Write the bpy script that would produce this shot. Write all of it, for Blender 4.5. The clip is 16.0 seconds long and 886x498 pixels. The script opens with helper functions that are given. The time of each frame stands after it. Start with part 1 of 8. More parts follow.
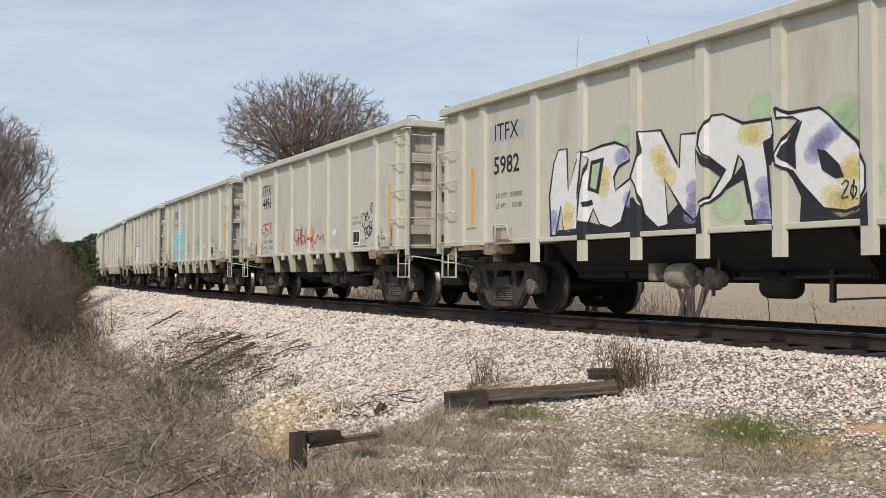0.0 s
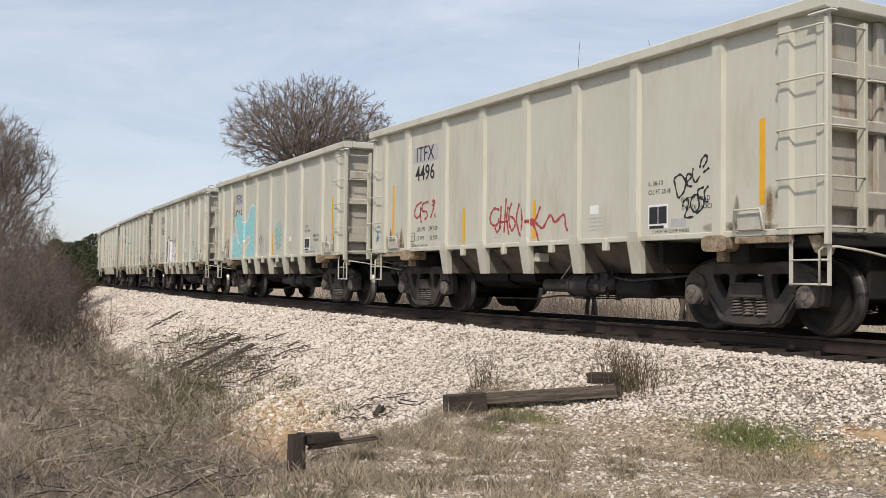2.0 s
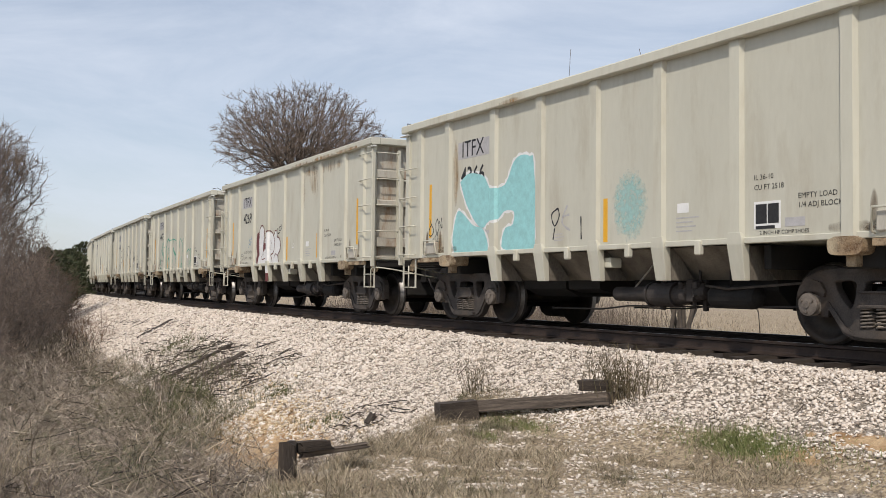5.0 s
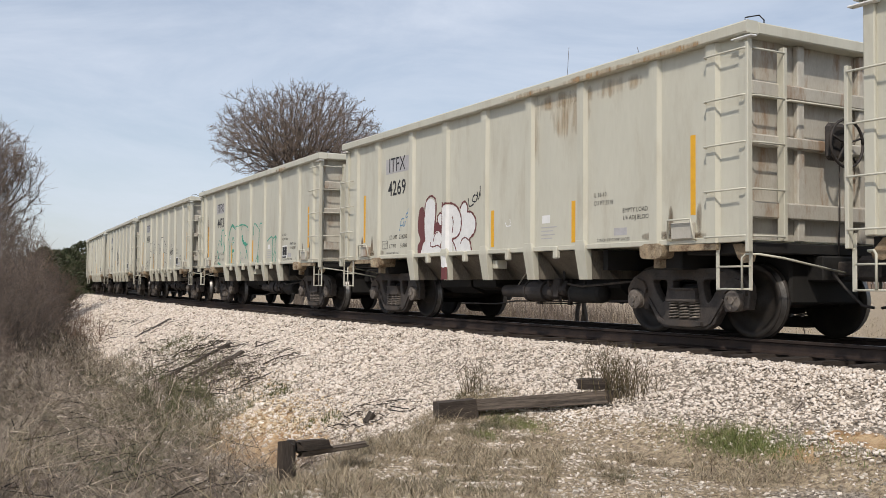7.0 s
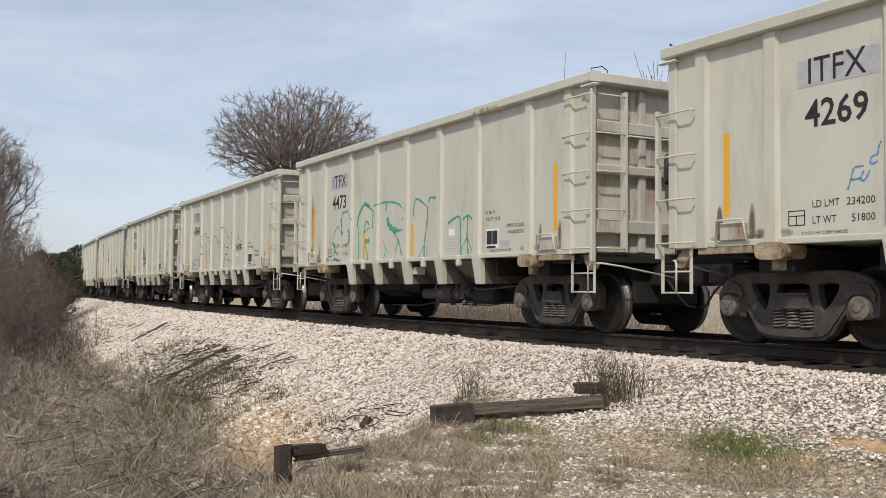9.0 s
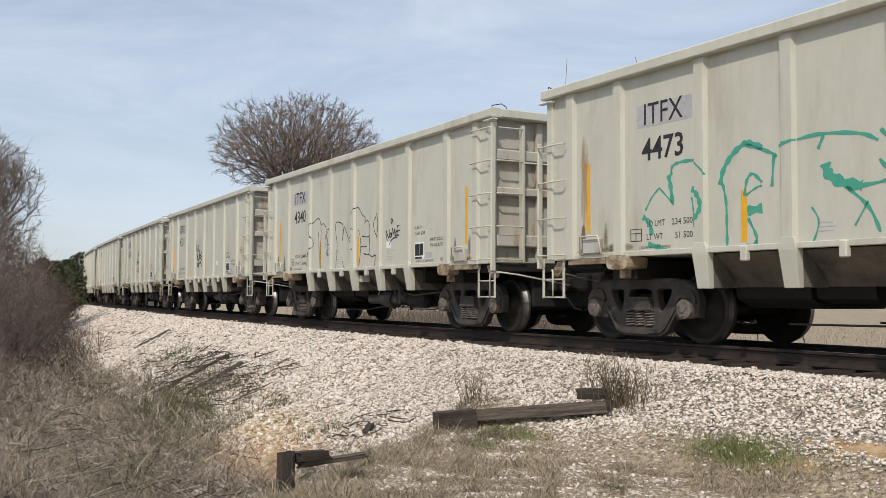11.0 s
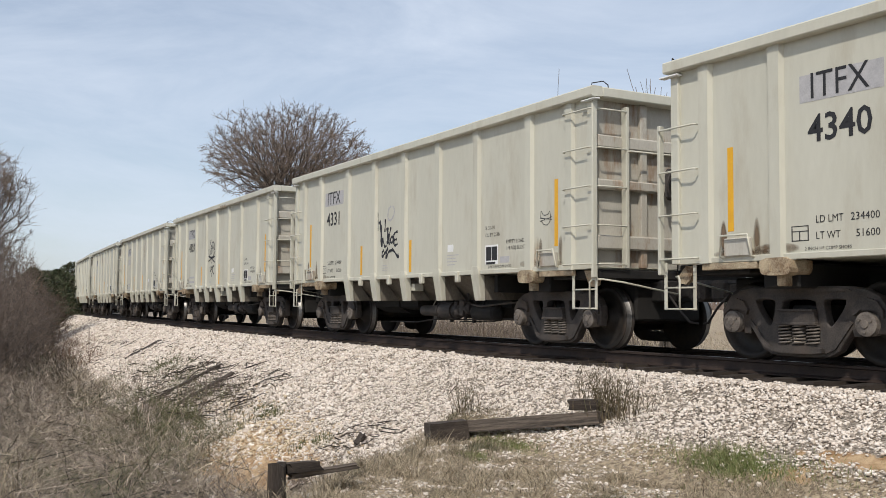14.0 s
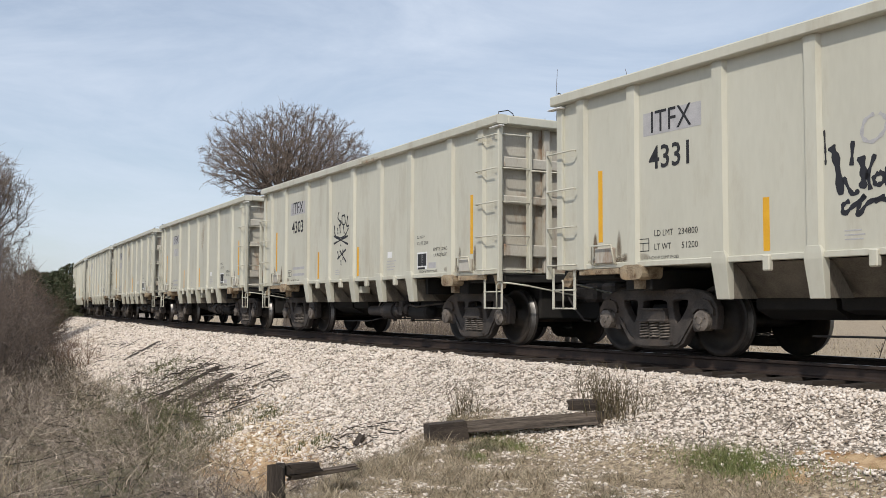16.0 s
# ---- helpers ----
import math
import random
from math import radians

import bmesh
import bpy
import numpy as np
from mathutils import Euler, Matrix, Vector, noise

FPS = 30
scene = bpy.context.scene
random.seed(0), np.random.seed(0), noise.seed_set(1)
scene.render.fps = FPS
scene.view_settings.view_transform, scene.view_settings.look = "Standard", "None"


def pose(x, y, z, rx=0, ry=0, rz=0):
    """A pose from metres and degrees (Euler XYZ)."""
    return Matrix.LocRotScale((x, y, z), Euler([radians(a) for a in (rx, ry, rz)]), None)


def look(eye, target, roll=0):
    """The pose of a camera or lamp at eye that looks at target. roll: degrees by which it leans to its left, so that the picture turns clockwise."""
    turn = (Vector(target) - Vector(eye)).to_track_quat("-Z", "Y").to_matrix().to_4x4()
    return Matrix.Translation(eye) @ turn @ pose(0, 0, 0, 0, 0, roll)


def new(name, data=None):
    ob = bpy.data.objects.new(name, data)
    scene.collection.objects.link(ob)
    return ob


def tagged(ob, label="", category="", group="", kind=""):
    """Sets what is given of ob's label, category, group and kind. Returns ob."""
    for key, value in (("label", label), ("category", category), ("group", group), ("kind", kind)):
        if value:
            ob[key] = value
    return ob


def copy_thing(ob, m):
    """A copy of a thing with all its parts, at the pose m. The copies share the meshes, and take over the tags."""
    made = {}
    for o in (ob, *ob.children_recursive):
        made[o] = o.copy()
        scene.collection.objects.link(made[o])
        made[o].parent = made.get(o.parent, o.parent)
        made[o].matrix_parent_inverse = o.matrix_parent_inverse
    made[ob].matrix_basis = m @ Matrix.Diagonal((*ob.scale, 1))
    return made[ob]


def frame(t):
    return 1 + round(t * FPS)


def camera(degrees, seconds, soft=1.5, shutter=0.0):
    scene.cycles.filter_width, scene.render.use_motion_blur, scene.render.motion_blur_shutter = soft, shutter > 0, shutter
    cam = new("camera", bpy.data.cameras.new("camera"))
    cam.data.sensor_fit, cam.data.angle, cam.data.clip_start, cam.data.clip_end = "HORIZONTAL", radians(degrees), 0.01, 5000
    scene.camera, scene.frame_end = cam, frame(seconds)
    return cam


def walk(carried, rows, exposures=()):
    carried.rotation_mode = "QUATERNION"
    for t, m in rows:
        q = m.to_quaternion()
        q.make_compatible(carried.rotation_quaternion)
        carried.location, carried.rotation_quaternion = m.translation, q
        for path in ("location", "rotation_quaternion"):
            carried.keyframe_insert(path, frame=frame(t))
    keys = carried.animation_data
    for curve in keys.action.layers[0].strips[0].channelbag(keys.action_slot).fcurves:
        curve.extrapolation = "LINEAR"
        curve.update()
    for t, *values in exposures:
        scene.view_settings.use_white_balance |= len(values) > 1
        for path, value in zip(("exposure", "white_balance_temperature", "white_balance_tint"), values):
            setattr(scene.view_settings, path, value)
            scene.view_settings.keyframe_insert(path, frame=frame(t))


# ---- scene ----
cam = camera(48.9, 16.0, soft=0.75)
EYE = Vector((0.0, 0.0, 0.603))
# seconds, turn to the left, tilt up, roll, in degrees
VIEW = [(0, 0.582, 1.649, 0.212), (0.5, 0.599, 1.625, 0.280), (1, 0.572, 1.707, 0.424), (1.5, 0.567, 1.766, 0.555),
        (2, 0.586, 1.816, 0.647), (2.5, 0.604, 1.924, 0.615), (3, 0.584, 2.145, 0.593), (3.5, 0.460, 2.323, 0.547),
        (4, 0.306, 2.345, 0.572), (6.5, -0.031, 2.110, 0.529), (7, 0.0, 2.199, 0.479), (7.5, -0.075, 2.322, 0.389),
        (8, -0.240, 2.390, 0.427), (8.5, -0.291, 2.406, 0.454), (9, -0.183, 2.441, 0.509), (11.5, -0.044, 2.925, 0.284)]
VIEW += [(12, -0.070, 3.057, 0.337), (12.5, -0.152, 3.120, 0.260), (13, -0.288, 3.170, 0.264), (13.5, -0.423, 3.278, 0.310),
         (14, -0.519, 3.416, 0.406), (14.5, -0.606, 3.520, 0.429), (15, -0.652, 3.513, 0.401), (15.5, -0.662, 3.452, 0.363),
         (16, -0.590, 3.453, 0.242)]


def aim(turn, tilt, roll):
    a, b = radians(turn), radians(tilt)
    return look(EYE, EYE + Vector((-math.sin(a) * math.cos(b), math.cos(a) * math.cos(b), math.sin(b))), roll)


walk(cam, [(t, aim(a, b, c)) for t, a, b, c in VIEW],
     [(0, 0.0, 6640, 11.6), (2.5, 0.06, 6700, 12.2), (4.2, 0.04, 6700, 12.2), (6.5, 0.0, 6680, 12), (9, 0.0, 6600, 11.4), (12.5, 0.02, 6530, 10.8), (16, 0.02, 6520, 10.4)])

# ---- sky and sun ----
SUN_EL, SUN_AZ = radians(48), math.atan2(-0.96, -0.28)   # azimuth as x, y of the way to the sun
world = bpy.data.worlds.new("sky")
scene.world = world
world.use_nodes = True
nt = world.node_tree
nt.nodes.clear()


def wire(tree, kind, **values):
    n = tree.nodes.new(kind)
    for key, value in values.items():
        n.inputs[key].default_value = value
    return n


sky = nt.nodes.new("ShaderNodeTexSky")
sky.sky_type, sky.sun_disc, sky.sun_elevation, sky.sun_rotation = "NISHITA", False, SUN_EL, radians(90) - SUN_AZ
sky.air_density, sky.dust_density, sky.ozone_density = 1.0, 1.2, 1.0
co = nt.nodes.new("ShaderNodeTexCoord")
stretch = wire(nt, "ShaderNodeMapping", Scale=(1.0, 1.0, 3.2), Rotation=(0.0, 0.25, 0.4))
cloud = wire(nt, "ShaderNodeTexNoise", Scale=3.2, Detail=9.0, Roughness=0.62, Distortion=0.5)
ramp = nt.nodes.new("ShaderNodeValToRGB")
ramp.color_ramp.elements[0].position, ramp.color_ramp.elements[1].position = 0.36, 0.75
ramp.color_ramp.elements[0].color, ramp.color_ramp.elements[1].color = (0.40, 0.40, 0.40, 1), (0.86, 0.86, 0.86, 1)
mixc = nt.nodes.new("ShaderNodeMixRGB")
mixc.inputs[2].default_value = (6.6, 7.4, 8.6, 1)
bg = wire(nt, "ShaderNodeBackground", Strength=0.108)
wout = nt.nodes.new("ShaderNodeOutputWorld")
nt.links.new(co.outputs["Generated"], stretch.inputs["Vector"])
nt.links.new(stretch.outputs[0], cloud.inputs["Vector"])
nt.links.new(cloud.outputs["Fac"], ramp.inputs[0])
nt.links.new(ramp.outputs[0], mixc.inputs[0])
nt.links.new(sky.outputs[0], mixc.inputs[1])
nt.links.new(mixc.outputs[0], bg.inputs["Color"])
nt.links.new(bg.outputs[0], wout.inputs[0])

sun = new("sun", bpy.data.lights.new("sun", "SUN"))
sun.data.energy, sun.data.angle, sun.data.color = 2.8, radians(1.5), (1.0, 0.935, 0.84)
to_sun = Vector((math.cos(SUN_AZ) * math.cos(SUN_EL), math.sin(SUN_AZ) * math.cos(SUN_EL), math.sin(SUN_EL)))
sun.matrix_world = look(to_sun * 60, (0, 0, 0))

# ---- the track's line: s runs backwards along the train ----
STEP = 0.25
S_AXIS = np.arange(-60, 220, STEP)


def bend(s):
    """Turn of the line per metre."""
    k = -0.0025 + 0.00004 * np.clip(s, 0, 45)
    k = k - 0.0068 * np.clip((s - 46) / 12, 0, 1)
    return np.where(s > 130, 0, np.where(s < -30, -0.001, k))


HEAD = np.cumsum(bend(S_AXIS)) * STEP
HEAD = HEAD - np.interp(0, S_AXIS, HEAD) + 2.071
LX, LY = np.cumsum(np.cos(HEAD)) * STEP, np.cumsum(np.sin(HEAD)) * STEP
LX, LY = LX - np.interp(0, S_AXIS, LX) + 0.312, LY - np.interp(0, S_AXIS, LY) + 19.82


def on_line(s, side=0.0, z=0.0):
    """A point beside the track: side is metres towards the road."""
    a = np.interp(s, S_AXIS, HEAD)
    return Vector((np.interp(s, S_AXIS, LX) - math.sin(a) * side, np.interp(s, S_AXIS, LY) + math.cos(a) * side, z))


def line_turn(s):
    """The pose's turn for a thing whose x runs with the train."""
    return math.degrees(np.interp(s, S_AXIS, HEAD)) + 180


def beside(x, y):
    """s and side of places given as arrays."""
    x, y = np.atleast_1d(x), np.atleast_1d(y)
    s, d = np.empty(x.shape), np.empty(x.shape)
    for i in range(0, len(x), 4000):
        a, b = x[i:i + 4000, None], y[i:i + 4000, None]
        k = np.argmin((a - LX[None, ::2]) ** 2 + (b - LY[None, ::2]) ** 2, axis=1) * 2
        h = HEAD[k]
        u, v = a[:, 0] - LX[k], b[:, 0] - LY[k]
        s[i:i + 4000], d[i:i + 4000] = S_AXIS[k] + u * np.cos(h) + v * np.sin(h), -u * np.sin(h) + v * np.cos(h)
    return s, d


# ---- materials ----
def mat(name, a, b, scale=6.0, rough=0.8, metal=0.0, bump=0.15, fine=60.0, stretch=(1, 1, 1), vary=0.0, spread=0.5, dirt=None, dirt_amount=0.4, dirt_scale=1.5):
    """Two colours mixed by coarse and fine noise, with relief, dirt patches and a spread from object to object."""
    m = bpy.data.materials.new(name)
    m.use_nodes = True
    t = m.node_tree
    bsdf = t.nodes["Principled BSDF"]
    co = t.nodes.new("ShaderNodeTexCoord")
    mp = wire(t, "ShaderNodeMapping", Scale=stretch)
    if vary:
        info = t.nodes.new("ShaderNodeObjectInfo")
        shift = wire(t, "ShaderNodeVectorMath")
        scl = t.nodes.new("ShaderNodeMath")
        scl.operation, scl.inputs[1].default_value = "MULTIPLY", 53.0
        t.links.new(info.outputs["Random"], scl.inputs[0])
        t.links.new(co.outputs["Object"], shift.inputs[0])
        t.links.new(scl.outputs[0], shift.inputs[1])
        t.links.new(shift.outputs[0], mp.inputs[0])
    else:
        t.links.new(co.outputs["Object"], mp.inputs[0])
    n1 = wire(t, "ShaderNodeTexNoise", Scale=scale, Detail=6.0, Roughness=0.6)
    n2 = wire(t, "ShaderNodeTexNoise", Scale=fine, Detail=3.0, Roughness=0.6)
    for n in (n1, n2):
        t.links.new(mp.outputs[0], n.inputs["Vector"])
    add = t.nodes.new("ShaderNodeMath")
    add.operation = "MULTIPLY_ADD"
    add.inputs[1].default_value = 0.35
    t.links.new(n2.outputs["Fac"], add.inputs[0])
    half = t.nodes.new("ShaderNodeMath")
    half.operation = "MULTIPLY"
    half.inputs[1].default_value = 0.65
    t.links.new(n1.outputs["Fac"], half.inputs[0])
    t.links.new(half.outputs[0], add.inputs[2])
    rmp = t.nodes.new("ShaderNodeValToRGB")
    rmp.color_ramp.elements[0].position, rmp.color_ramp.elements[1].position = 0.5 - spread / 4, 0.5 + spread / 4
    rmp.color_ramp.elements[0].color, rmp.color_ramp.elements[1].color = (*a, 1), (*b, 1)
    t.links.new(add.outputs[0], rmp.inputs[0])
    out = rmp.outputs[0]
    if dirt:
        n3 = wire(t, "ShaderNodeTexNoise", Scale=dirt_scale, Detail=8.0, Roughness=0.68)
        t.links.new(mp.outputs[0], n3.inputs["Vector"])
        r3 = t.nodes.new("ShaderNodeValToRGB")
        r3.color_ramp.elements[0].position, r3.color_ramp.elements[1].position = 0.52, 0.72
        r3.color_ramp.elements[0].color, r3.color_ramp.elements[1].color = (0, 0, 0, 1), (dirt_amount,) * 3 + (1,)
        t.links.new(n3.outputs["Fac"], r3.inputs[0])
        mx = t.nodes.new("ShaderNodeMixRGB")
        mx.inputs[2].default_value = (*dirt, 1)
        t.links.new(r3.outputs[0], mx.inputs[0])
        t.links.new(out, mx.inputs[1])
        out = mx.outputs[0]
    if vary:
        hsv = t.nodes.new("ShaderNodeHueSaturation")
        mr = wire(t, "ShaderNodeMapRange")
        mr.inputs["To Min"].default_value, mr.inputs["To Max"].default_value = 1 - vary, 1 + vary
        t.links.new(info.outputs["Random"], mr.inputs["Value"])
        t.links.new(mr.outputs[0], hsv.inputs["Value"])
        t.links.new(out, hsv.inputs["Color"])
        out = hsv.outputs[0]
    t.links.new(out, bsdf.inputs["Base Color"])
    bsdf.inputs["Metallic"].default_value = metal
    rr = wire(t, "ShaderNodeMapRange")
    rr.inputs["To Min"].default_value, rr.inputs["To Max"].default_value = max(0.05, rough - 0.12), min(1, rough + 0.12)
    t.links.new(n1.outputs["Fac"], rr.inputs["Value"])
    t.links.new(rr.outputs[0], bsdf.inputs["Roughness"])
    if bump:
        bp = wire(t, "ShaderNodeBump", Strength=bump, Distance=0.02)
        t.links.new(add.outputs[0], bp.inputs["Height"])
        t.links.new(bp.outputs[0], bsdf.inputs["Normal"])
    return m


def island_mat(name, colours, rough=0.9, fine=40.0, bump=0.2):
    """A colour for each joined piece, out of a ramp, with fine grain."""
    m = bpy.data.materials.new(name)
    m.use_nodes = True
    t = m.node_tree
    bsdf = t.nodes["Principled BSDF"]
    geo = t.nodes.new("ShaderNodeNewGeometry")
    rmp = t.nodes.new("ShaderNodeValToRGB")
    e = rmp.color_ramp.elements
    while len(e) < len(colours):
        e.new(0.5)
    for i, c in enumerate(colours):
        e[i].position, e[i].color = i / max(1, len(colours) - 1), (*c, 1)
    t.links.new(geo.outputs["Random Per Island"], rmp.inputs[0])
    co = t.nodes.new("ShaderNodeTexCoord")
    nz = wire(t, "ShaderNodeTexNoise", Scale=fine, Detail=4.0, Roughness=0.6)
    t.links.new(co.outputs["Object"], nz.inputs["Vector"])
    mr = wire(t, "ShaderNodeMapRange")
    mr.inputs["To Min"].default_value, mr.inputs["To Max"].default_value = 0.7, 1.25
    t.links.new(nz.outputs["Fac"], mr.inputs["Value"])
    hsv = t.nodes.new("ShaderNodeHueSaturation")
    t.links.new(rmp.outputs[0], hsv.inputs["Color"])
    t.links.new(mr.outputs[0], hsv.inputs["Value"])
    t.links.new(hsv.outputs[0], bsdf.inputs["Base Color"])
    bsdf.inputs["Roughness"].default_value = rough
    if bump:
        bp = wire(t, "ShaderNodeBump", Strength=bump, Distance=0.01)
        t.links.new(nz.outputs["Fac"], bp.inputs["Height"])
        t.links.new(bp.outputs[0], bsdf.inputs["Normal"])
    return m


PAINT = mat("hopper_paint", (0.505, 0.490, 0.405), (0.602, 0.588, 0.495), 1.2, 0.55, bump=0.04, fine=14, stretch=(1, 1, 0.25), vary=0.03, spread=0.9,
            dirt=(0.33, 0.27, 0.18), dirt_amount=0.42, dirt_scale=2.0)
RAIL_STEEL = mat("rail_steel", (0.026, 0.017, 0.014), (0.056, 0.038, 0.030), 5, 0.7, metal=0.3, bump=0.2)
RAIL_HEAD = mat("rail_head", (0.16, 0.15, 0.14), (0.3, 0.28, 0.27), 5, 0.4, metal=0.9, bump=0.05)
TIE_WOOD = mat("tie_wood", (0.014, 0.011, 0.009), (0.05, 0.038, 0.03), 5, 0.9, bump=0.5, stretch=(0.3, 3, 3))
CAST = mat("cast_steel", (0.026, 0.022, 0.020), (0.092, 0.078, 0.068), 4, 0.8, metal=0.0, bump=0.25, dirt=(0.10, 0.065, 0.04), dirt_amount=0.5)
# dark steel, taken near black so the shade under the cars is in the colour
DARK = mat("shaded_under_steel", (0.006, 0.0055, 0.005), (0.019, 0.017, 0.015), 4, 0.85, bump=0.2)


# ---- mesh helpers ----
def part(name, bm, material, parent=None, label="", smooth=False):
    me = bpy.data.meshes.new(name)
    if smooth:
        for f in bm.faces:
            f.smooth = True
    bm.to_mesh(me)
    bm.free()
    for m in material if isinstance(material, (list, tuple)) else [material]:
        me.materials.append(m)
    ob = new(name, me)
    ob.parent = parent
    if label:
        tagged(ob, label)
    return ob


def arrays(name, verts, faces, material, parent=None, label=""):
    """A mesh of triangles or quads from numpy arrays."""
    me = bpy.data.meshes.new(name)
    verts, faces = np.asarray(verts, np.float32), np.asarray(faces, np.int32)
    n, k = faces.shape
    me.vertices.add(len(verts))
    me.vertices.foreach_set("co", verts.ravel())
    me.loops.add(n * k)
    me.loops.foreach_set("vertex_index", faces.ravel())
    me.polygons.add(n)
    me.polygons.foreach_set("loop_start", np.arange(0, n * k, k, dtype=np.int32))
    me.polygons.foreach_set("loop_total", np.full(n, k, np.int32))
    me.update(calc_edges=True)
    me.materials.append(material)
    ob = new(name, me)
    ob.parent = parent
    if label:
        tagged(ob, label)
    return ob


def box(bm, x0, x1, y0, y1, z0, z1, bevel=0.0, slot=0):
    """A box, with bevelled edges if asked."""
    b = bmesh.new()
    bmesh.ops.create_cube(b, size=1)
    for v in b.verts:
        v.co = Vector((x0 + (v.co.x + 0.5) * (x1 - x0), y0 + (v.co.y + 0.5) * (y1 - y0), z0 + (v.co.z + 0.5) * (z1 - z0)))
    if bevel:
        bmesh.ops.bevel(b, geom=b.edges[:], offset=bevel, segments=1, affect="EDGES")
    merge(bm, b, slot=slot)
    return bm


def merge(bm, b, m=None, slot=0):
    """Adds b to bm, at the pose m."""
    idx = {}
    for v in b.verts:
        idx[v] = bm.verts.new(m @ v.co if m else v.co)
    for f in b.faces:
        try:
            g = bm.faces.new([idx[v] for v in f.verts])
            g.material_index, g.smooth = slot or f.material_index, f.smooth
        except ValueError:
            pass
    b.free()
    return bm


def extruded(bm, outline, y0, y1, axis="y", slot=0):
    """A closed outline (two coordinates each) drawn out along one axis."""
    put = {"y": lambda u, v, w: (u, w, v), "x": lambda u, v, w: (w, u, v), "z": lambda u, v, w: (u, v, w)}[axis]
    b = bmesh.new()
    lo = [b.verts.new(put(u, v, y0)) for u, v in outline]
    hi = [b.verts.new(put(u, v, y1)) for u, v in outline]
    b.faces.new(lo)
    b.faces.new(hi[::-1])
    for i in range(len(lo)):
        j = (i + 1) % len(lo)
        b.faces.new((lo[j], lo[i], hi[i], hi[j]))
    bmesh.ops.recalc_face_normals(b, faces=b.faces[:])
    return merge(bm, b, slot=slot)


def tube(bm, path, r, sides=6, slot=0):
    """A round bar along a row of points."""
    pts = [Vector(p) for p in path]
    b = bmesh.new()
    rings, up = [], None
    for i, p in enumerate(pts):
        d = (pts[min(i + 1, len(pts) - 1)] - pts[max(i - 1, 0)]).normalized()
        side = d.cross(Vector((0, 0, 1)) if abs(d.z) < 0.9 else Vector((1, 0, 0))).normalized() if up is None else (up - d * up.dot(d)).normalized()
        up = side
        other = d.cross(side)
        rings.append([b.verts.new(p + side * math.cos(2 * math.pi * k / sides) * r + other * math.sin(2 * math.pi * k / sides) * r) for k in range(sides)])
    for a, c in zip(rings, rings[1:]):
        for k in range(sides):
            f = b.faces.new((a[k], a[(k + 1) % sides], c[(k + 1) % sides], c[k]))
            f.smooth = True
    b.faces.new(rings[0][::-1])
    b.faces.new(rings[-1])
    return merge(bm, b, slot=slot)


def turned(bm, profile, centre, axis="y", sides=24, slot=0):
    """A round body from (along, radius) pairs, about an axis through centre."""
    b = bmesh.new()
    rings = []
    for w, r in profile:
        ring = []
        for k in range(sides):
            a = 2 * math.pi * k / sides
            u, v = math.cos(a) * r, math.sin(a) * r
            ring.append(b.verts.new(Vector(centre) + Vector({"y": (u, w, v), "x": (w, u, v), "z": (u, v, w)}[axis])))
        rings.append(ring)
    for p, c in zip(rings, rings[1:]):
        for k in range(sides):
            b.faces.new((p[k], p[(k + 1) % sides], c[(k + 1) % sides], c[k]))
    b.faces.new(rings[0][::-1])
    b.faces.new(rings[-1])
    bmesh.ops.recalc_face_normals(b, faces=b.faces[:])
    return merge(bm, b, slot=slot)


# ---- ground: one sheet, shaped by its place beside the track ----
def smooth(x):
    x = np.clip(x, 0, 1)
    return x * x * (3 - 2 * x)


def lumps(x, y, size, seed=0.0):
    return (np.sin(x / size + 1.3 * np.sin(y / size * 0.7 + seed) + seed) * np.cos(y / size * 1.1 + 0.9 * np.sin(x / size * 0.6) - seed))


def edge_of_fill(d):
    """How far along the track the road's fill reaches, by the distance from the track."""
    return -6.7 - 0.88 * (np.clip(d, 3.4, 14) - 4.2)


def height(x, y, with_bed=True):
    s, d = beside(np.ravel(x), np.ravel(y))
    ditch = -1.95 + 0.15 * lumps(s, d, 3.1) + 0.9 * smooth((d - 10) / 12) + 0.5 * smooth((s - 25) / 40)
    slope = -0.225 - np.clip(d - 2.05, 0, 9) * 0.46
    left = np.maximum(ditch, slope)
    fill = np.maximum(slope, -1.03 - 0.012 * (d - 5) + 0.025 * lumps(s, d, 1.3))
    fill = np.where(d < 5.5, fill + 0.05 * smooth((5.5 - d) / 2) * smooth((d - 2.5) / 1), fill)
    k = smooth((s - edge_of_fill(d)) / (0.5 + 0.2 * np.clip(d - 4, 0, 3)))
    near = fill * (1 - k) + np.minimum(left, fill) * k
    far = np.maximum(-0.225 - np.clip(-d - 2.05, 0, 9) * 0.5, -0.75 + 0.05 * lumps(s, d, 6.0))
    far = far + 0.9 * smooth((-d - 25) / 60)
    bed = np.full(s.shape, -0.225)
    z = np.where(d > 2.05, near, np.where(d < -2.05, far, bed))
    z = z + np.where(np.abs(d) > 1.8, 0.022 * lumps(s, d, 0.45, 2.0) + 0.014 * lumps(s, d, 0.17, 5.0), 0)
    return z.reshape(np.shape(x)), s.reshape(np.shape(x)), d.reshape(np.shape(x))


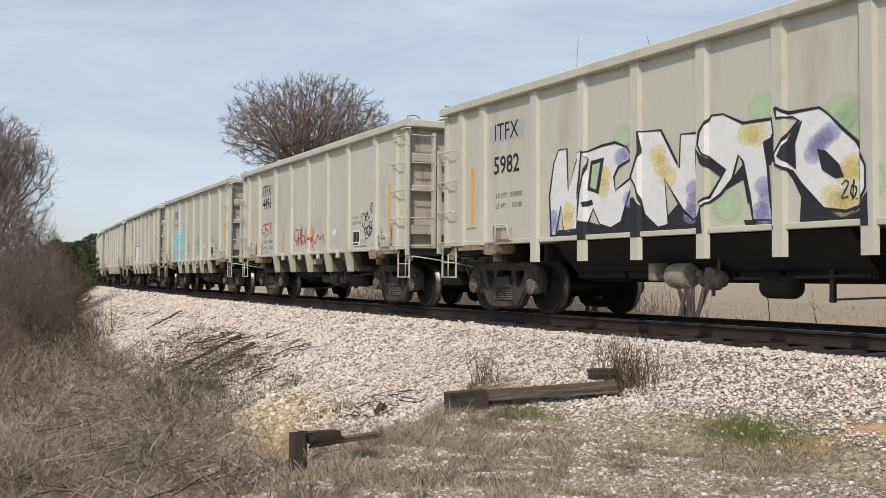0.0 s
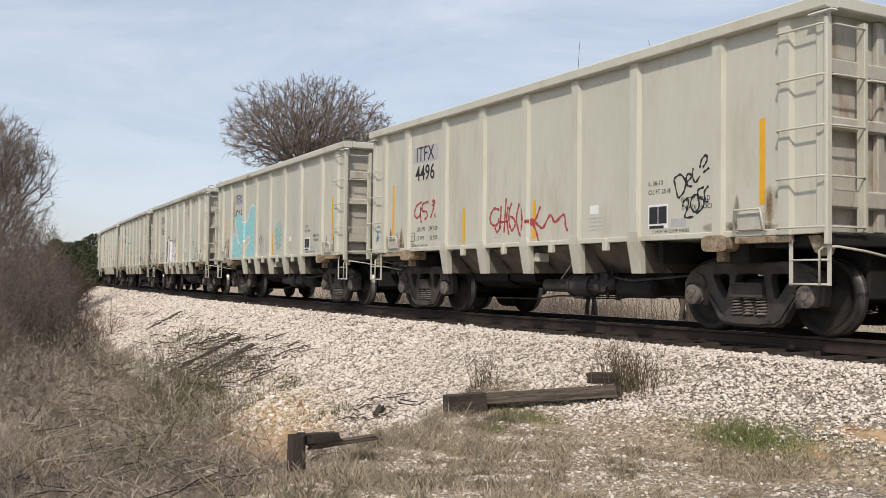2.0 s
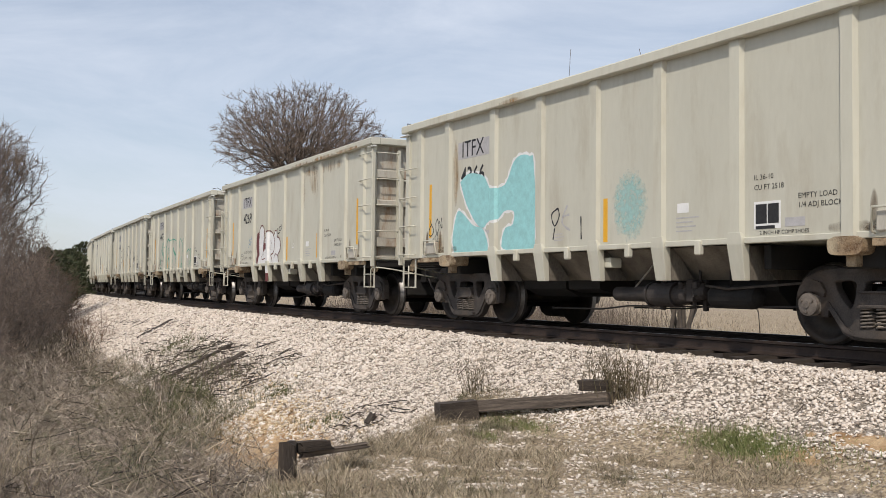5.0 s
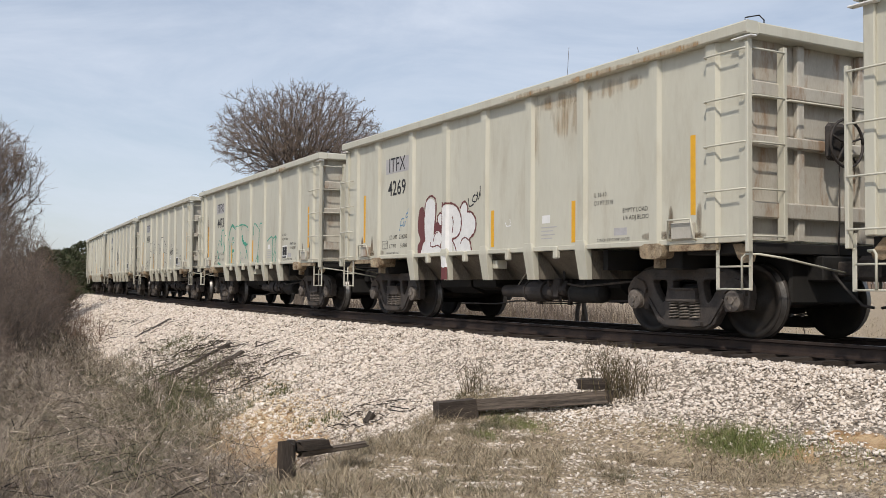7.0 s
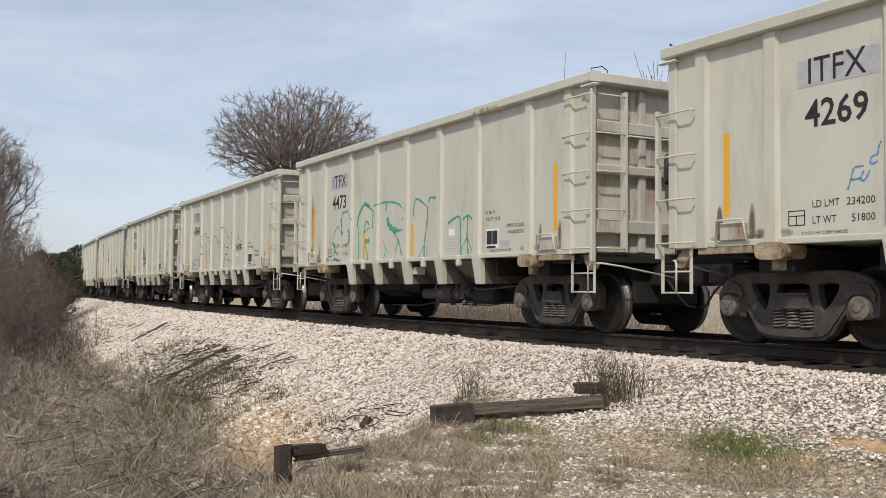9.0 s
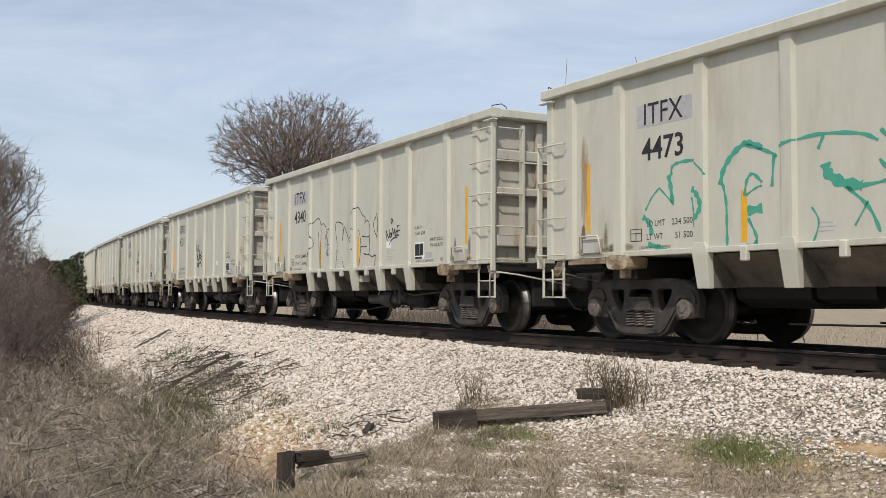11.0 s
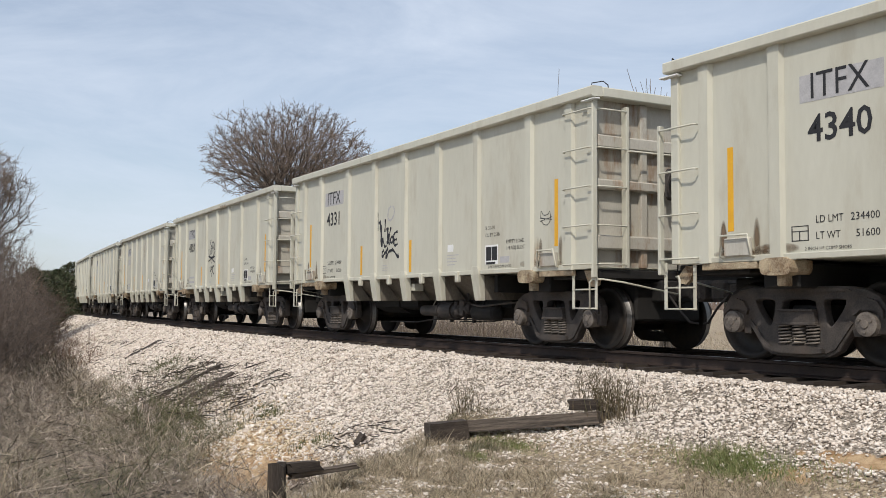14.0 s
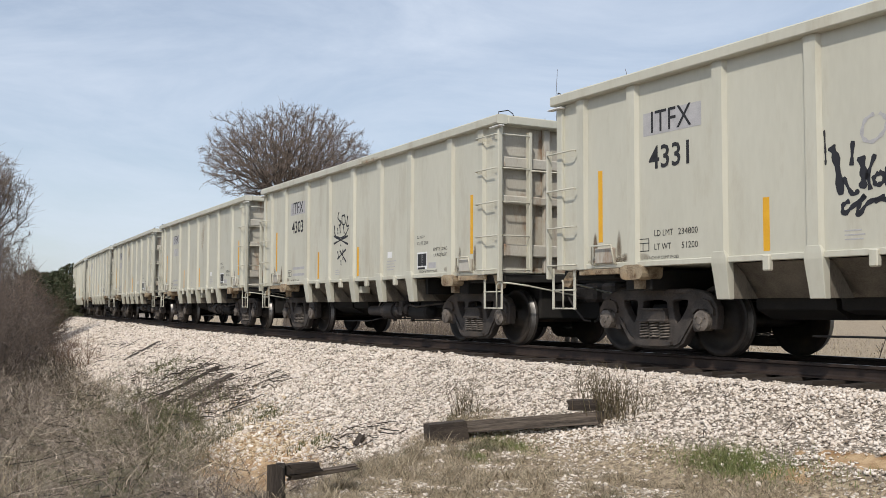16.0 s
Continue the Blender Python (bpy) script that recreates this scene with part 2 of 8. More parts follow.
def ground_material():
    m = bpy.data.materials.new("ground")
    m.use_nodes = True
    t = m.node_tree
    bsdf = t.nodes["Principled BSDF"]
    bsdf.inputs["Roughness"].default_value = 0.95
    co = t.nodes.new("ShaderNodeTexCoord")

    def noisy(scale, detail=6.0, rough=0.65):
        n = wire(t, "ShaderNodeTexNoise", Scale=scale, Detail=detail, Roughness=rough)
        t.links.new(co.outputs["Object"], n.inputs["Vector"])
        return n.outputs["Fac"]

    def two(fac, a, b, lo=0.4, hi=0.6):
        r = t.nodes.new("ShaderNodeValToRGB")
        r.color_ramp.elements[0].position, r.color_ramp.elements[1].position = lo, hi
        r.color_ramp.elements[0].color, r.color_ramp.elements[1].color = (*a, 1), (*b, 1)
        t.links.new(fac, r.inputs[0])
        return r.outputs[0]

    def mixed(weight, grain, a, b):
        """b over a where the painted weight beats the grain."""
        at = t.nodes.new("ShaderNodeAttribute")
        at.attribute_name = weight
        su = t.nodes.new("ShaderNodeMath")
        su.operation = "MULTIPLY_ADD"
        su.inputs[1].default_value, su.inputs[2].default_value = 1.6, -0.8
        t.links.new(at.outputs["Fac"], su.inputs[0])
        ad = t.nodes.new("ShaderNodeMath")
        t.links.new(su.outputs[0], ad.inputs[0])
        t.links.new(grain, ad.inputs[1])
        f = two(ad.outputs[0], (0, 0, 0), (1, 1, 1), 0.40, 0.62)
        mx = t.nodes.new("ShaderNodeMixRGB")
        t.links.new(f, mx.inputs[0])
        t.links.new(a, mx.inputs[1])
        t.links.new(b, mx.inputs[2])
        return mx.outputs[0]

    soil = two(noisy(3), (0.075, 0.058, 0.042), (0.20, 0.16, 0.115))
    straw = two(noisy(22, 6), (0.18, 0.135, 0.09), (0.50, 0.40, 0.27))
    green = two(noisy(25, 4), (0.06, 0.085, 0.025), (0.14, 0.15, 0.06))
    gravel = two(noisy(30, 3), (0.12, 0.097, 0.075), (0.42, 0.36, 0.29))
    clay = two(noisy(6), (0.34, 0.20, 0.095), (0.58, 0.41, 0.24))
    c = mixed("straw", noisy(9), soil, straw)
    c = mixed("gravel", noisy(14), c, gravel)
    c = mixed("clay", noisy(7), c, clay)
    c = mixed("green", noisy(11), c, green)
    t.links.new(c, bsdf.inputs["Base Color"])
    bp = wire(t, "ShaderNodeBump", Strength=0.9, Distance=0.04)
    t.links.new(noisy(35, 5), bp.inputs["Height"])
    t.links.new(bp.outputs[0], bsdf.inputs["Normal"])
    return m


def blob(s, d, s0, d0, rs, rd):
    return np.exp(-(((s - s0) / rs) ** 2 + ((d - d0) / rd) ** 2))


def weights(x, y, s, d):
    """How much of each cover lies at a place, 0 to 1."""
    on_fill = 1 - smooth((s - edge_of_fill(d)) / 1.0)
    gravel = smooth((5.7 - np.abs(d)) / 1.4) * (1 - on_fill) + on_fill * (smooth((3.5 - d) / 0.6) + 0.38 * smooth((d - 3) / 1))
    gravel = np.where(d < 0, smooth((4.2 + d) / 1.0), gravel)
    gravel = gravel + 0.6 * on_fill * smooth((-11.6 - s) / 0.6) * smooth((d - 3.5) / 0.5)
    clay = 1.3 * blob(s, d, -3.2, 5.15, 1.9, 0.7) + 1.2 * blob(s, d, -11.87, 3.01, 0.8, 0.13) + 1.0 * blob(s, d, -11.38, 3.36, 0.4, 0.12)
    green = 0.8 * blob(s, d, -10.6, 3.36, 0.5, 0.2) + 0.5 * blob(s, d, -7.9, 3.85, 0.6, 0.2) + 0.4 * smooth((s - 4) / 8) * smooth((d - 4.5) / 3) + 0.45 * blob(s, d, 3.5, 4.3, 4, 0.6) + 0.5 * blob(s, d, 4, 4.0, 1.0, 0.5)
    straw = np.where(d > 0, 0.25 + 0.5 * on_fill, 0.9)
    return {"gravel": np.clip(gravel, 0, 1), "clay": np.clip(clay, 0, 1), "green": np.clip(green, 0, 1), "straw": np.clip(straw, 0, 1)}


def make_ground():
    near = np.arange(-24, 16.01, 0.16)
    gx = np.concatenate([-np.geomspace(900, 25.0, 46), near, np.geomspace(17, 900, 44)])
    near = np.arange(1.5, 34, 0.16)
    gy = np.concatenate([-np.geomspace(500, 1.0, 24), near, np.geomspace(35, 1400, 70)])
    x, y = np.meshgrid(gx, gy)
    z, s, d = height(x, y)
    z = z + 2.0 * smooth((np.hypot(x, y) - 150) / 900) * (0.5 + 0.5 * lumps(x, y, 130))
    w, h = len(gx), len(gy)
    k = np.arange(w * h).reshape(h, w)
    faces = np.stack([k[:-1, :-1], k[:-1, 1:], k[1:, 1:], k[1:, :-1]], -1).reshape(-1, 4)
    ob = arrays("ground", np.stack([x.ravel(), y.ravel(), z.ravel()], 1), faces, ground_material())
    for name, v in weights(x, y, s, d).items():
        ob.data.attributes.new(name, "FLOAT", "POINT").data.foreach_set("value", np.asarray(v, np.float32).ravel())
    ob.data.polygons.foreach_set("use_smooth", np.ones(len(faces), bool))
    return tagged(ob, "trackside ground of dry grass, clay and pale gravel", "ground", kind="structure")


make_ground()


def make_rails():
    """Two rails of real section along the line."""
    half = [(0.068, 0.0), (0.068, 0.011), (0.014, 0.03), (0.009, 0.05), (0.009, 0.125), (0.037, 0.137), (0.037, 0.162), (0.028, 0.17)]
    prof = [(u, v - 0.17) for u, v in half] + [(-u, v - 0.17) for u, v in half[::-1]]
    ss = np.concatenate([np.arange(-40, 30, 1.0), np.arange(30, 150, 2.0)])
    for side in (0.755, -0.755):
        bm = bmesh.new()
        rings = [[bm.verts.new(on_line(q, side + u, v)) for u, v in prof] for q in ss]
        n = len(prof)
        for a, c in zip(rings, rings[1:]):
            for i in range(n):
                f = bm.faces.new((a[i], a[(i + 1) % n], c[(i + 1) % n], c[i]))
                f.material_index = 1 if i == 7 else 0
        bmesh.ops.recalc_face_normals(bm, faces=bm.faces[:])
        tagged(part("rail", bm, [RAIL_STEEL, RAIL_HEAD]), "rusty steel rail with a worn bright head", "rail", "running rails", "structure")


make_rails()
# ---- hopper cars: x runs with the train, -y faces the road, z = 0 is the top of the rail ----
HALF, TOP, SILL, SKIRT = 5.73, 3.67, 1.146, 0.715
POSTS = (-5.18, -4.14, -2.64, -1.33, -0.01, 1.31, 2.62, 4.15, 5.17)
PITCH, PINS, START = 12.93, 8.44, -3.48
SHEET, FACE = 1.485, 1.54

# dirty hopper paint, darkened further to carry the shade under the sills
SHADED_GRIMY = mat("shaded_grimy_paint", (0.085, 0.072, 0.056), (0.21, 0.185, 0.148), 2.5, 0.8, bump=0.1, stretch=(1, 1, 0.4), vary=0.1)
YELLOW = mat("reflective_yellow", (0.72, 0.36, 0.015), (0.80, 0.43, 0.02), 8, 0.45, bump=0.02)
BLACK = mat("stencil_black", (0.012, 0.012, 0.014), (0.028, 0.027, 0.028), 20, 0.6, bump=0.0)
PATCH = mat("grey_patch", (0.38, 0.37, 0.375), (0.50, 0.49, 0.49), 6, 0.6, bump=0.0)
WHITE = mat("white_label", (0.74, 0.74, 0.72), (0.82, 0.82, 0.80), 8, 0.55, bump=0.0)
RUSTY = mat("rusty_bracket", (0.12, 0.065, 0.03), (0.50, 0.42, 0.29), 6, 0.8, bump=0.2, vary=0.1, dirt=(0.26, 0.13, 0.045), dirt_amount=0.7, dirt_scale=3.0)
GREASE = mat("brake_black", (0.02, 0.018, 0.017), (0.06, 0.05, 0.045), 5, 0.7, bump=0.2)
WHEEL = mat("wheel_steel", (0.014, 0.012, 0.011), (0.042, 0.035, 0.029), 4, 0.65, metal=0.3, bump=0.12, dirt=(0.13, 0.085, 0.055), dirt_amount=0.5)
TREAD = mat("wheel_tread", (0.17, 0.163, 0.155), (0.30, 0.29, 0.28), 8, 0.48, metal=1.0, bump=0.03)
PALE_DUST = mat("dusty_pale_steel", (0.17, 0.15, 0.125), (0.38, 0.345, 0.29), 7, 0.8, bump=0.1)
CAP = mat("bearing_cap", (0.085, 0.072, 0.062), (0.20, 0.172, 0.146), 9, 0.7, bump=0.1)
BARE = mat("worn_end_paint", (0.40, 0.37, 0.31), (0.55, 0.53, 0.47), 2.0, 0.6, bump=0.08, stretch=(1, 1, 0.3), vary=0.04, spread=0.7,
           dirt=(0.25, 0.125, 0.05), dirt_amount=1.0, dirt_scale=3.2)


TALL_POSTS = (-5.14, -4.43, -2.90, -1.71, -0.54, 0.69, 1.88, 3.03, 4.36, 5.10)


def brake_valve(x, y):
    """A control valve: a flanged body between two rounded portions, with pipes and a drain cock."""
    bm = box(bmesh.new(), x - 0.06, x + 0.06, y - 0.10, y + 0.10, 0.45, 0.74, 0.015)
    for e in (-1, 1):
        turned(bm, [(x + e * 0.05, 0.10), (x + e * 0.08, 0.115), (x + e * 0.17, 0.105), (x + e * 0.21, 0.06)], (0, y, 0.59), "x", 14)
        box(bm, x + e * 0.13 - 0.04, x + e * 0.13 + 0.04, y - 0.14, y - 0.06, 0.62, 0.71, 0.012)
        for z in (0.53, 0.65):
            turned(bm, [(y - 0.125, 0.018), (y - 0.09, 0.018)], (x + e * 0.10, 0, z), "y", 6)
    tube(bm, [(x, y, 0.46), (x, y, 0.37)], 0.025, 8)
    tube(bm, [(x + 0.1, y, 0.66), (x + 0.1, y, 0.92)], 0.02, 6)
    return bm


def belly(tall):
    """Sloping hopper sheets between the posts' feet."""
    bm = bmesh.new()
    w, lo = (1.36, SKIRT + 0.02) if not tall else (1.30, 0.70)
    extruded(bm, [(-w, SILL - 0.01), (-0.86, lo), (0.86, lo), (w, SILL - 0.01)], -2.70, 2.64, axis="x")
    return bm


def chord():
    """The rim: a box-section frame round the open top."""
    bm = bmesh.new()
    for y in (-1, 1):
        lo, hi = sorted((y * 1.40, y * 1.60))
        extruded(bm, [(lo + 0.015, TOP - 0.145), (hi - 0.015, TOP - 0.145), (hi, TOP - 0.13), (hi, TOP - 0.02), (hi - 0.02, TOP), (lo + 0.02, TOP), (lo, TOP - 0.02), (lo, TOP - 0.13)],
                 -HALF - 0.06, HALF + 0.06, axis="x")
    for x in (-1, 1):
        lo, hi = sorted((x * (HALF - 0.16), x * (HALF + 0.06)))
        box(bm, lo, hi, -1.398, 1.398, TOP - 0.145, TOP - 0.002, 0.015)
    return bm


def post(x, y, foot):
    """A pressed side post: a shallow hat section, a little wider at the top."""
    bm = bmesh.new()
    w = 0.086
    out = y * (FACE - SHEET)
    b = bmesh.new()
    rings = []
    for z, k in ((SILL - 0.005 if not foot else foot, 1.0), (TOP - 0.36, 1.0), (TOP - 0.146, 1.12)):
        rings.append([b.verts.new((x + u * w * k, y * SHEET + out * v, z)) for u, v in ((-1.25, -0.01), (-0.85, 1), (0.85, 1), (1.25, -0.01))])
    for p, q in zip(rings, rings[1:]):
        for i in range(4):
            b.faces.new((p[i], p[(i + 1) % 4], q[(i + 1) % 4], q[i]))
    b.faces.new(rings[0])
    b.faces.new(rings[-1])
    bmesh.ops.recalc_face_normals(b, faces=b.faces[:])
    return merge(bm, b)


def gusset(x, y):
    """The foot of a post: a folded face drawn in under the belly, with flanks that run back to the sheets."""
    bm = bmesh.new()
    b = bmesh.new()
    rows = ((SILL + 0.13, 0.088, FACE + 0.004, 1.487), (SILL + 0.05, 0.118, FACE + 0.006, 1.47), (SILL - 0.015, 0.118, FACE + 0.004, 1.42), (SKIRT, 0.098, 1.475, 1.39))
    rings = [[b.verts.new((x + u * w, y * v, z)) for u, v in ((-1, out), (1, out), (1, back), (-1, back))] for z, w, out, back in rows]
    for p, q in zip(rings, rings[1:]):
        for k in range(4):
            b.faces.new((p[k], p[(k + 1) % 4], q[(k + 1) % 4], q[k]))
    b.faces.new(rings[0])
    b.faces.new(rings[-1])
    bmesh.ops.recalc_face_normals(b, faces=b.faces[:])
    bmesh.ops.bevel(b, geom=b.edges[:], offset=0.006, segments=1, affect="EDGES")
    return merge(bm, b)


def rung(a, b, out):
    """A round rung with cranked ends and flattened feet."""
    a, b, o = Vector(a), Vector(b), Vector(out)
    d = (b - a).normalized() * 0.03
    return tube(bmesh.new(), [a, a + o * 0.8 + d * 0.4, a + o + d, b + o - d, b + o * 0.8 - d * 0.4, b], 0.0125, 6)


def cast_plate(outline, holes, depth, round_by):
    """A flat casting with openings through it and rounded edges, standing in the plane of x and z."""
    cu = bpy.data.curves.new("casting", "CURVE")
    cu.dimensions, cu.fill_mode, cu.extrude, cu.bevel_depth, cu.bevel_resolution = "2D", "BOTH", depth / 2 - round_by, round_by, 1
    for ring in [outline] + holes:
        sp = cu.splines.new("POLY")
        sp.points.add(len(ring) - 1)
        for a, (u, v) in zip(sp.points, ring):
            a.co = (u, v, 0, 1)
        sp.use_cyclic_u = True
    tmp = bpy.data.objects.new("casting", cu)
    me = bpy.data.meshes.new_from_object(tmp)
    bpy.data.objects.remove(tmp)
    b = bmesh.new()
    b.from_mesh(me)
    for v in b.verts:
        v.co = Vector((v.co.x, v.co.z, v.co.y))
    bmesh.ops.recalc_face_normals(b, faces=b.faces[:])
    for f in b.faces:
        f.smooth = False
    return b


def mirrored(half):
    """An outline from its right half, top to bottom."""
    return half + [(-u, v) for u, v in half[::-1]]


def rounded(ring, times=1):
    """Cuts the corners of a closed outline."""
    for _ in range(times):
        out = []
        for i, (u, v) in enumerate(ring):
            a, b = ring[(i + 1) % len(ring)]
            out += [(u * 0.78 + a * 0.22, v * 0.78 + b * 0.22), (u * 0.22 + a * 0.78, v * 0.22 + b * 0.78)]
        ring = out
    return ring


FRAME_EDGE = mirrored([(0.30, 0.845), (0.62, 0.845), (0.84, 0.81), (1.00, 0.735), (1.075, 0.63), (1.085, 0.50), (1.06, 0.37), (1.00, 0.37), (1.00, 0.56), (0.79, 0.56), (0.77, 0.335),
                       (0.71, 0.335), (0.69, 0.43), (0.60, 0.31), (0.50, 0.165), (0.38, 0.105), (0.20, 0.095)])
FRAME_SIDE_HOLE = rounded([(0.305, 0.735), (0.60, 0.735), (0.625, 0.70), (0.60, 0.61), (0.44, 0.405), (0.375, 0.405), (0.325, 0.56)], 2)
FRAME_MIDDLE = rounded(mirrored([(0.225, 0.735), (0.25, 0.60), (0.285, 0.40), (0.285, 0.205)]), 1)


def side_frame(y):
    """A cast side frame with its openings, ribs and bearing hoods, in the truck's space."""
    bm = bmesh.new()
    holes = [FRAME_SIDE_HOLE, [(-u, v) for u, v in FRAME_SIDE_HOLE[::-1]], FRAME_MIDDLE]
    merge(bm, cast_plate(FRAME_EDGE, holes, 0.13, 0.018), Matrix.Translation((0, y, 0)))
    out = 1 if y > 0 else -1
    for k in (-1, 1):
        # hood over the bearing, proud of the plate
        hood = [(0.70, 0.60), (0.76, 0.70), (0.88, 0.735), (1.00, 0.70), (1.07, 0.60), (1.07, 0.52), (0.98, 0.60), (0.80, 0.60), (0.72, 0.54)]
        lo, hi = sorted((y, y + out * 0.105))
        extruded(bm, [(k * u, v) for u, v in hood][::k], lo, hi)
        # raised flange along the sloping limb
        limb = [(0.36, 0.125), (0.48, 0.175), (0.70, 0.46), (0.67, 0.49), (0.44, 0.215), (0.35, 0.165)]
        lo, hi = sorted((y, y + out * 0.088))
        extruded(bm, [(k * u, v) for u, v in limb][::k], lo, hi)
    # spring seat and the flange along the top
    lo, hi = sorted((y - out * 0.10, y + out * 0.13))
    extruded(bm, rounded([(-0.34, 0.115), (-0.34, 0.20), (0.34, 0.20), (0.34, 0.115)], 1), lo, hi)
    lo, hi = sorted((y, y + out * 0.085))
    extruded(bm, rounded([(-0.72, 0.80), (-0.60, 0.845), (0.60, 0.845), (0.72, 0.80)], 1), lo, hi)
    return bm


def bolster_end(y):
    """The bolster's end in the frame's middle opening, drawn in at its foot."""
    bm = bmesh.new()
    out = 1 if y > 0 else -1
    lo, hi = sorted((y - out * 0.10, y + out * 0.12))
    extruded(bm, [(-0.255, 0.43), (-0.255, 0.475), (-0.235, 0.60), (0.235, 0.60), (0.255, 0.475), (0.255, 0.43)], lo, hi)
    lo, hi = sorted((y - out * 0.10, y + out * 0.145))
    box(bm, -0.265, 0.265, lo, hi, 0.43, 0.465, 0.008)
    box(bm, -0.235, 0.235, lo, hi, 0.585, 0.612, 0.006)
    return bm


def springs(y):
    """Coil springs in a row on the frame's seat."""
    bm = bmesh.new()
    for x in (-0.19, 0.0, 0.19):
        path = [(x + 0.075 * math.cos(a), y + 0.05 * (1 if y > 0 else -1) + 0.075 * math.sin(a), 0.205 + 0.225 * i / 60) for i, a in enumerate(2 * math.pi * 6 * k / 60 for k in range(61))]
        tube(bm, path, 0.0115, 5)
    return bm


def wheelset():
    """Two flanged wheels on an axle, about its own centre."""
    bm = bmesh.new()
    turned(bm, [(-1.0, 0.07), (-0.8, 0.085), (0.8, 0.085), (1.0, 0.07)], (0, 0, 0), "y", 14)
    for k in (-1, 1):
        prof = [(0.69, 0.19), (0.685, 0.36), (0.675, 0.40), (0.675, 0.474), (0.69, 0.482), (0.705, 0.474), (0.716, 0.459)]
        side = [(0.80, 0.452), (0.812, 0.445), (0.812, 0.385), (0.76, 0.37), (0.73, 0.28), (0.75, 0.17), (0.84, 0.14), (0.85, 0.08)]
        turned(bm, [(k * a, r) for a, r in prof + side], (0, 0, 0), "y", 40)
    bm.normal_update()
    for f in bm.faces:
        c = f.calc_center_median()
        r = math.hypot(c.x, c.z)
        f.material_index = 1 if 0.448 < r < 0.47 and abs(f.normal.y) < 0.3 else 0
        f.smooth = True
    return bm


def make_truck(parent, x):
    bm = bmesh.new()
    box(bm, -0.22, 0.22, -0.92, 0.92, 0.46, 0.66, 0.03)
    box(bm, -0.34, 0.34, -0.35, 0.35, 0.64, 0.80, 0.03)
    truck = part("truck", bm, DARK, parent, "black cast truck bolster, shade included in its colour")
    truck.location = (x, 0, 0)
    for k in (-1, 1):
        bm = box(bmesh.new(), k * 0.36 - 0.06, k * 0.36 + 0.06, -0.72, 0.72, 0.28, 0.56, 0.02)
        part("brake_beam", bm, DARK, truck)
        bm = box(bmesh.new(), k * 0.80 - 0.40, k * 0.80 + 0.40, -0.10, 0.10, 0.60, 0.70, 0.02)
        part("brake_lever", bm, DARK, truck)
    for y in (-1.0, 1.0):
        part("side_frame", side_frame(y), CAST, truck, "dusty brown-grey cast side frame")
        part("bolster_end", bolster_end(y), CAST, truck)
        part("coil_spring", springs(y), CAP, truck, "dusty steel coil springs")
        for k in (-0.9, 0.9):
            s = 1 if y > 0 else -1
            bm = turned(bmesh.new(), [(s * 0.97, 0.125), (s * 1.06, 0.13), (s * 1.07, 0.112), (s * 1.10, 0.112), (s * 1.105, 0.132), (s * 1.145, 0.128), (s * 1.155, 0.10), (s * 1.16, 0.045), (s * 1.175, 0.04)], (k, 0, 0.457), "y", 18)
            for i in range(3):
                a = 2 * math.pi * i / 3 + 0.5
                turned(bm, [(s * 1.14, 0.02), (s * 1.175, 0.018)], (k + math.cos(a) * 0.08, 0, 0.457 + math.sin(a) * 0.08), "y", 6)
            part("bearing_cap", bm, CAP, truck, "round grey axle bearing cap")
    for k in (-0.9, 0.9):
        w = part("wheelset", wheelset(), [WHEEL, TREAD], truck, "dark steel wheels with bright treads")
        w.location = (k, 0, 0.457)
    return truck


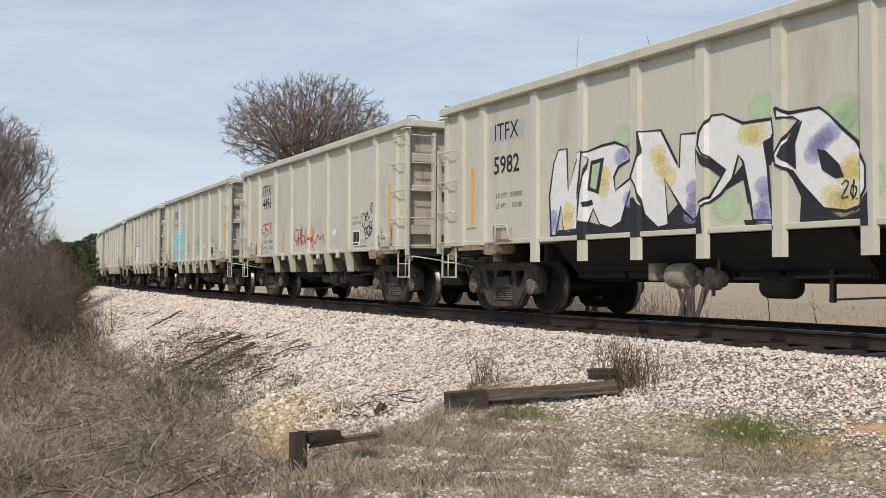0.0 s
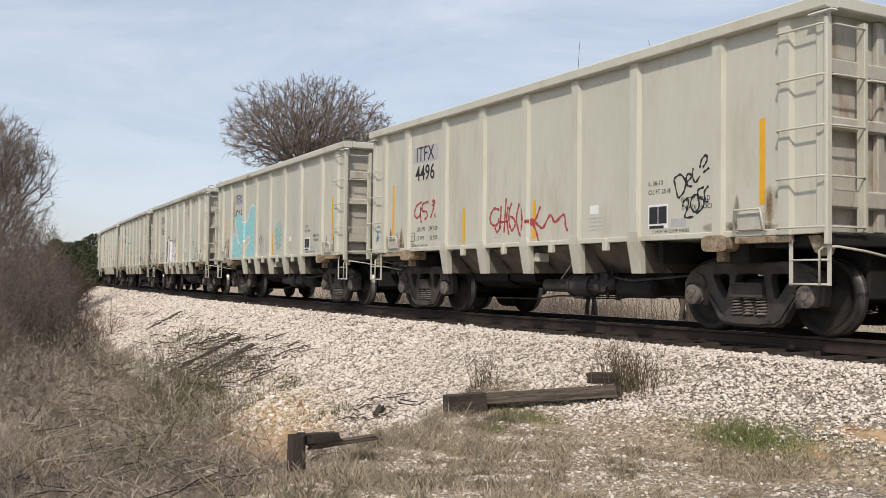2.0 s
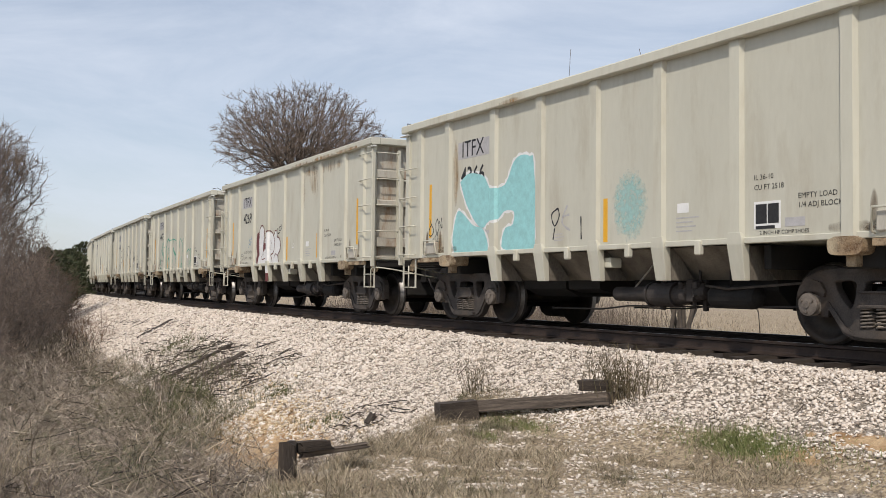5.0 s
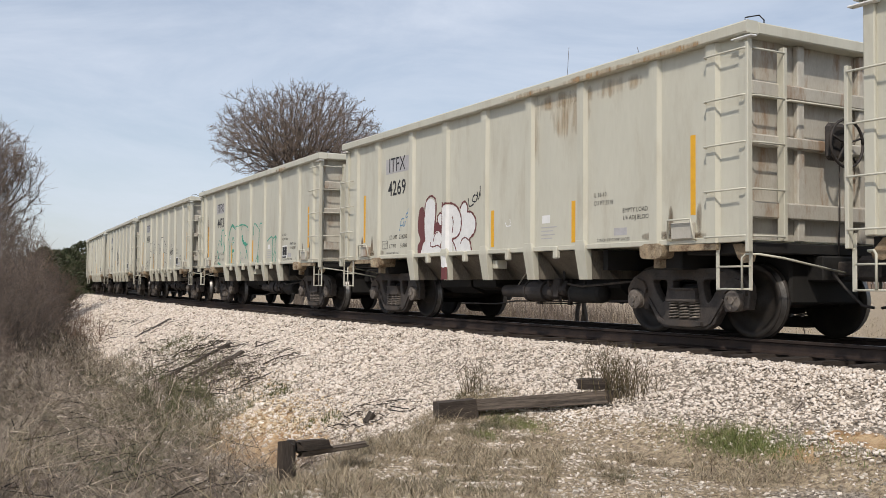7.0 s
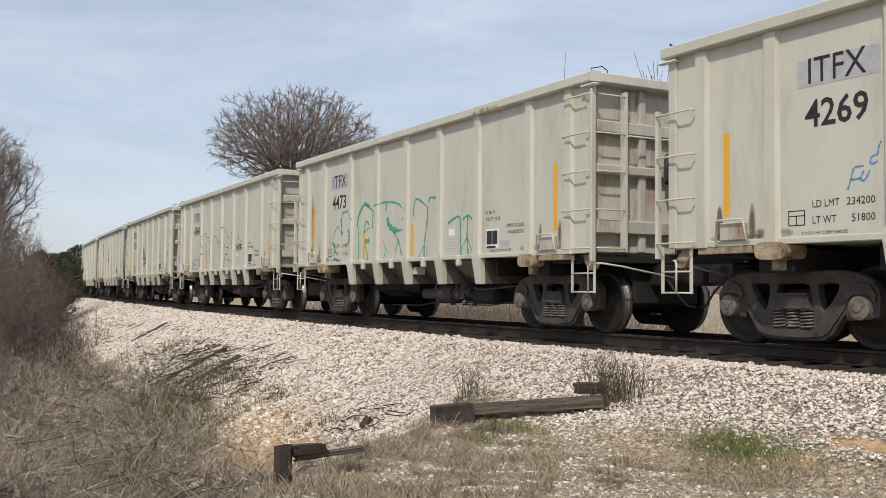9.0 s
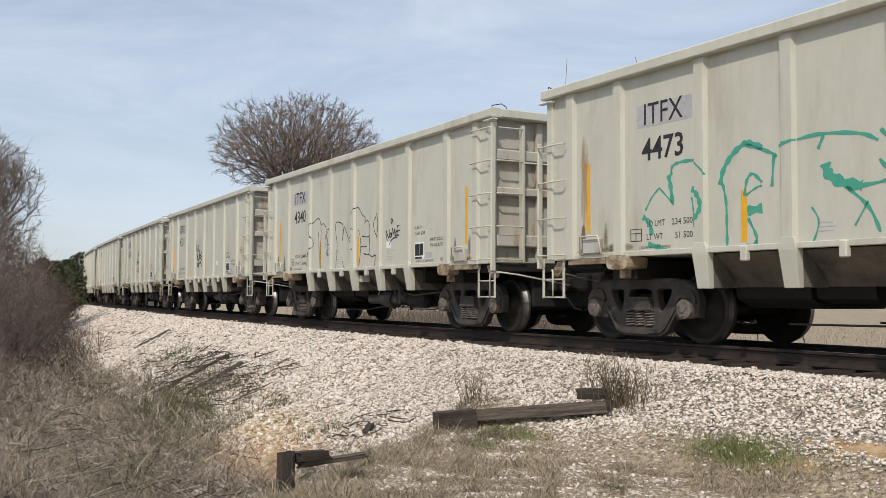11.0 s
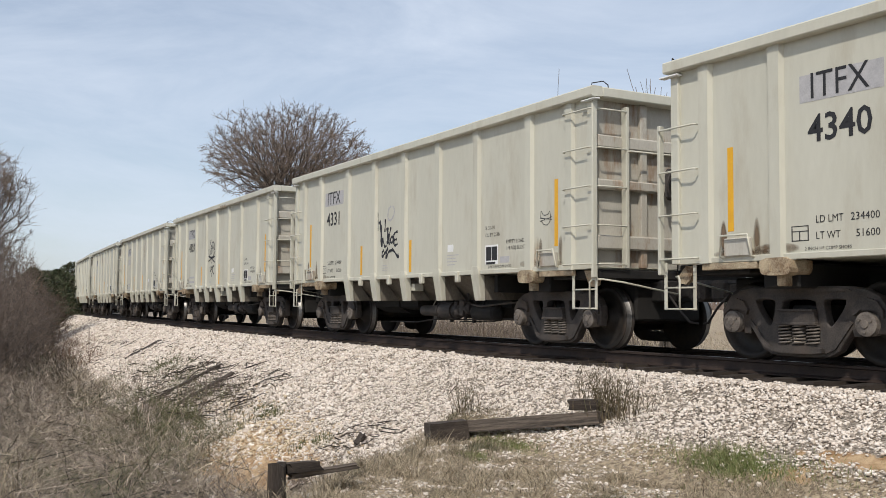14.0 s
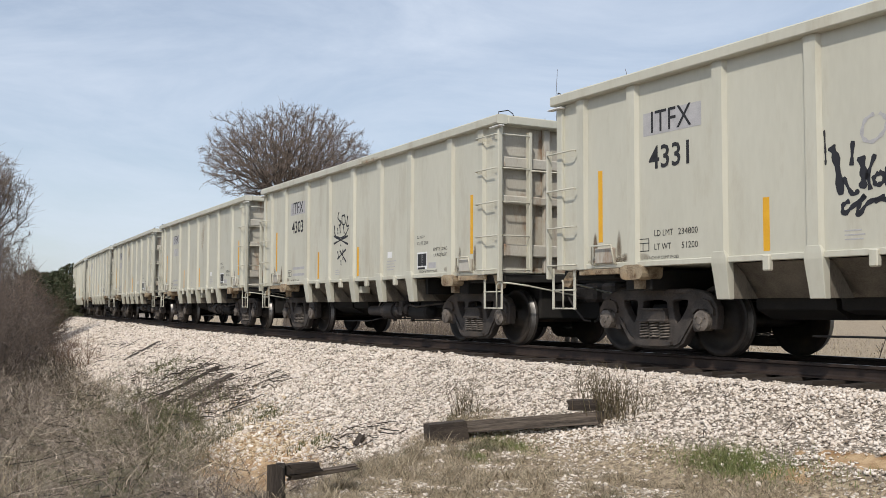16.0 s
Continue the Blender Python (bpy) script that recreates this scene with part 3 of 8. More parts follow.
def make_ends(car, pocket_at=4.68):
    """End walls' ribs, ladders, steps, couplers and brake gear; the hand brake is at the front end."""
    for e in (-1, 1):
        X = lambda v: e * v

        def span(a, b):
            return sorted((e * a, e * b))
        for z0, z1 in ((2.84, 3.02), (2.26, 2.40), (1.42, 1.62)):
            lo, hi = span(5.582, 5.70)
            part("end_rib", box(bmesh.new(), lo, hi, -1.42, 1.42, z0, z1, 0.02), BARE, car)
        for y in (-0.55, 0.55):
            lo, hi = span(5.582, 5.66)
            part("end_post", box(bmesh.new(), lo, hi, y - 0.06, y + 0.06, 1.17, TOP - 0.147, 0.012), BARE, car)
        for y in (-1, 1):
            lo, hi = span(5.60, HALF)
            a, b = sorted((y * 1.44, y * 1.53))
            bm = box(bmesh.new(), lo, hi, a, b, SILL, TOP - 0.146, 0.01)
            part("corner_post", bm, PAINT, car)
        # sill under the end wall, and the draft pocket
        lo, hi = span(4.62, 5.72)
        bm = box(bmesh.new(), lo, hi, -1.40, 1.40, SILL - 0.13, SILL - 0.006, 0.01)
        lo, hi = span(4.9, 5.78)
        box(bm, lo, hi, -0.33, 0.33, 0.70, SILL - 0.14, 0.02)
        lo, hi = span(4.75, 5.55)
        box(bm, lo, hi, -0.62, 0.62, 0.42, SILL - 0.15, 0.03)
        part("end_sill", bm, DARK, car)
        bm = bmesh.new()
        lo, hi = span(5.78, 6.16)
        box(bm, lo, hi, -0.09, 0.09, 0.76, 0.94, 0.02)
        lo, hi = span(6.12, 6.43)
        box(bm, lo, hi, -0.17 * e - 0.02, -0.17 * e + 0.34 * e if e > 0 else 0.19, 0.70, 1.0, 0.05) if e > 0 else box(bm, lo, hi, -0.15, 0.19, 0.70, 1.0, 0.05)
        part("coupler", bm, CAST, car, "rusty brown knuckle coupler")
        tube_path = [(X(5.9), -0.32, 0.80), (X(6.1), -0.34, 0.62), (X(6.3), -0.30, 0.42), (X(6.42), -0.26, 0.40)]
        part("air_hose", tube(bmesh.new(), tube_path, 0.017, 7), GREASE, car, "black rubber brake hose")
        path = [(X(5.62), -1.5, 0.60), (X(5.62), -1.5, 0.96), (X(5.66), -1.48, 1.0), (X(5.78), -1.40, 1.0), (X(5.86), -1.1, 0.96), (X(5.95), -0.15, 0.80)]
        part("uncoupling_lever", tube(bmesh.new(), path, 0.014, 6), PAINT, car, "thin grey uncoupling lever")
        bm = extruded(bmesh.new(), [(X(5.42), SILL - 0.02), (X(5.58), SILL - 0.02), (X(5.72), 0.98), (X(5.70), 0.92), (X(5.58), 0.90), (X(5.50), 0.96)][::e], -1.44, -1.38)
        part("lever_bracket", bm, RUSTY, car, "rust-stained lever bracket")
        # ladders on the road side and on the far side
        for y in (-1, 1):
            high = e == 1
            inner, outer = (5.10, HALF + 0.02) if high else (5.27, HALF + 0.17)
            zs = [1.21 + 0.537 * i for i in range(5 if high else 4)]
            for z in zs:
                part("ladder_rung", rung((X(inner), y * FACE, z), (X(outer), y * 1.53, z), (0, y * 0.055, 0)), PAINT, car)
                part("ladder_rung", rung((X(HALF - 0.01), y * 1.46, z), (X(HALF - 0.01), y * 0.95, z), (X(0.06), 0, 0)), PAINT, car)
            bm = box(bmesh.new(), *span(HALF - 0.06, HALF + 0.05), *sorted((y * 0.92, y * 0.98)), 1.16, zs[-1] + 0.07, 0.008)
            part("ladder_stile", bm, PAINT, car)
            bm = box(bmesh.new(), *span(outer - 0.018, outer + 0.03), *sorted((y * 1.49, y * 1.57)), 1.02, zs[-1] + 0.07, 0.008)
            part("ladder_stile", bm, PAINT, car)
            # hanging step below the sill
            y0 = y * 1.47
            bm = bmesh.new()
            for a, b in ((5.19, 5.24), (5.70, 5.75)) if high else ((5.37, 5.42), (5.86, 5.91)):
                box(bm, *span(a, b), y0 - 0.008, y0 + 0.008, 0.585, SILL + 0.03, 0.003)
                for z in (1.02, 0.86):
                    turned(bm, [(y0 - y * 0.01, 0.014), (y0 + y * 0.02, 0.012)], (X((a + b) / 2), 0, z), "y", 6)
            for z in (0.862, 0.60):
                tube(bm, [(X(inner + 0.10), y0, z), (X(outer - 0.01), y0, z)], 0.013, 6)
            part("sill_step", bm, PAINT, car, "beige steel step of flat bars")
        for y in (-1, 1):
            a, b = sorted((y * 1.20, y * 1.56))
            bm = extruded(bmesh.new(), rounded([(e * 4.13 - 0.21, 1.17), (e * 4.13 - 0.21, 1.02), (e * 4.13 - 0.15, 0.975), (e * 4.13 + 0.15, 0.975), (e * 4.13 + 0.21, 1.02), (e * 4.13 + 0.21, 1.17)]), a, b)
            box(bm, e * 4.13 - 0.06, e * 4.13 + 0.06, min(y * 1.3, y * 1.46), max(y * 1.3, y * 1.46), 0.86, 0.985, 0.01)
            for k in (-0.07, 0.07):
                box(bm, e * 4.13 + k - 0.012, e * 4.13 + k + 0.012, min(y * 1.55, y * 1.572), max(y * 1.55, y * 1.572), 1.02, 1.11, 0.004)
            lo, hi = span(4.42, 5.24)
            c, f = sorted((y * 1.44, y * 1.516))
            part("end_flange", box(bmesh.new(), lo, hi, c, f, SILL - 0.085, SILL - 0.008, 0.006), RUSTY, car, "rust-brown flange under the end bay")
            part("jacking_pad", bm, RUSTY, car, "rust-stained jacking pad")
            # pocket with a pull handle at the foot of the end bay
            a, b = sorted((y * 1.487, y * 1.55))
            bm = box(bmesh.new(), e * pocket_at - 0.19, e * pocket_at + 0.19, a, b, SILL + 0.06, SILL + 0.27, 0.012)
            pocket = part("roping_pocket", bm, BARE, car)
            part("handle", tube(bmesh.new(), [(e * pocket_at - 0.22, y * 1.49, SILL + 0.04), (e * pocket_at - 0.22, y * 1.57, SILL + 0.06), (e * pocket_at - 0.20, y * 1.59, SILL + 0.30), (e * pocket_at + 0.20, y * 1.59, SILL + 0.30),
                                               (e * pocket_at + 0.22, y * 1.56, SILL + 0.06), (e * pocket_at + 0.22, y * 1.49, SILL + 0.04)], 0.014, 6), PAINT, pocket)
        # lashing hook on the rim's corner
        part("corner_hook", tube(bmesh.new(), [(X(5.70), -1.52, TOP), (X(5.70), -1.52, TOP + 0.05), (X(5.80), -1.40, TOP + 0.07), (X(5.78), -1.30, TOP + 0.03), (X(5.74), -1.26, TOP)], 0.008, 5), DARK, car)
        bm = box(bmesh.new(), *span(5.55, 5.86), -1.60, -1.50, TOP - 0.20, TOP - 0.18, 0.006)
        part("corner_plate", bm, WHITE, car)
    # hand brake
    bm = box(bmesh.new(), 5.70, 5.80, -0.24, 0.12, 2.16, 2.62, 0.05)
    brake = part("brake_housing", bm, GREASE, car, "greasy black hand brake housing")
    bm = bmesh.new()
    tube(bm, [(5.88, -0.02 + 0.29 * math.cos(a), 2.36 + 0.29 * math.sin(a)) for a in [2 * math.pi * i / 24 for i in range(25)]], 0.018, 6)
    for i in range(5):
        a = 2 * math.pi * i / 5 + 0.3
        tube(bm, [(5.86, -0.02, 2.36), (5.88, -0.02 + 0.29 * math.cos(a), 2.36 + 0.29 * math.sin(a))], 0.014, 5)
    turned(bm, [(5.83, 0.05), (5.88, 0.045)], (0, -0.02, 2.36), "x", 12)
    part("brake_wheel", bm, GREASE, brake, "spoked dark greasy brake wheel")
    part("brake_chain", tube(bmesh.new(), [(5.77, -0.02, 2.14), (5.77, -0.02, 1.5), (5.75, -0.02, 1.0)], 0.010, 5), CAST, car)
    part("end_handrail", tube(bmesh.new(), [(5.70, -0.95, 2.80), (5.82, -0.93, 2.80), (5.82, 0.93, 2.80), (5.70, 0.95, 2.80)], 0.014, 6), PAINT, car)


def make_car(tall=False):
    global TOP
    TOP = 3.63 if tall else 3.67
    car = new("hopper_car")
    for y in (-1, 1):
        lo, hi = sorted((y * SHEET, y * (SHEET - 0.02)))
        part("side_wall", box(bmesh.new(), -HALF + 0.02, HALF - 0.02, lo, hi, SILL + 0.07, TOP - 0.14), PAINT, car)
    for x in (-1, 1):
        lo, hi = sorted((x * 5.56, x * 5.58))
        part("end_wall", box(bmesh.new(), lo, hi, -SHEET + 0.022, SHEET - 0.022, SILL + 0.035, TOP - 0.14), BARE, car)
    part("floor_plate", box(bmesh.new(), -5.55, 5.55, -SHEET + 0.022, SHEET - 0.022, SILL + 0.01, SILL + 0.03), PAINT, car)
    # shade below the sill is put into the belly's colour, near black when tall
    part("belly", belly(tall), DARK if tall else SHADED_GRIMY, car)
    part("top_chord", chord(), PAINT, car)
    # under each side: the sill flange
    for y in (-1, 1):
        lo, hi = sorted((y * 1.45, y * 1.512))
        part("side_sill", box(bmesh.new(), -HALF + 0.10, HALF - 0.10, lo, hi, SILL - 0.004, SILL + 0.068, 0.008), PAINT, car)
    spots = POSTS if not tall else TALL_POSTS
    for y in (-1, 1):
        for x in spots:
            low = 0
            if tall and abs(x) < 3.2:
                low = 0.84
            part("side_post", post(x, y, low), PAINT, car)
        if not tall:
            for x in POSTS[2:7]:
                part("post_foot", gusset(x, y), PAINT, car)
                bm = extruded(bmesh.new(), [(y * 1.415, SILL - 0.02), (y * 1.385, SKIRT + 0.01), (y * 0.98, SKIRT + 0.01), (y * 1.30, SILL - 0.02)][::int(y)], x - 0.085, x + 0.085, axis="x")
                # the web's darker colour stands for the shade on the foot's flank
                part("foot_web", bm, SHADED_GRIMY, car)
            for x in (-1.95, -0.62, 0.72, 2.02):
                a, b = sorted((y * 1.47, y * 1.55))
                part("lug", box(bmesh.new(), x - 0.05, x + 0.05, a, b, SILL - 0.12, SILL + 0.06, 0.014), PAINT, car)
    # underframe
    bm = box(bmesh.new(), -5.0, 5.0, -0.17, 0.17, 0.74, 1.02)
    for x in (-2.9, 2.9):
        box(bm, x - 0.05, x + 0.05, -1.3, 1.3, 0.85, 1.13)
    for x in (-PINS / 2, PINS / 2):
        box(bm, x - 0.25, x + 0.25, -1.35, 1.35, 0.84, 1.12, 0.02)
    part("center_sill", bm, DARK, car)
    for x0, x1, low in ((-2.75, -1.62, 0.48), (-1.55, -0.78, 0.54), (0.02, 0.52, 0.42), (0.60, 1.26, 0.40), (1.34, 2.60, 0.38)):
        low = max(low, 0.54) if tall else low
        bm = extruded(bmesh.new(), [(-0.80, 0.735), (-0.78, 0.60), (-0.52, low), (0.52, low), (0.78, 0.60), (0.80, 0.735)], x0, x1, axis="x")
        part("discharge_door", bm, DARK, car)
    for y in (-0.84, 0.84):
        bm = tube(bmesh.new(), [(2.0, y, 0.36), (3.05, y, 0.42)] if tall else [(-1.9, y, 0.30), (-0.66, y, 0.31), (-0.05, y, 0.37), (1.6, y, 0.39), (3.05, y, 0.42)], 0.014, 6)
        for x in (2.05,) if tall else (0.66, 1.46):
            box(bm, x - 0.03, x + 0.03, y - 0.03, y + 0.03, 0.33, 0.74, 0.006)
        part("door_shaft", bm, GREASE, car)
    if not tall:
        part("latch_box", box(bmesh.new(), 0.07, 0.22, -1.40, -1.20, 0.90, 1.04, 0.012), PAINT, car)
    else:
        bm = turned(bmesh.new(), [(-0.36, 0.05), (-0.34, 0.15), (-0.26, 0.17), (-0.02, 0.17), (0.03, 0.15), (0.06, 0.05)], (0, -1.05, 0.63), "x", 24)
        turned(bm, [(-0.56, 0.045), (-0.34, 0.05)], (0, -1.05, 0.63), "x", 10)
        part("brake_cylinder", bm, PALE_DUST, car, "pale dusty brake cylinder")
        part("cylinder_bracket", box(bmesh.new(), -0.66, -0.52, -1.2, -0.95, 0.56, 0.80, 0.02), PALE_DUST, car)
        bm = turned(bmesh.new(), [(1.10, 0.04), (1.13, 0.12), (1.18, 0.14), (1.56, 0.14), (1.61, 0.12), (1.64, 0.04)], (0, -0.90, 0.50), "x", 20)
        part("air_reservoir", bm, DARK, car, "black air reservoir, shade included in its colour")
        part("brake_valve", brake_valve(0.36, -1.0), CAP, car, "dusty grey brake control valve")
        bm = tube(bmesh.new(), [(0.72, -1.0, 0.60), (1.0, -0.95, 0.60), (2.6, -0.9, 0.64)], 0.022, 6)
        part("brake_pipe", bm, GREASE, car)
    if not tall:
        part("door_lever", tube(bmesh.new(), [(0.78, -1.14, 0.93), (0.70, -1.12, 0.87), (0.30, -1.05, 0.61), (0.25, -1.04, 0.56)], 0.013, 6), PALE_DUST, car)
    if tall:
        make_ends(car, 3.77)
        for x in (-4.46, 4.46):
            make_truck(car, x)
        return car
    bm = turned(bmesh.new(), [(-0.10, 0.04), (-0.08, 0.10), (0.62, 0.105), (0.66, 0.14), (0.70, 0.155), (1.10, 0.155), (1.13, 0.13), (1.28, 0.13), (1.34, 0.10), (1.36, 0.04)], (0, -1.02, 0.54), "x", 20)
    for x in (0.66, 1.12):
        turned(bm, [(x - 0.02, 0.165), (x + 0.02, 0.165)], (0, -1.02, 0.54), "x", 20)
    part("brake_cylinder", bm, GREASE, car, "sooty black brake cylinder")
    bm = turned(bmesh.new(), [(1.66, 0.04), (1.70, 0.12), (1.76, 0.145), (2.38, 0.145), (2.44, 0.12), (2.48, 0.04)], (0, -0.95, 0.52), "x", 18)
    part("air_reservoir", bm, DARK, car, "black air reservoir, shade included in its colour")
    part("brake_valve", brake_valve(1.42, -1.0), GREASE, car, "sooty brake control valve")
    part("brake_rod", tube(bmesh.new(), [(1.64, -1.02, 0.66), (2.1, -1.10, 0.62), (2.9, -1.0, 0.68), (3.2, -0.9, 0.70)], 0.018, 6), CAST, car)
    for x in (0.9, 2.05):
        part("brake_hanger", tube(bmesh.new(), [(x, -1.0, 0.62), (x, -1.0, 1.0)], 0.02, 5), DARK, car)
    make_ends(car)
    for x in (-PINS / 2, PINS / 2):
        make_truck(car, x)
    return car


# ---- lettering and paint on the side towards the road ----
def lettering(text, size, x, z, parent, material=None, out=SHEET, stretch=1.0, bold=0.0, align="LEFT"):
    cu = bpy.data.curves.new("lettering", "FONT")
    cu.body, cu.size, cu.align_x, cu.offset, cu.resolution_u = text, size, align, bold, 2
    tmp = bpy.data.objects.new("lettering", cu)
    me = bpy.data.meshes.new_from_object(tmp)
    bpy.data.objects.remove(tmp)
    me.transform(Matrix.Translation((x, -out - 0.0035, z)) @ Matrix.Rotation(math.pi / 2, 4, "X") @ Matrix.Diagonal((stretch, 1, 1, 1)))
    me.materials.clear()
    me.materials.append(material or BLACK)
    if size < 0.3:
        ob = new("lettering", me)
        ob.parent = parent
        return tagged(ob, kind="stuff")
    # large letters, each a part of its own
    b = bmesh.new()
    b.from_mesh(me)
    left = set(b.verts)
    while left:
        todo, island = [left.pop()], set()
        while todo:
            v = todo.pop()
            island.add(v)
            for e in v.link_edges:
                w = e.other_vert(v)
                if w in left:
                    left.discard(w)
                    todo.append(w)
        c = bmesh.new()
        at = {v: c.verts.new(v.co) for v in island}
        for f in b.faces:
            if f.verts[0] in island:
                c.faces.new([at[v] for v in f.verts])
        part("letter", c, material or BLACK, parent)
    b.free()


def panel(name, x0, x1, z0, z1, material, parent, out=SHEET, thick=0.0025, label=""):
    return part(name, box(bmesh.new(), x0, x1, -out - thick, -out + 0.001, z0, z1), material, parent, label)


def bars(x, z, widths, h, parent, gap=None, material=None):
    """Lines of writing too small to read."""
    for i, w in enumerate(widths):
        panel("writing_bar", x, x + w, z - i * (gap or h * 2), z - i * (gap or h * 2) + h, material or BLACK, parent, thick=0.002)


def curve_points(points, n=6):
    p = [Vector((a, b)) for a, b in points]
    out = []
    for i in range(len(p) - 1):
        a, b, c, d = p[max(i - 1, 0)], p[i], p[i + 1], p[min(i + 2, len(p) - 1)]
        for k in range(n):
            t = k / n
            out.append(0.5 * ((2 * b) + (c - a) * t + (2 * a - 5 * b + 4 * c - d) * t * t + (3 * b - a - 3 * c + d) * t ** 3))
    return out + [p[-1]]


def spray(shape, material, parent, width=0.0, layer=1, name="graffiti", smooth_curve=True, label="", posts=POSTS):
    """Paint on the sheets and on the posts' faces: a line of the given width, or a filled outline."""
    pts = curve_points(shape + ([shape[0]] if not width else []), 5) if smooth_curve else [Vector(p) for p in shape]
    b = bmesh.new()
    if width:
        prev = None
        for i, p in enumerate(pts):
            d = pts[min(i + 1, len(pts) - 1)] - pts[max(i - 1, 0)]
            d = d.normalized() if d.length else Vector((1, 0))
            nrm = Vector((-d.y, d.x)) * width * 0.5 * (0.75 + 0.25 * math.sin(i * 1.7))
            pair = [b.verts.new((p.x + nrm.x, 0, p.y + nrm.y)), b.verts.new((p.x - nrm.x, 0, p.y - nrm.y))]
            if prev:
                b.faces.new((prev[0], prev[1], pair[1], pair[0]))
            prev = pair
    else:
        cu = bpy.data.curves.new("fill", "CURVE")
        cu.dimensions, cu.fill_mode = "2D", "BOTH"
        sp = cu.splines.new("POLY")
        sp.points.add(len(pts) - 1)
        for p, q in zip(sp.points, pts):
            p.co = (q.x, q.y, 0, 1)
        sp.use_cyclic_u = True
        tmp = bpy.data.objects.new("fill", cu)
        me = bpy.data.meshes.new_from_object(tmp)
        bpy.data.objects.remove(tmp)
        b.from_mesh(me)
        for v in b.verts:
            v.co = Vector((v.co.x, 0, v.co.y))
    if posts is TALL_POSTS:
        bmesh.ops.bisect_plane(b, geom=b.verts[:] + b.edges[:] + b.faces[:], plane_co=(0, 0, 1.14), plane_no=(0, 0, -1), clear_outer=True)
    bm = bmesh.new()
    low = b.copy()
    for v in low.verts:
        v.co.y = -SHEET - 0.002 - 0.0012 * layer
    bmesh.ops.bisect_plane(low, geom=low.verts[:] + low.edges[:] + low.faces[:], plane_co=(0, 0, SILL + 0.005), plane_no=(0, 0, -1), clear_outer=True)
    merge(bm, low)
    for x in posts:
        c = b.copy()
        for px, no in ((x - 0.072, (-1, 0, 0)), (x + 0.072, (1, 0, 0))):
            bmesh.ops.bisect_plane(c, geom=c.verts[:] + c.edges[:] + c.faces[:], plane_co=(px, 0, 0), plane_no=no, clear_outer=True)
        for v in c.verts:
            v.co.y = -FACE - 0.002 - 0.0012 * layer
        merge(bm, c)
        c = b.copy()
        for px, no in ((x + 0.072, (-1, 0, 0)), (x + 0.105, (1, 0, 0))):
            bmesh.ops.bisect_plane(c, geom=c.verts[:] + c.edges[:] + c.faces[:], plane_co=(px, 0, 0), plane_no=no, clear_outer=True)
        for v in c.verts:
            v.co.y = -FACE - 0.002 - 0.0012 * layer + (v.co.x - x - 0.072) / 0.033 * (FACE - SHEET)
        merge(bm, c)
    b.free()
    return part(name, bm, material, parent, label)


def soft_tint(name, c, scale=(14, 14, 14), grain=1.1):
    """Spray paint that thins out towards the rim of its patch."""
    m = bpy.data.materials.new(name)
    m.use_nodes, m.surface_render_method = True, "DITHERED"
    t = m.node_tree
    bsdf = t.nodes["Principled BSDF"]
    bsdf.inputs["Base Color"].default_value, bsdf.inputs["Roughness"].default_value = (*c, 1), 0.6
    at = t.nodes.new("ShaderNodeAttribute")
    at.attribute_name = "thick"
    co = t.nodes.new("ShaderNodeTexCoord")
    nz = wire(t, "ShaderNodeTexNoise", Scale=14.0, Detail=5.0)
    mp = wire(t, "ShaderNodeMapping", Scale=tuple(v / 14 for v in scale))
    t.links.new(co.outputs["Object"], mp.inputs[0])
    t.links.new(mp.outputs[0], nz.inputs["Vector"])
    ml = t.nodes.new("ShaderNodeMath")
    ml.operation = "MULTIPLY_ADD"
    ml.inputs[1].default_value, ml.inputs[2].default_value = grain, -grain / 2
    t.links.new(nz.outputs["Fac"], ml.inputs[0])
    ad = t.nodes.new("ShaderNodeMath")
    ad.use_clamp = True
    t.links.new(ml.outputs[0], ad.inputs[0])
    t.links.new(at.outputs["Fac"], ad.inputs[1])
    t.links.new(ad.outputs[0], bsdf.inputs["Alpha"])
    return m


def soft_patch(x, z, rx, rz, material, parent, layer=1, name="spray_patch", label="", thick=1.0, out=SHEET):
    """A round patch of paint or stain, thick in its middle."""
    bm = bmesh.new()
    rings = []
    for k, r in enumerate((0.02, 0.45, 0.75, 1.0)):
        rings.append([bm.verts.new((x + math.cos(a) * r * rx, -out - 0.002 - 0.0012 * layer, z + math.sin(a) * r * rz)) for a in [math.pi * i / 9 for i in range(18)]])
    for a, b in zip(rings, rings[1:]):
        for i in range(18):
            bm.faces.new((a[i], a[(i + 1) % 18], b[(i + 1) % 18], b[i]))
    bm.faces.new(rings[0])
    ob = part(name, bm, material, parent, label)
    ob.data.attributes.new("thick", "FLOAT", "POINT").data.foreach_set("value", np.repeat(np.float32([0.95, 0.8, 0.4, -0.5]) * np.float32(thick), 18))
    return ob


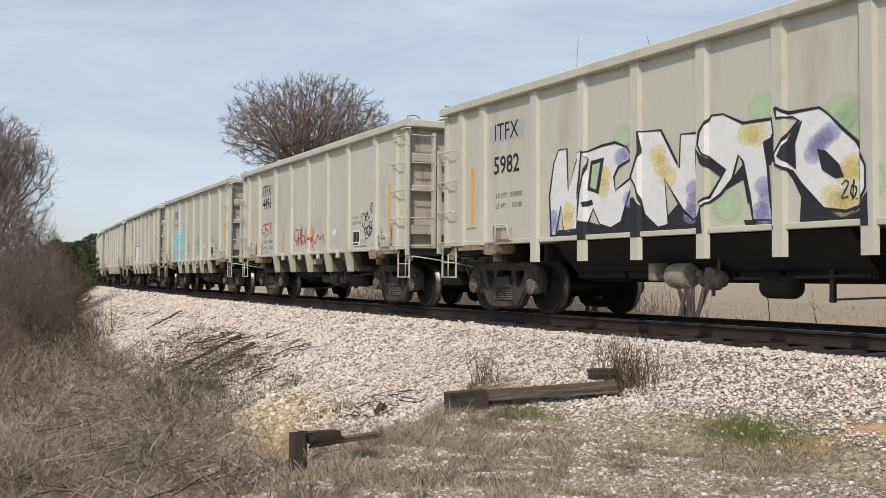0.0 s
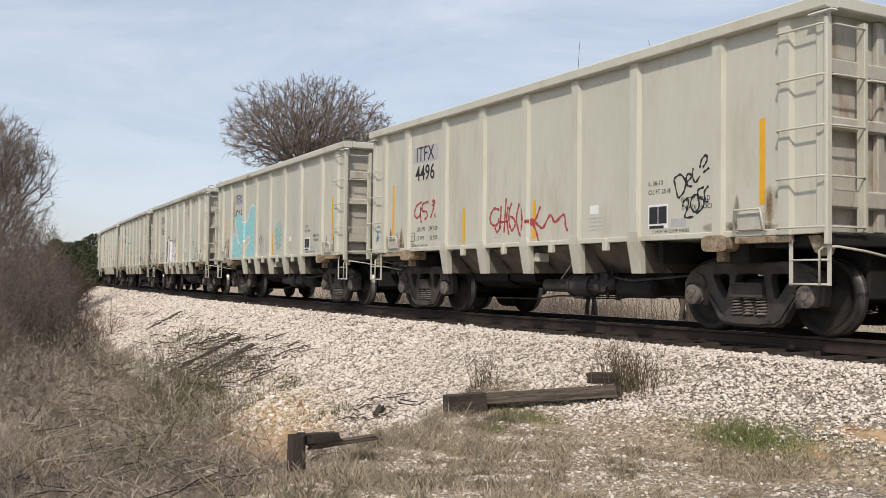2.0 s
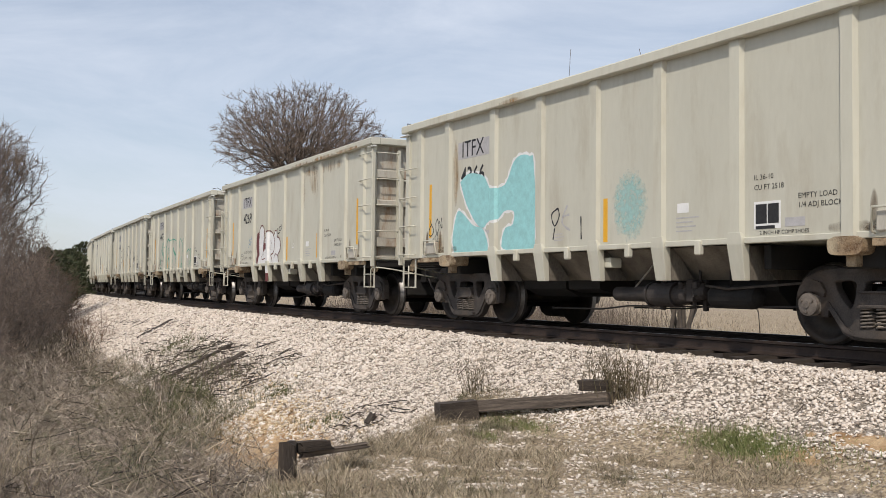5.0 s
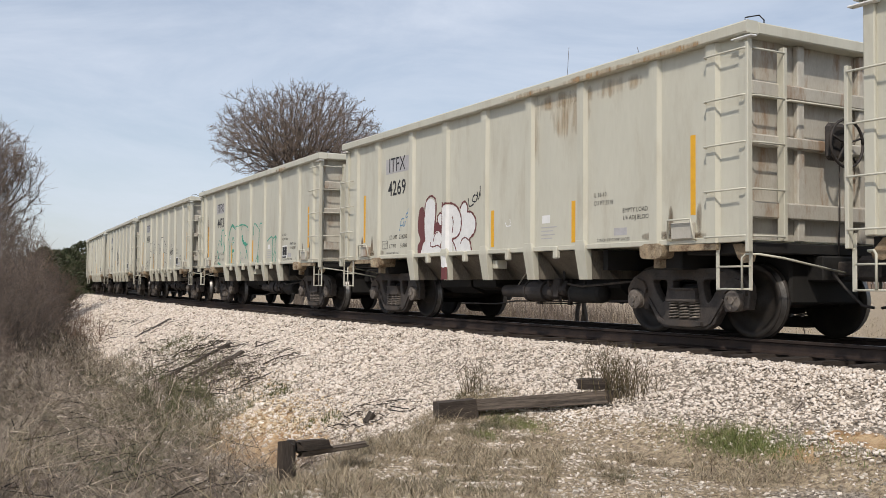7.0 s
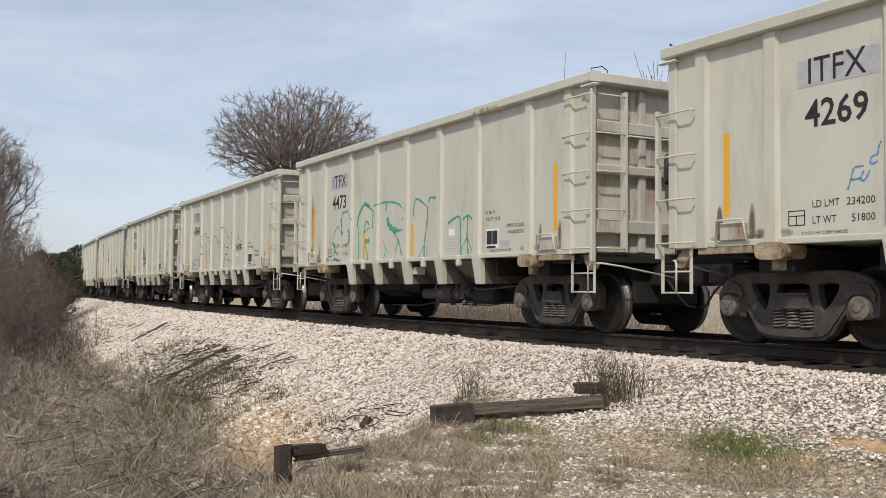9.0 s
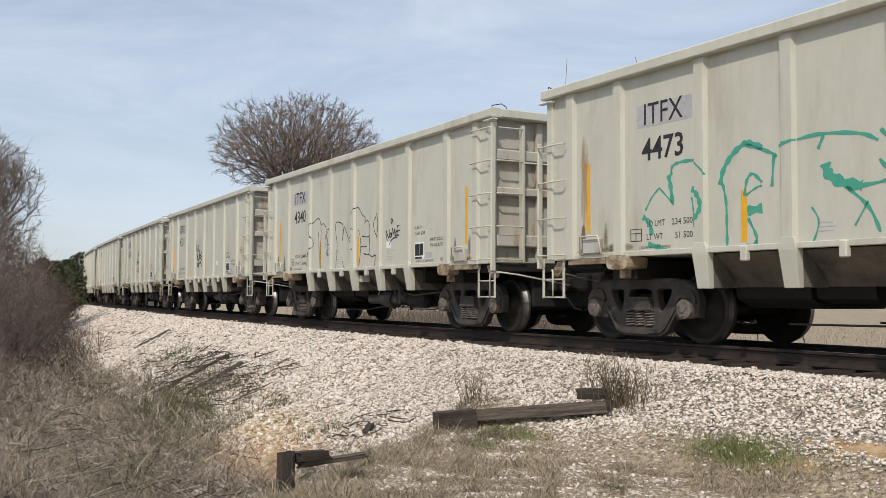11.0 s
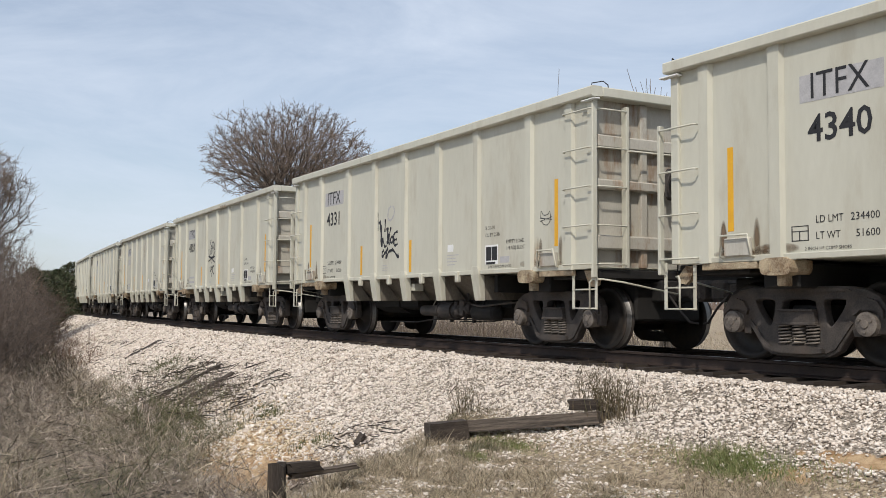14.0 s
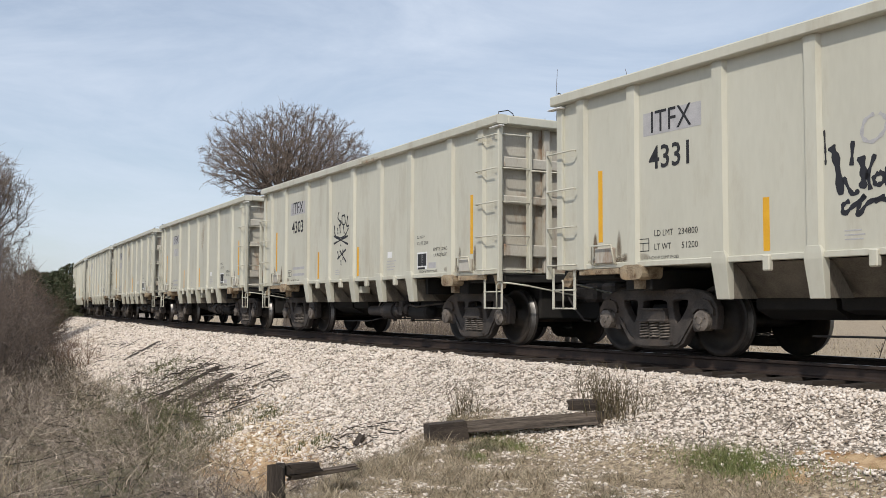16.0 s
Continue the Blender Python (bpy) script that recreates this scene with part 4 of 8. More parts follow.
def letter_car(car, number, load="", light="", stripes=(-1.98, 0.21), tall=False, mark=True, shift=0.0, lift=0.0, plate=True):
    x = -3.88 + shift if not tall else -4.27
    if mark:
        panel("reporting_patch", x + 0.04, x + 1.05, 2.82, 3.115, PATCH, car)
        lettering("ITFX", 0.40, x + 0.16, 2.85, car, out=SHEET + 0.0025, stretch=0.90)
        if number:
            lettering(number, 0.41, x + 0.14, 2.385 + lift if not tall else 2.30, car, stretch=0.95, bold=0.006)
        else:
            for k in range(4):
                panel("writing_bar", x + 0.14 + k * 0.2, x + 0.28 + k * 0.2, 2.40, 2.66, PATCH, car, thick=0.002)
    n, base_z = (-3.66 + shift, 1.52) if not tall else (-4.05, 1.90)
    if load:
        lettering("LD LMT", 0.112, n, base_z, car, stretch=0.90)
        lettering(load, 0.112, n + (0.83 if " " in load else 0.76), base_z, car, align="RIGHT")
        lettering("LT WT", 0.112, n, base_z - 0.172, car, stretch=0.90)
        lettering(light.strip(), 0.112, n + (0.83 if " " in load else 0.76), base_z - 0.172, car, align="RIGHT")
    else:
        bars(n, 1.50, (0.9, 0.85), 0.06, car, 0.15, PATCH)
    if not tall:
        bm = bmesh.new()
        for a, c, d, f in ((0, 0.22, 0.17, 0.18), (0, 0.22, 0, 0.012), (0, 0.012, 0, 0.18), (0.208, 0.22, 0, 0.18), (0, 0.22, 0.11, 0.12), (0.1, 0.112, 0, 0.11)):
            box(bm, x - 0.09 + a, x - 0.09 + c, -SHEET - 0.0025, -SHEET, 1.335 + d * 0.92, 1.335 + f * 0.92)
        part("stencil_box", bm, BLACK, car)
    lettering("2 INCH HF COMP SHOES", 0.052, x + 0.08 if not tall else -5.0, 1.232 if not tall else 1.42, car, stretch=1.0 if not tall else 0.5)
    for s in (-4.81, 4.82) if not tall else (-4.80, 4.76):
        panel("reflector", s - 0.043, s + 0.043, 1.50, 2.48, YELLOW, car, label="long yellow reflective strip")
    for s in stripes:
        panel("reflector", s - 0.045, s + 0.045, 1.25, 1.85, YELLOW, car, label="yellow reflective strip")
    if tall:
        return
    lettering("IL 36-10", 0.085, 2.87, 1.86, car)
    lettering("CU FT 2518", 0.085, 2.87, 1.745, car)
    if plate:
        panel("data_panel", 2.87, 3.25, 1.30, 1.61, WHITE, car)
    for a, c in ((2.895, 3.055), (3.07, 3.225)) if plate else ():
        panel("data_panel", a, c, 1.36, 1.58, BLACK, car, out=SHEET + 0.0025)
    if plate:
        panel("data_panel", 2.895, 3.17, 1.30, 1.335, BLACK, car, out=SHEET + 0.0025)
    panel("builder_plate", 3.31, 3.58, 1.31, 1.41, PATCH, car)
    lettering("EMPTY LOAD", 0.085, 3.49, 1.61, car)
    lettering("1/4 ADJ BLOCK", 0.085, 3.49, 1.51, car)
    lettering("2 INCH HF COMP SHOES", 0.062, 2.95, 1.235, car)
    panel("label_plate", 1.62, 1.82, 1.56, 1.68, WHITE, car)
    bars(1.65, 1.625, (0.14,), 0.02, car)
    bars(1.60, 1.49, (0.40, 0.30, 0.34, 0.28), 0.016, car, 0.055, PATCH)
    bars(-0.98, 1.40, (0.20, 0.24, 0.22), 0.014, car, 0.045, PATCH)


CARS = {}
base = make_car()
CARS[-2] = base
for n in range(-1, 10):
    CARS[n] = copy_thing(base, pose(0, 0, 0))
CARS[-3] = make_car(tall=True)
DATA = {-3: ("5982", "233900", " 52100"), -2: ("4496", "234 500", "51 500"), -1: ("4366", "", ""), 0: ("4269", "234200", " 51800"), 1: ("4473", "234 500", "51 500"),
        2: ("4340", "234400", " 51600"), 3: ("4331", "234800", " 51200"), 4: ("4303", "", "")}
for n, car in CARS.items():
    number, load, light = DATA.get(n, ("", "", ""))
    letter_car(car, number, load, light, tall=n == -3, shift={-2: -0.11, -1: 0.02, 0: 0.04, 1: 0.04, 2: 0.01, 3: -0.11}.get(n, 0.02), lift=0.10 if n == -2 else 0.0, plate=n != 0,
               stripes={-3: (), 0: (0.21, 2.40), -1: (0.21,)}.get(n, (-1.98, 0.21)))
    tagged(car, "grey-beige steel hopper car, open-topped, dusty, on the rails", "hopper car", "cars of the freight train")
# ---- stones, ties, timbers, plants ----
RNG = np.random.default_rng(7)


def on_ground(s, d):
    """World places on the ground for arrays of s and side."""
    h = np.interp(s, S_AXIS, HEAD)
    x = np.interp(s, S_AXIS, LX) - np.sin(h) * d
    y = np.interp(s, S_AXIS, LY) + np.cos(h) * d
    return np.stack([x, y, height(x, y)[0]], 1)


ROCK = np.array([(x, y, z) for z in (-1, 1) for y in (-1, 1) for x in (-1, 1)], float) * 0.72
ROCK_F = np.array([(0, 2, 3, 1), (4, 5, 7, 6), (0, 1, 5, 4), (1, 3, 7, 5), (3, 2, 6, 7), (2, 0, 4, 6)])


def stones(name, places, sizes, material, flat=0.7):
    """Many broken stones in one mesh, each with its own shape and turn."""
    n = len(places)
    shape = ROCK[None] * (1 + RNG.uniform(-0.45, 0.35, (n, 8, 1))) * (1 + RNG.uniform(-0.2, 0.2, (n, 8, 3)))
    shape = shape * RNG.uniform(0.6, 1.25, (n, 1, 3)) * np.array([1.1, 1.0, flat])
    a, b = RNG.uniform(0, 2 * np.pi, n), RNG.normal(0, 0.6, n)
    c, s, cb, sb = np.cos(a), np.sin(a), np.cos(b), np.sin(b)
    x, y, z = shape[..., 0], shape[..., 1], shape[..., 2]
    y, z = y * cb[:, None] - z * sb[:, None], y * sb[:, None] + z * cb[:, None]
    x, y = x * c[:, None] - y * s[:, None], x * s[:, None] + y * c[:, None]
    v = np.stack([x, y, z], -1) * sizes[:, None, None] + places[:, None]
    f = ROCK_F[None] + (np.arange(n) * 8)[:, None, None]
    return arrays(name, v.reshape(-1, 3), f.reshape(-1, 4), material)


DUSTY = island_mat("dusty_gravel", [(0.20, 0.165, 0.125), (0.36, 0.305, 0.24), (0.50, 0.44, 0.36), (0.66, 0.60, 0.52), (0.30, 0.25, 0.19)], 0.9, 45, 0.25)
STONE = island_mat("limestone", [(0.32, 0.26, 0.205), (0.72, 0.63, 0.54), (0.86, 0.775, 0.69), (0.58, 0.49, 0.405), (0.88, 0.805, 0.73), (0.74, 0.645, 0.555), (0.87, 0.79, 0.71), (0.46, 0.38, 0.30)], 0.9, 45, 0.3)


OCHRE = island_mat("clay_stained_stone", [(0.36, 0.25, 0.14), (0.62, 0.49, 0.33), (0.76, 0.65, 0.49), (0.50, 0.37, 0.22), (0.72, 0.64, 0.53)], 0.9, 45, 0.3)


def scatter(n, s0, s1, d0, d1):
    return RNG.uniform(s0, s1, n), RNG.uniform(d0, d1, n)


def cover(s, d):
    """How much of the verge the grass covers; gravel shows in the rest."""
    patch = 0.5 + 0.5 * (0.35 * lumps(s, d, 0.6, 3.0) + 0.35 * lumps(s, d, 0.19, 1.0) + 0.30 * lumps(s, d, 0.075, 4.0))
    patch = patch + 0.35 * blob(s, d, -11.03, 3.64, 1.2, 0.4) + 0.05 * blob(s, d, -9.43, 5.05, 1.0, 1.0) - 0.35 * blob(s, d, -9.64, 3.68, 0.8, 0.35) - 0.8 * blob(s, d, -12.60, 3.71, 0.75, 0.9) - 0.5 * blob(s, d, -11.77, 3.01, 0.6, 0.15)
    return smooth((d - 3.0 + 0.35 * lumps(s, d, 0.3, 2)) / 0.9) * np.clip(-1.55 + 3.9 * patch, 0.05, 1) * (s < edge_of_fill(d) + 0.9)


def make_ballast():
    s, d, r = [], [], []
    for s0, s1, d1, per, size in ((-14.5, -3, 3.7, 2150, 0.0125), (-7.5, -3, 5.4, 1500, 0.0160), (-3, 6, 5.4, 1150, 0.0185), (6, 20, 5.4, 680, 0.0245), (20, 62, 5.4, 190, 0.038)):
        d0 = 1.15 if d1 > 5 and s0 != -7.5 or d1 < 5 else 3.7
        n = int((s1 - s0) * (d1 - d0) * per)
        a, b = scatter(n, s0, s1, d0, d1)
        road = a < edge_of_fill(b)
        foot = np.where(road, 2.78 + 0.37 * smooth((a + 10.8) / 2.2), 4.75) + 0.45 * lumps(a, b, 0.8) * np.where(road, 0.4, 1) - 0.75 * blob(a, b, -3.4, 5.15, 1.6, 0.7)
        keep = RNG.uniform(0, 1, n) < np.clip(1.25 - smooth((b - foot) / np.where(road, 0.6, 1.1)) * 1.22, 0, 1)
        keep &= RNG.uniform(0, 1, n) > 1.1 * blob(a, b, -11.87, 3.01, 0.8, 0.13) + blob(a, b, -11.38, 3.36, 0.4, 0.12)
        keep &= ~((b < 1.40) & (np.abs((a / 0.52) % 1 - 0.5) < 0.24))
        # crevices between the heaps of stones
        keep &= (lumps(a, b, 0.052, 2.0) * lumps(a, b, 0.13, 4.0) > -0.24) | (RNG.uniform(0, 1, n) < 0.4)
        s.append(a[keep]), d.append(b[keep]), r.append(size * np.minimum(RNG.lognormal(0, 0.36, keep.sum()), 1.9))
    s, d, r = np.concatenate(s), np.concatenate(d), np.concatenate(r)
    p = on_ground(s, d)
    p[:, 2] += r * RNG.uniform(-0.35, 0.95, len(r)) + 0.012 * lumps(s, d, 0.052, 2.0) * np.clip((d - 1.3) / 0.5, 0, 1) + 0.010 * lumps(s, d, 0.11, 3.0) * np.clip((d - 1.3) / 0.5, 0, 1)
    stained = RNG.uniform(0, 1, len(r)) < 0.85 * blob(s, d, -2.7, 4.85, 1.7, 0.55) + 0.25 * blob(s, d, 0.5, 4.4, 2.5, 0.5)
    tagged(stones("ballast", p[~stained], r[~stained], STONE), "loose bed of pale crushed limestone ballast", "ballast", kind="stuff")
    tagged(stones("ballast", p[stained], r[stained], OCHRE), "ballast stones stained yellow by clay", "ballast", kind="stuff")
    n = 62000
    s, d = scatter(n, -14.5, -7.2, 3.0, 9.5)
    keep = (s < edge_of_fill(d) + 0.1) & (RNG.uniform(0, 1, n) > 0.15 + 1.1 * cover(s, d) + 0.6 * blob(s, d, -10.9, 3.6, 1.3, 0.5)) & (d > 3.2)
    s, d = s[keep], d[keep]
    r = np.minimum(0.0095 * RNG.lognormal(0, 0.55, len(s)), 0.026)
    p = on_ground(s, d)
    p[:, 2] += r * 0.1
    pale = RNG.uniform(0, 1, len(s)) < 0.55 - 0.34 * smooth((-9.8 - s) / 1.2)
    tagged(stones("loose_gravel", p[pale], r[pale], STONE, 0.5), "pale gravel strewn over the road verge", "gravel", kind="stuff")
    tagged(stones("loose_gravel", p[~pale], r[~pale], DUSTY, 0.5), "dusty gravel trodden into the road verge", "gravel", kind="stuff")
    # stones washed down to the ditch
    s, d = scatter(1100, -6, 14, 4.6, 7.0)
    keep = (s > edge_of_fill(d) + 0.5) & (RNG.uniform(0, 1, 1100) < 1.1 - (d - 4.6) / 2.2)
    s, d = s[keep], d[keep]
    r = 0.032 * RNG.lognormal(0, 0.4, len(s))
    tagged(stones("ditch_stones", on_ground(s, d), r, STONE, 0.7), "larger limestone pieces washed down the slope", "stones", kind="stuff")


make_ballast()


def timber_mesh(length, width, thick, seed, rough=0.012):
    """A weathered squared timber with split, uneven ends."""
    rnd = random.Random(seed)
    bm = bmesh.new()
    n = max(4, int(length / 0.16))
    prof = [(-0.5, -0.5), (-0.17, -0.52), (0.17, -0.5), (0.5, -0.5), (0.52, 0), (0.5, 0.5), (0.2, 0.52), (-0.15, 0.49), (-0.5, 0.5), (-0.52, 0)]
    wob = [(rnd.uniform(-1, 1) * rough, rnd.uniform(-1, 1) * rough) for _ in prof]
    rings = []
    for i in range(n + 1):
        x = -length / 2 + length * i / n
        end = i in (0, n)
        rings.append([bm.verts.new((x + (rnd.uniform(-0.03, 0.03) if end else 0), u * width + wob[k][0] + rnd.uniform(-1, 1) * rough * 0.5, v * thick + wob[k][1] + rnd.uniform(-1, 1) * rough * 0.5))
                      for k, (u, v) in enumerate(prof)])
    for a, b in zip(rings, rings[1:]):
        for k in range(len(prof)):
            bm.faces.new((a[k], a[(k + 1) % len(prof)], b[(k + 1) % len(prof)], b[k]))
    bm.faces.new(rings[0])
    bm.faces.new(rings[-1])
    bmesh.ops.recalc_face_normals(bm, faces=bm.faces[:])
    return bm


OLD_WOOD = mat("weathered_timber", (0.018, 0.013, 0.010), (0.075, 0.058, 0.045), 3, 0.92, bump=0.6, fine=30, stretch=(0.35, 4, 4), vary=0.15)
GREY_WOOD = mat("silvered_timber", (0.022, 0.017, 0.013), (0.19, 0.15, 0.118), 4, 0.92, bump=1.0, fine=30, stretch=(0.25, 7, 7), vary=0.15)


def make_ties():
    meshes = []
    for k in range(3):
        proto = part("railway_tie", timber_mesh(2.6, 0.23, 0.18, k), TIE_WOOD)
        meshes.append(proto.data)
        bpy.data.objects.remove(proto)
    i = 0
    for q in np.arange(-19.76, 42, 0.52):
        ob = new("railway_tie", meshes[i % 3])
        ob.matrix_world = pose(*on_line(q + RNG.uniform(-0.03, 0.03), RNG.uniform(-0.06, 0.06), -0.262 + RNG.uniform(-0.008, 0.004)), 0, 0, line_turn(q) + 90 + RNG.uniform(-1.5, 1.5))
        tagged(ob, "dark creosoted timber tie bedded in pale ballast", "railway tie", "ties under the rails")
        i += 1


make_ties()


def timber(name, a, b, width, thick, seed, material, label, roll=0.0):
    """A timber from a to b."""
    a, b = Vector(a), Vector(b)
    ob = part(name, timber_mesh((b - a).length, width, thick, seed, 0.008), material)
    d = (b - a).normalized()
    ob.matrix_world = Matrix.Translation((a + b) / 2) @ d.to_track_quat("X", "Z").to_matrix().to_4x4() @ pose(0, 0, 0, roll)
    return tagged(ob, label, "timber", "old timbers along the ditch")


def g(x, y, up=0.0):
    return (x, y, float(height(np.array([x]), np.array([y]))[0][0]) + up)


timber("edging_timber", (0.34, 11.95, -0.845), (1.84, 10.70, -0.585), 0.18, 0.13, 3, GREY_WOOD, "grey weathered timber lying along the gravel edge")
timber("timber_stub", (-0.04, 11.70, -0.98), (0.40, 11.86, -0.95), 0.24, 0.40, 4, OLD_WOOD, "dark rotted timber stub beside the gravel")
timber("timber_stub", (1.54, 10.98, -0.475), (1.84, 10.88, -0.465), 0.20, 0.12, 5, OLD_WOOD, "short dark timber block on a grey timber")
timber("timber_post", (-1.33, 8.46, -1.3), (-1.33, 8.46, -0.755), 0.14, 0.14, 6, OLD_WOOD, "dark upright timber post at the ditch")
timber("ditch_timber", (-1.26, 8.52, -0.79), (-1.02, 8.75, -0.80), 0.14, 0.07, 7, OLD_WOOD, "dark split timber against the post")
timber("ditch_timber", (-1.24, 8.53, -0.865), (-0.70, 9.07, -0.86), 0.06, 0.05, 8, GREY_WOOD, "thin grey timber half buried in grass")
for k, (s, d, turn, ln) in enumerate(((4.65, 4.15, -90, 1.7), (13.5, 3.3, -60, 1.3), (3.1, 4.1, -78, 1.3))):
    h = radians(line_turn(s) + turn)
    c = on_ground(np.array([s]), np.array([d]))[0]
    v = Vector((math.cos(h), math.sin(h), 0)) * ln / 2
    c0, c1 = Vector(c) - v, Vector(c) + v
    p0, p1 = g(c0.x, c0.y, 0.02), g(c1.x, c1.y, -0.02)
    timber("discarded_tie", p0, p1, 0.19, 0.13, 20 + k, OLD_WOOD, "discarded dark tie half sunk in the ballast slope")


timber("timber_stub", g(-1.02, 13.30, 0.01), g(-0.94, 13.40, 0.08), 0.08, 0.07, 33, OLD_WOOD, "dark rotten timber stub on the ballast foot")


# ---- plants ----
def ribbons(name, base, heading, lean, length, width, material, segments=3, curl=0.6, first=0.4, wander=1.0):
    """Many thin blades or stems as narrow bent strips in one mesh."""
    n = len(base)
    side = np.stack([np.cos(heading + np.pi / 2 + RNG.normal(0, 0.7, n)), np.sin(heading + np.pi / 2 + RNG.normal(0, 0.7, n)), np.zeros(n)], 1)
    p, rows = base.copy(), []
    tilt = lean * first
    for k in range(segments + 1):
        w = width * (1 - 0.85 * k / segments)
        rows += [p - side * w[:, None] / 2, p + side * w[:, None] / 2]
        step = length / segments
        p = p + np.stack([np.cos(heading) * np.sin(tilt), np.sin(heading) * np.sin(tilt), np.cos(tilt)], 1) * step[:, None]
        tilt = tilt + lean * curl + RNG.normal(0, 0.12 * wander, n)
        heading = heading + RNG.normal(0, 0.25 * wander, n)
    m = 2 * (segments + 1)
    v = np.stack(rows, 1).reshape(-1, 3)
    f = np.array([(2 * k, 2 * k + 1, 2 * k + 3, 2 * k + 2) for k in range(segments)])
    return arrays(name, v, (f[None] + (np.arange(n) * m)[:, None, None]).reshape(-1, 4), material)


STRAW = island_mat("dry_grass", [(0.13, 0.10, 0.07), (0.38, 0.305, 0.21), (0.62, 0.52, 0.37), (0.24, 0.19, 0.135), (0.44, 0.36, 0.25), (0.20, 0.175, 0.10)], 0.85, 8, 0)
DULL = island_mat("dead_grass", [(0.08, 0.062, 0.045), (0.21, 0.17, 0.12), (0.36, 0.30, 0.22), (0.13, 0.115, 0.07)], 0.9, 8, 0)
WEED = island_mat("brown_weeds", [(0.055, 0.042, 0.026), (0.12, 0.092, 0.055), (0.19, 0.15, 0.09), (0.09, 0.085, 0.04)], 0.9, 8, 0)
MOSS = island_mat("mossy_weeds", [(0.045, 0.055, 0.018), (0.095, 0.105, 0.035), (0.15, 0.15, 0.06), (0.10, 0.085, 0.045)], 0.9, 8, 0)
FRESH = island_mat("green_grass", [(0.09, 0.125, 0.03), (0.16, 0.205, 0.055), (0.22, 0.24, 0.09), (0.30, 0.27, 0.13)], 0.7, 8, 0)
OLIVE = island_mat("olive_grass", [(0.05, 0.055, 0.025), (0.11, 0.11, 0.05), (0.18, 0.165, 0.085), (0.08, 0.085, 0.04)], 0.85, 8, 0)
STEM = island_mat("dead_stems", [(0.04, 0.030, 0.023), (0.34, 0.27, 0.205), (0.70, 0.59, 0.47), (0.09, 0.068, 0.052), (0.48, 0.39, 0.30)], 0.9, 8, 0)
TWIG = island_mat("bare_twigs", [(0.07, 0.055, 0.047), (0.14, 0.11, 0.092), (0.22, 0.17, 0.135), (0.11, 0.085, 0.07)], 0.9, 8, 0)
RED_STEM = island_mat("russet_stems", [(0.14, 0.09, 0.065), (0.25, 0.17, 0.12), (0.20, 0.145, 0.11)], 0.9, 8, 0)
DARK_TWIG = island_mat("rotten_branches", [(0.02, 0.016, 0.013), (0.05, 0.04, 0.032), (0.10, 0.08, 0.062)], 0.95, 8, 0)
CROWN = island_mat("grey_brown_twigs", [(0.10, 0.08, 0.07), (0.20, 0.16, 0.135), (0.29, 0.215, 0.165), (0.15, 0.12, 0.10)], 0.9, 8, 0)
BARK = mat("bark", (0.06, 0.05, 0.042), (0.15, 0.125, 0.105), 6, 0.95, bump=0.6, stretch=(1, 1, 0.3))
CEDAR = island_mat("cedar_leaves", [(0.035, 0.05, 0.025), (0.07, 0.09, 0.042), (0.11, 0.12, 0.065), (0.14, 0.12, 0.08)], 0.8, 8, 0)


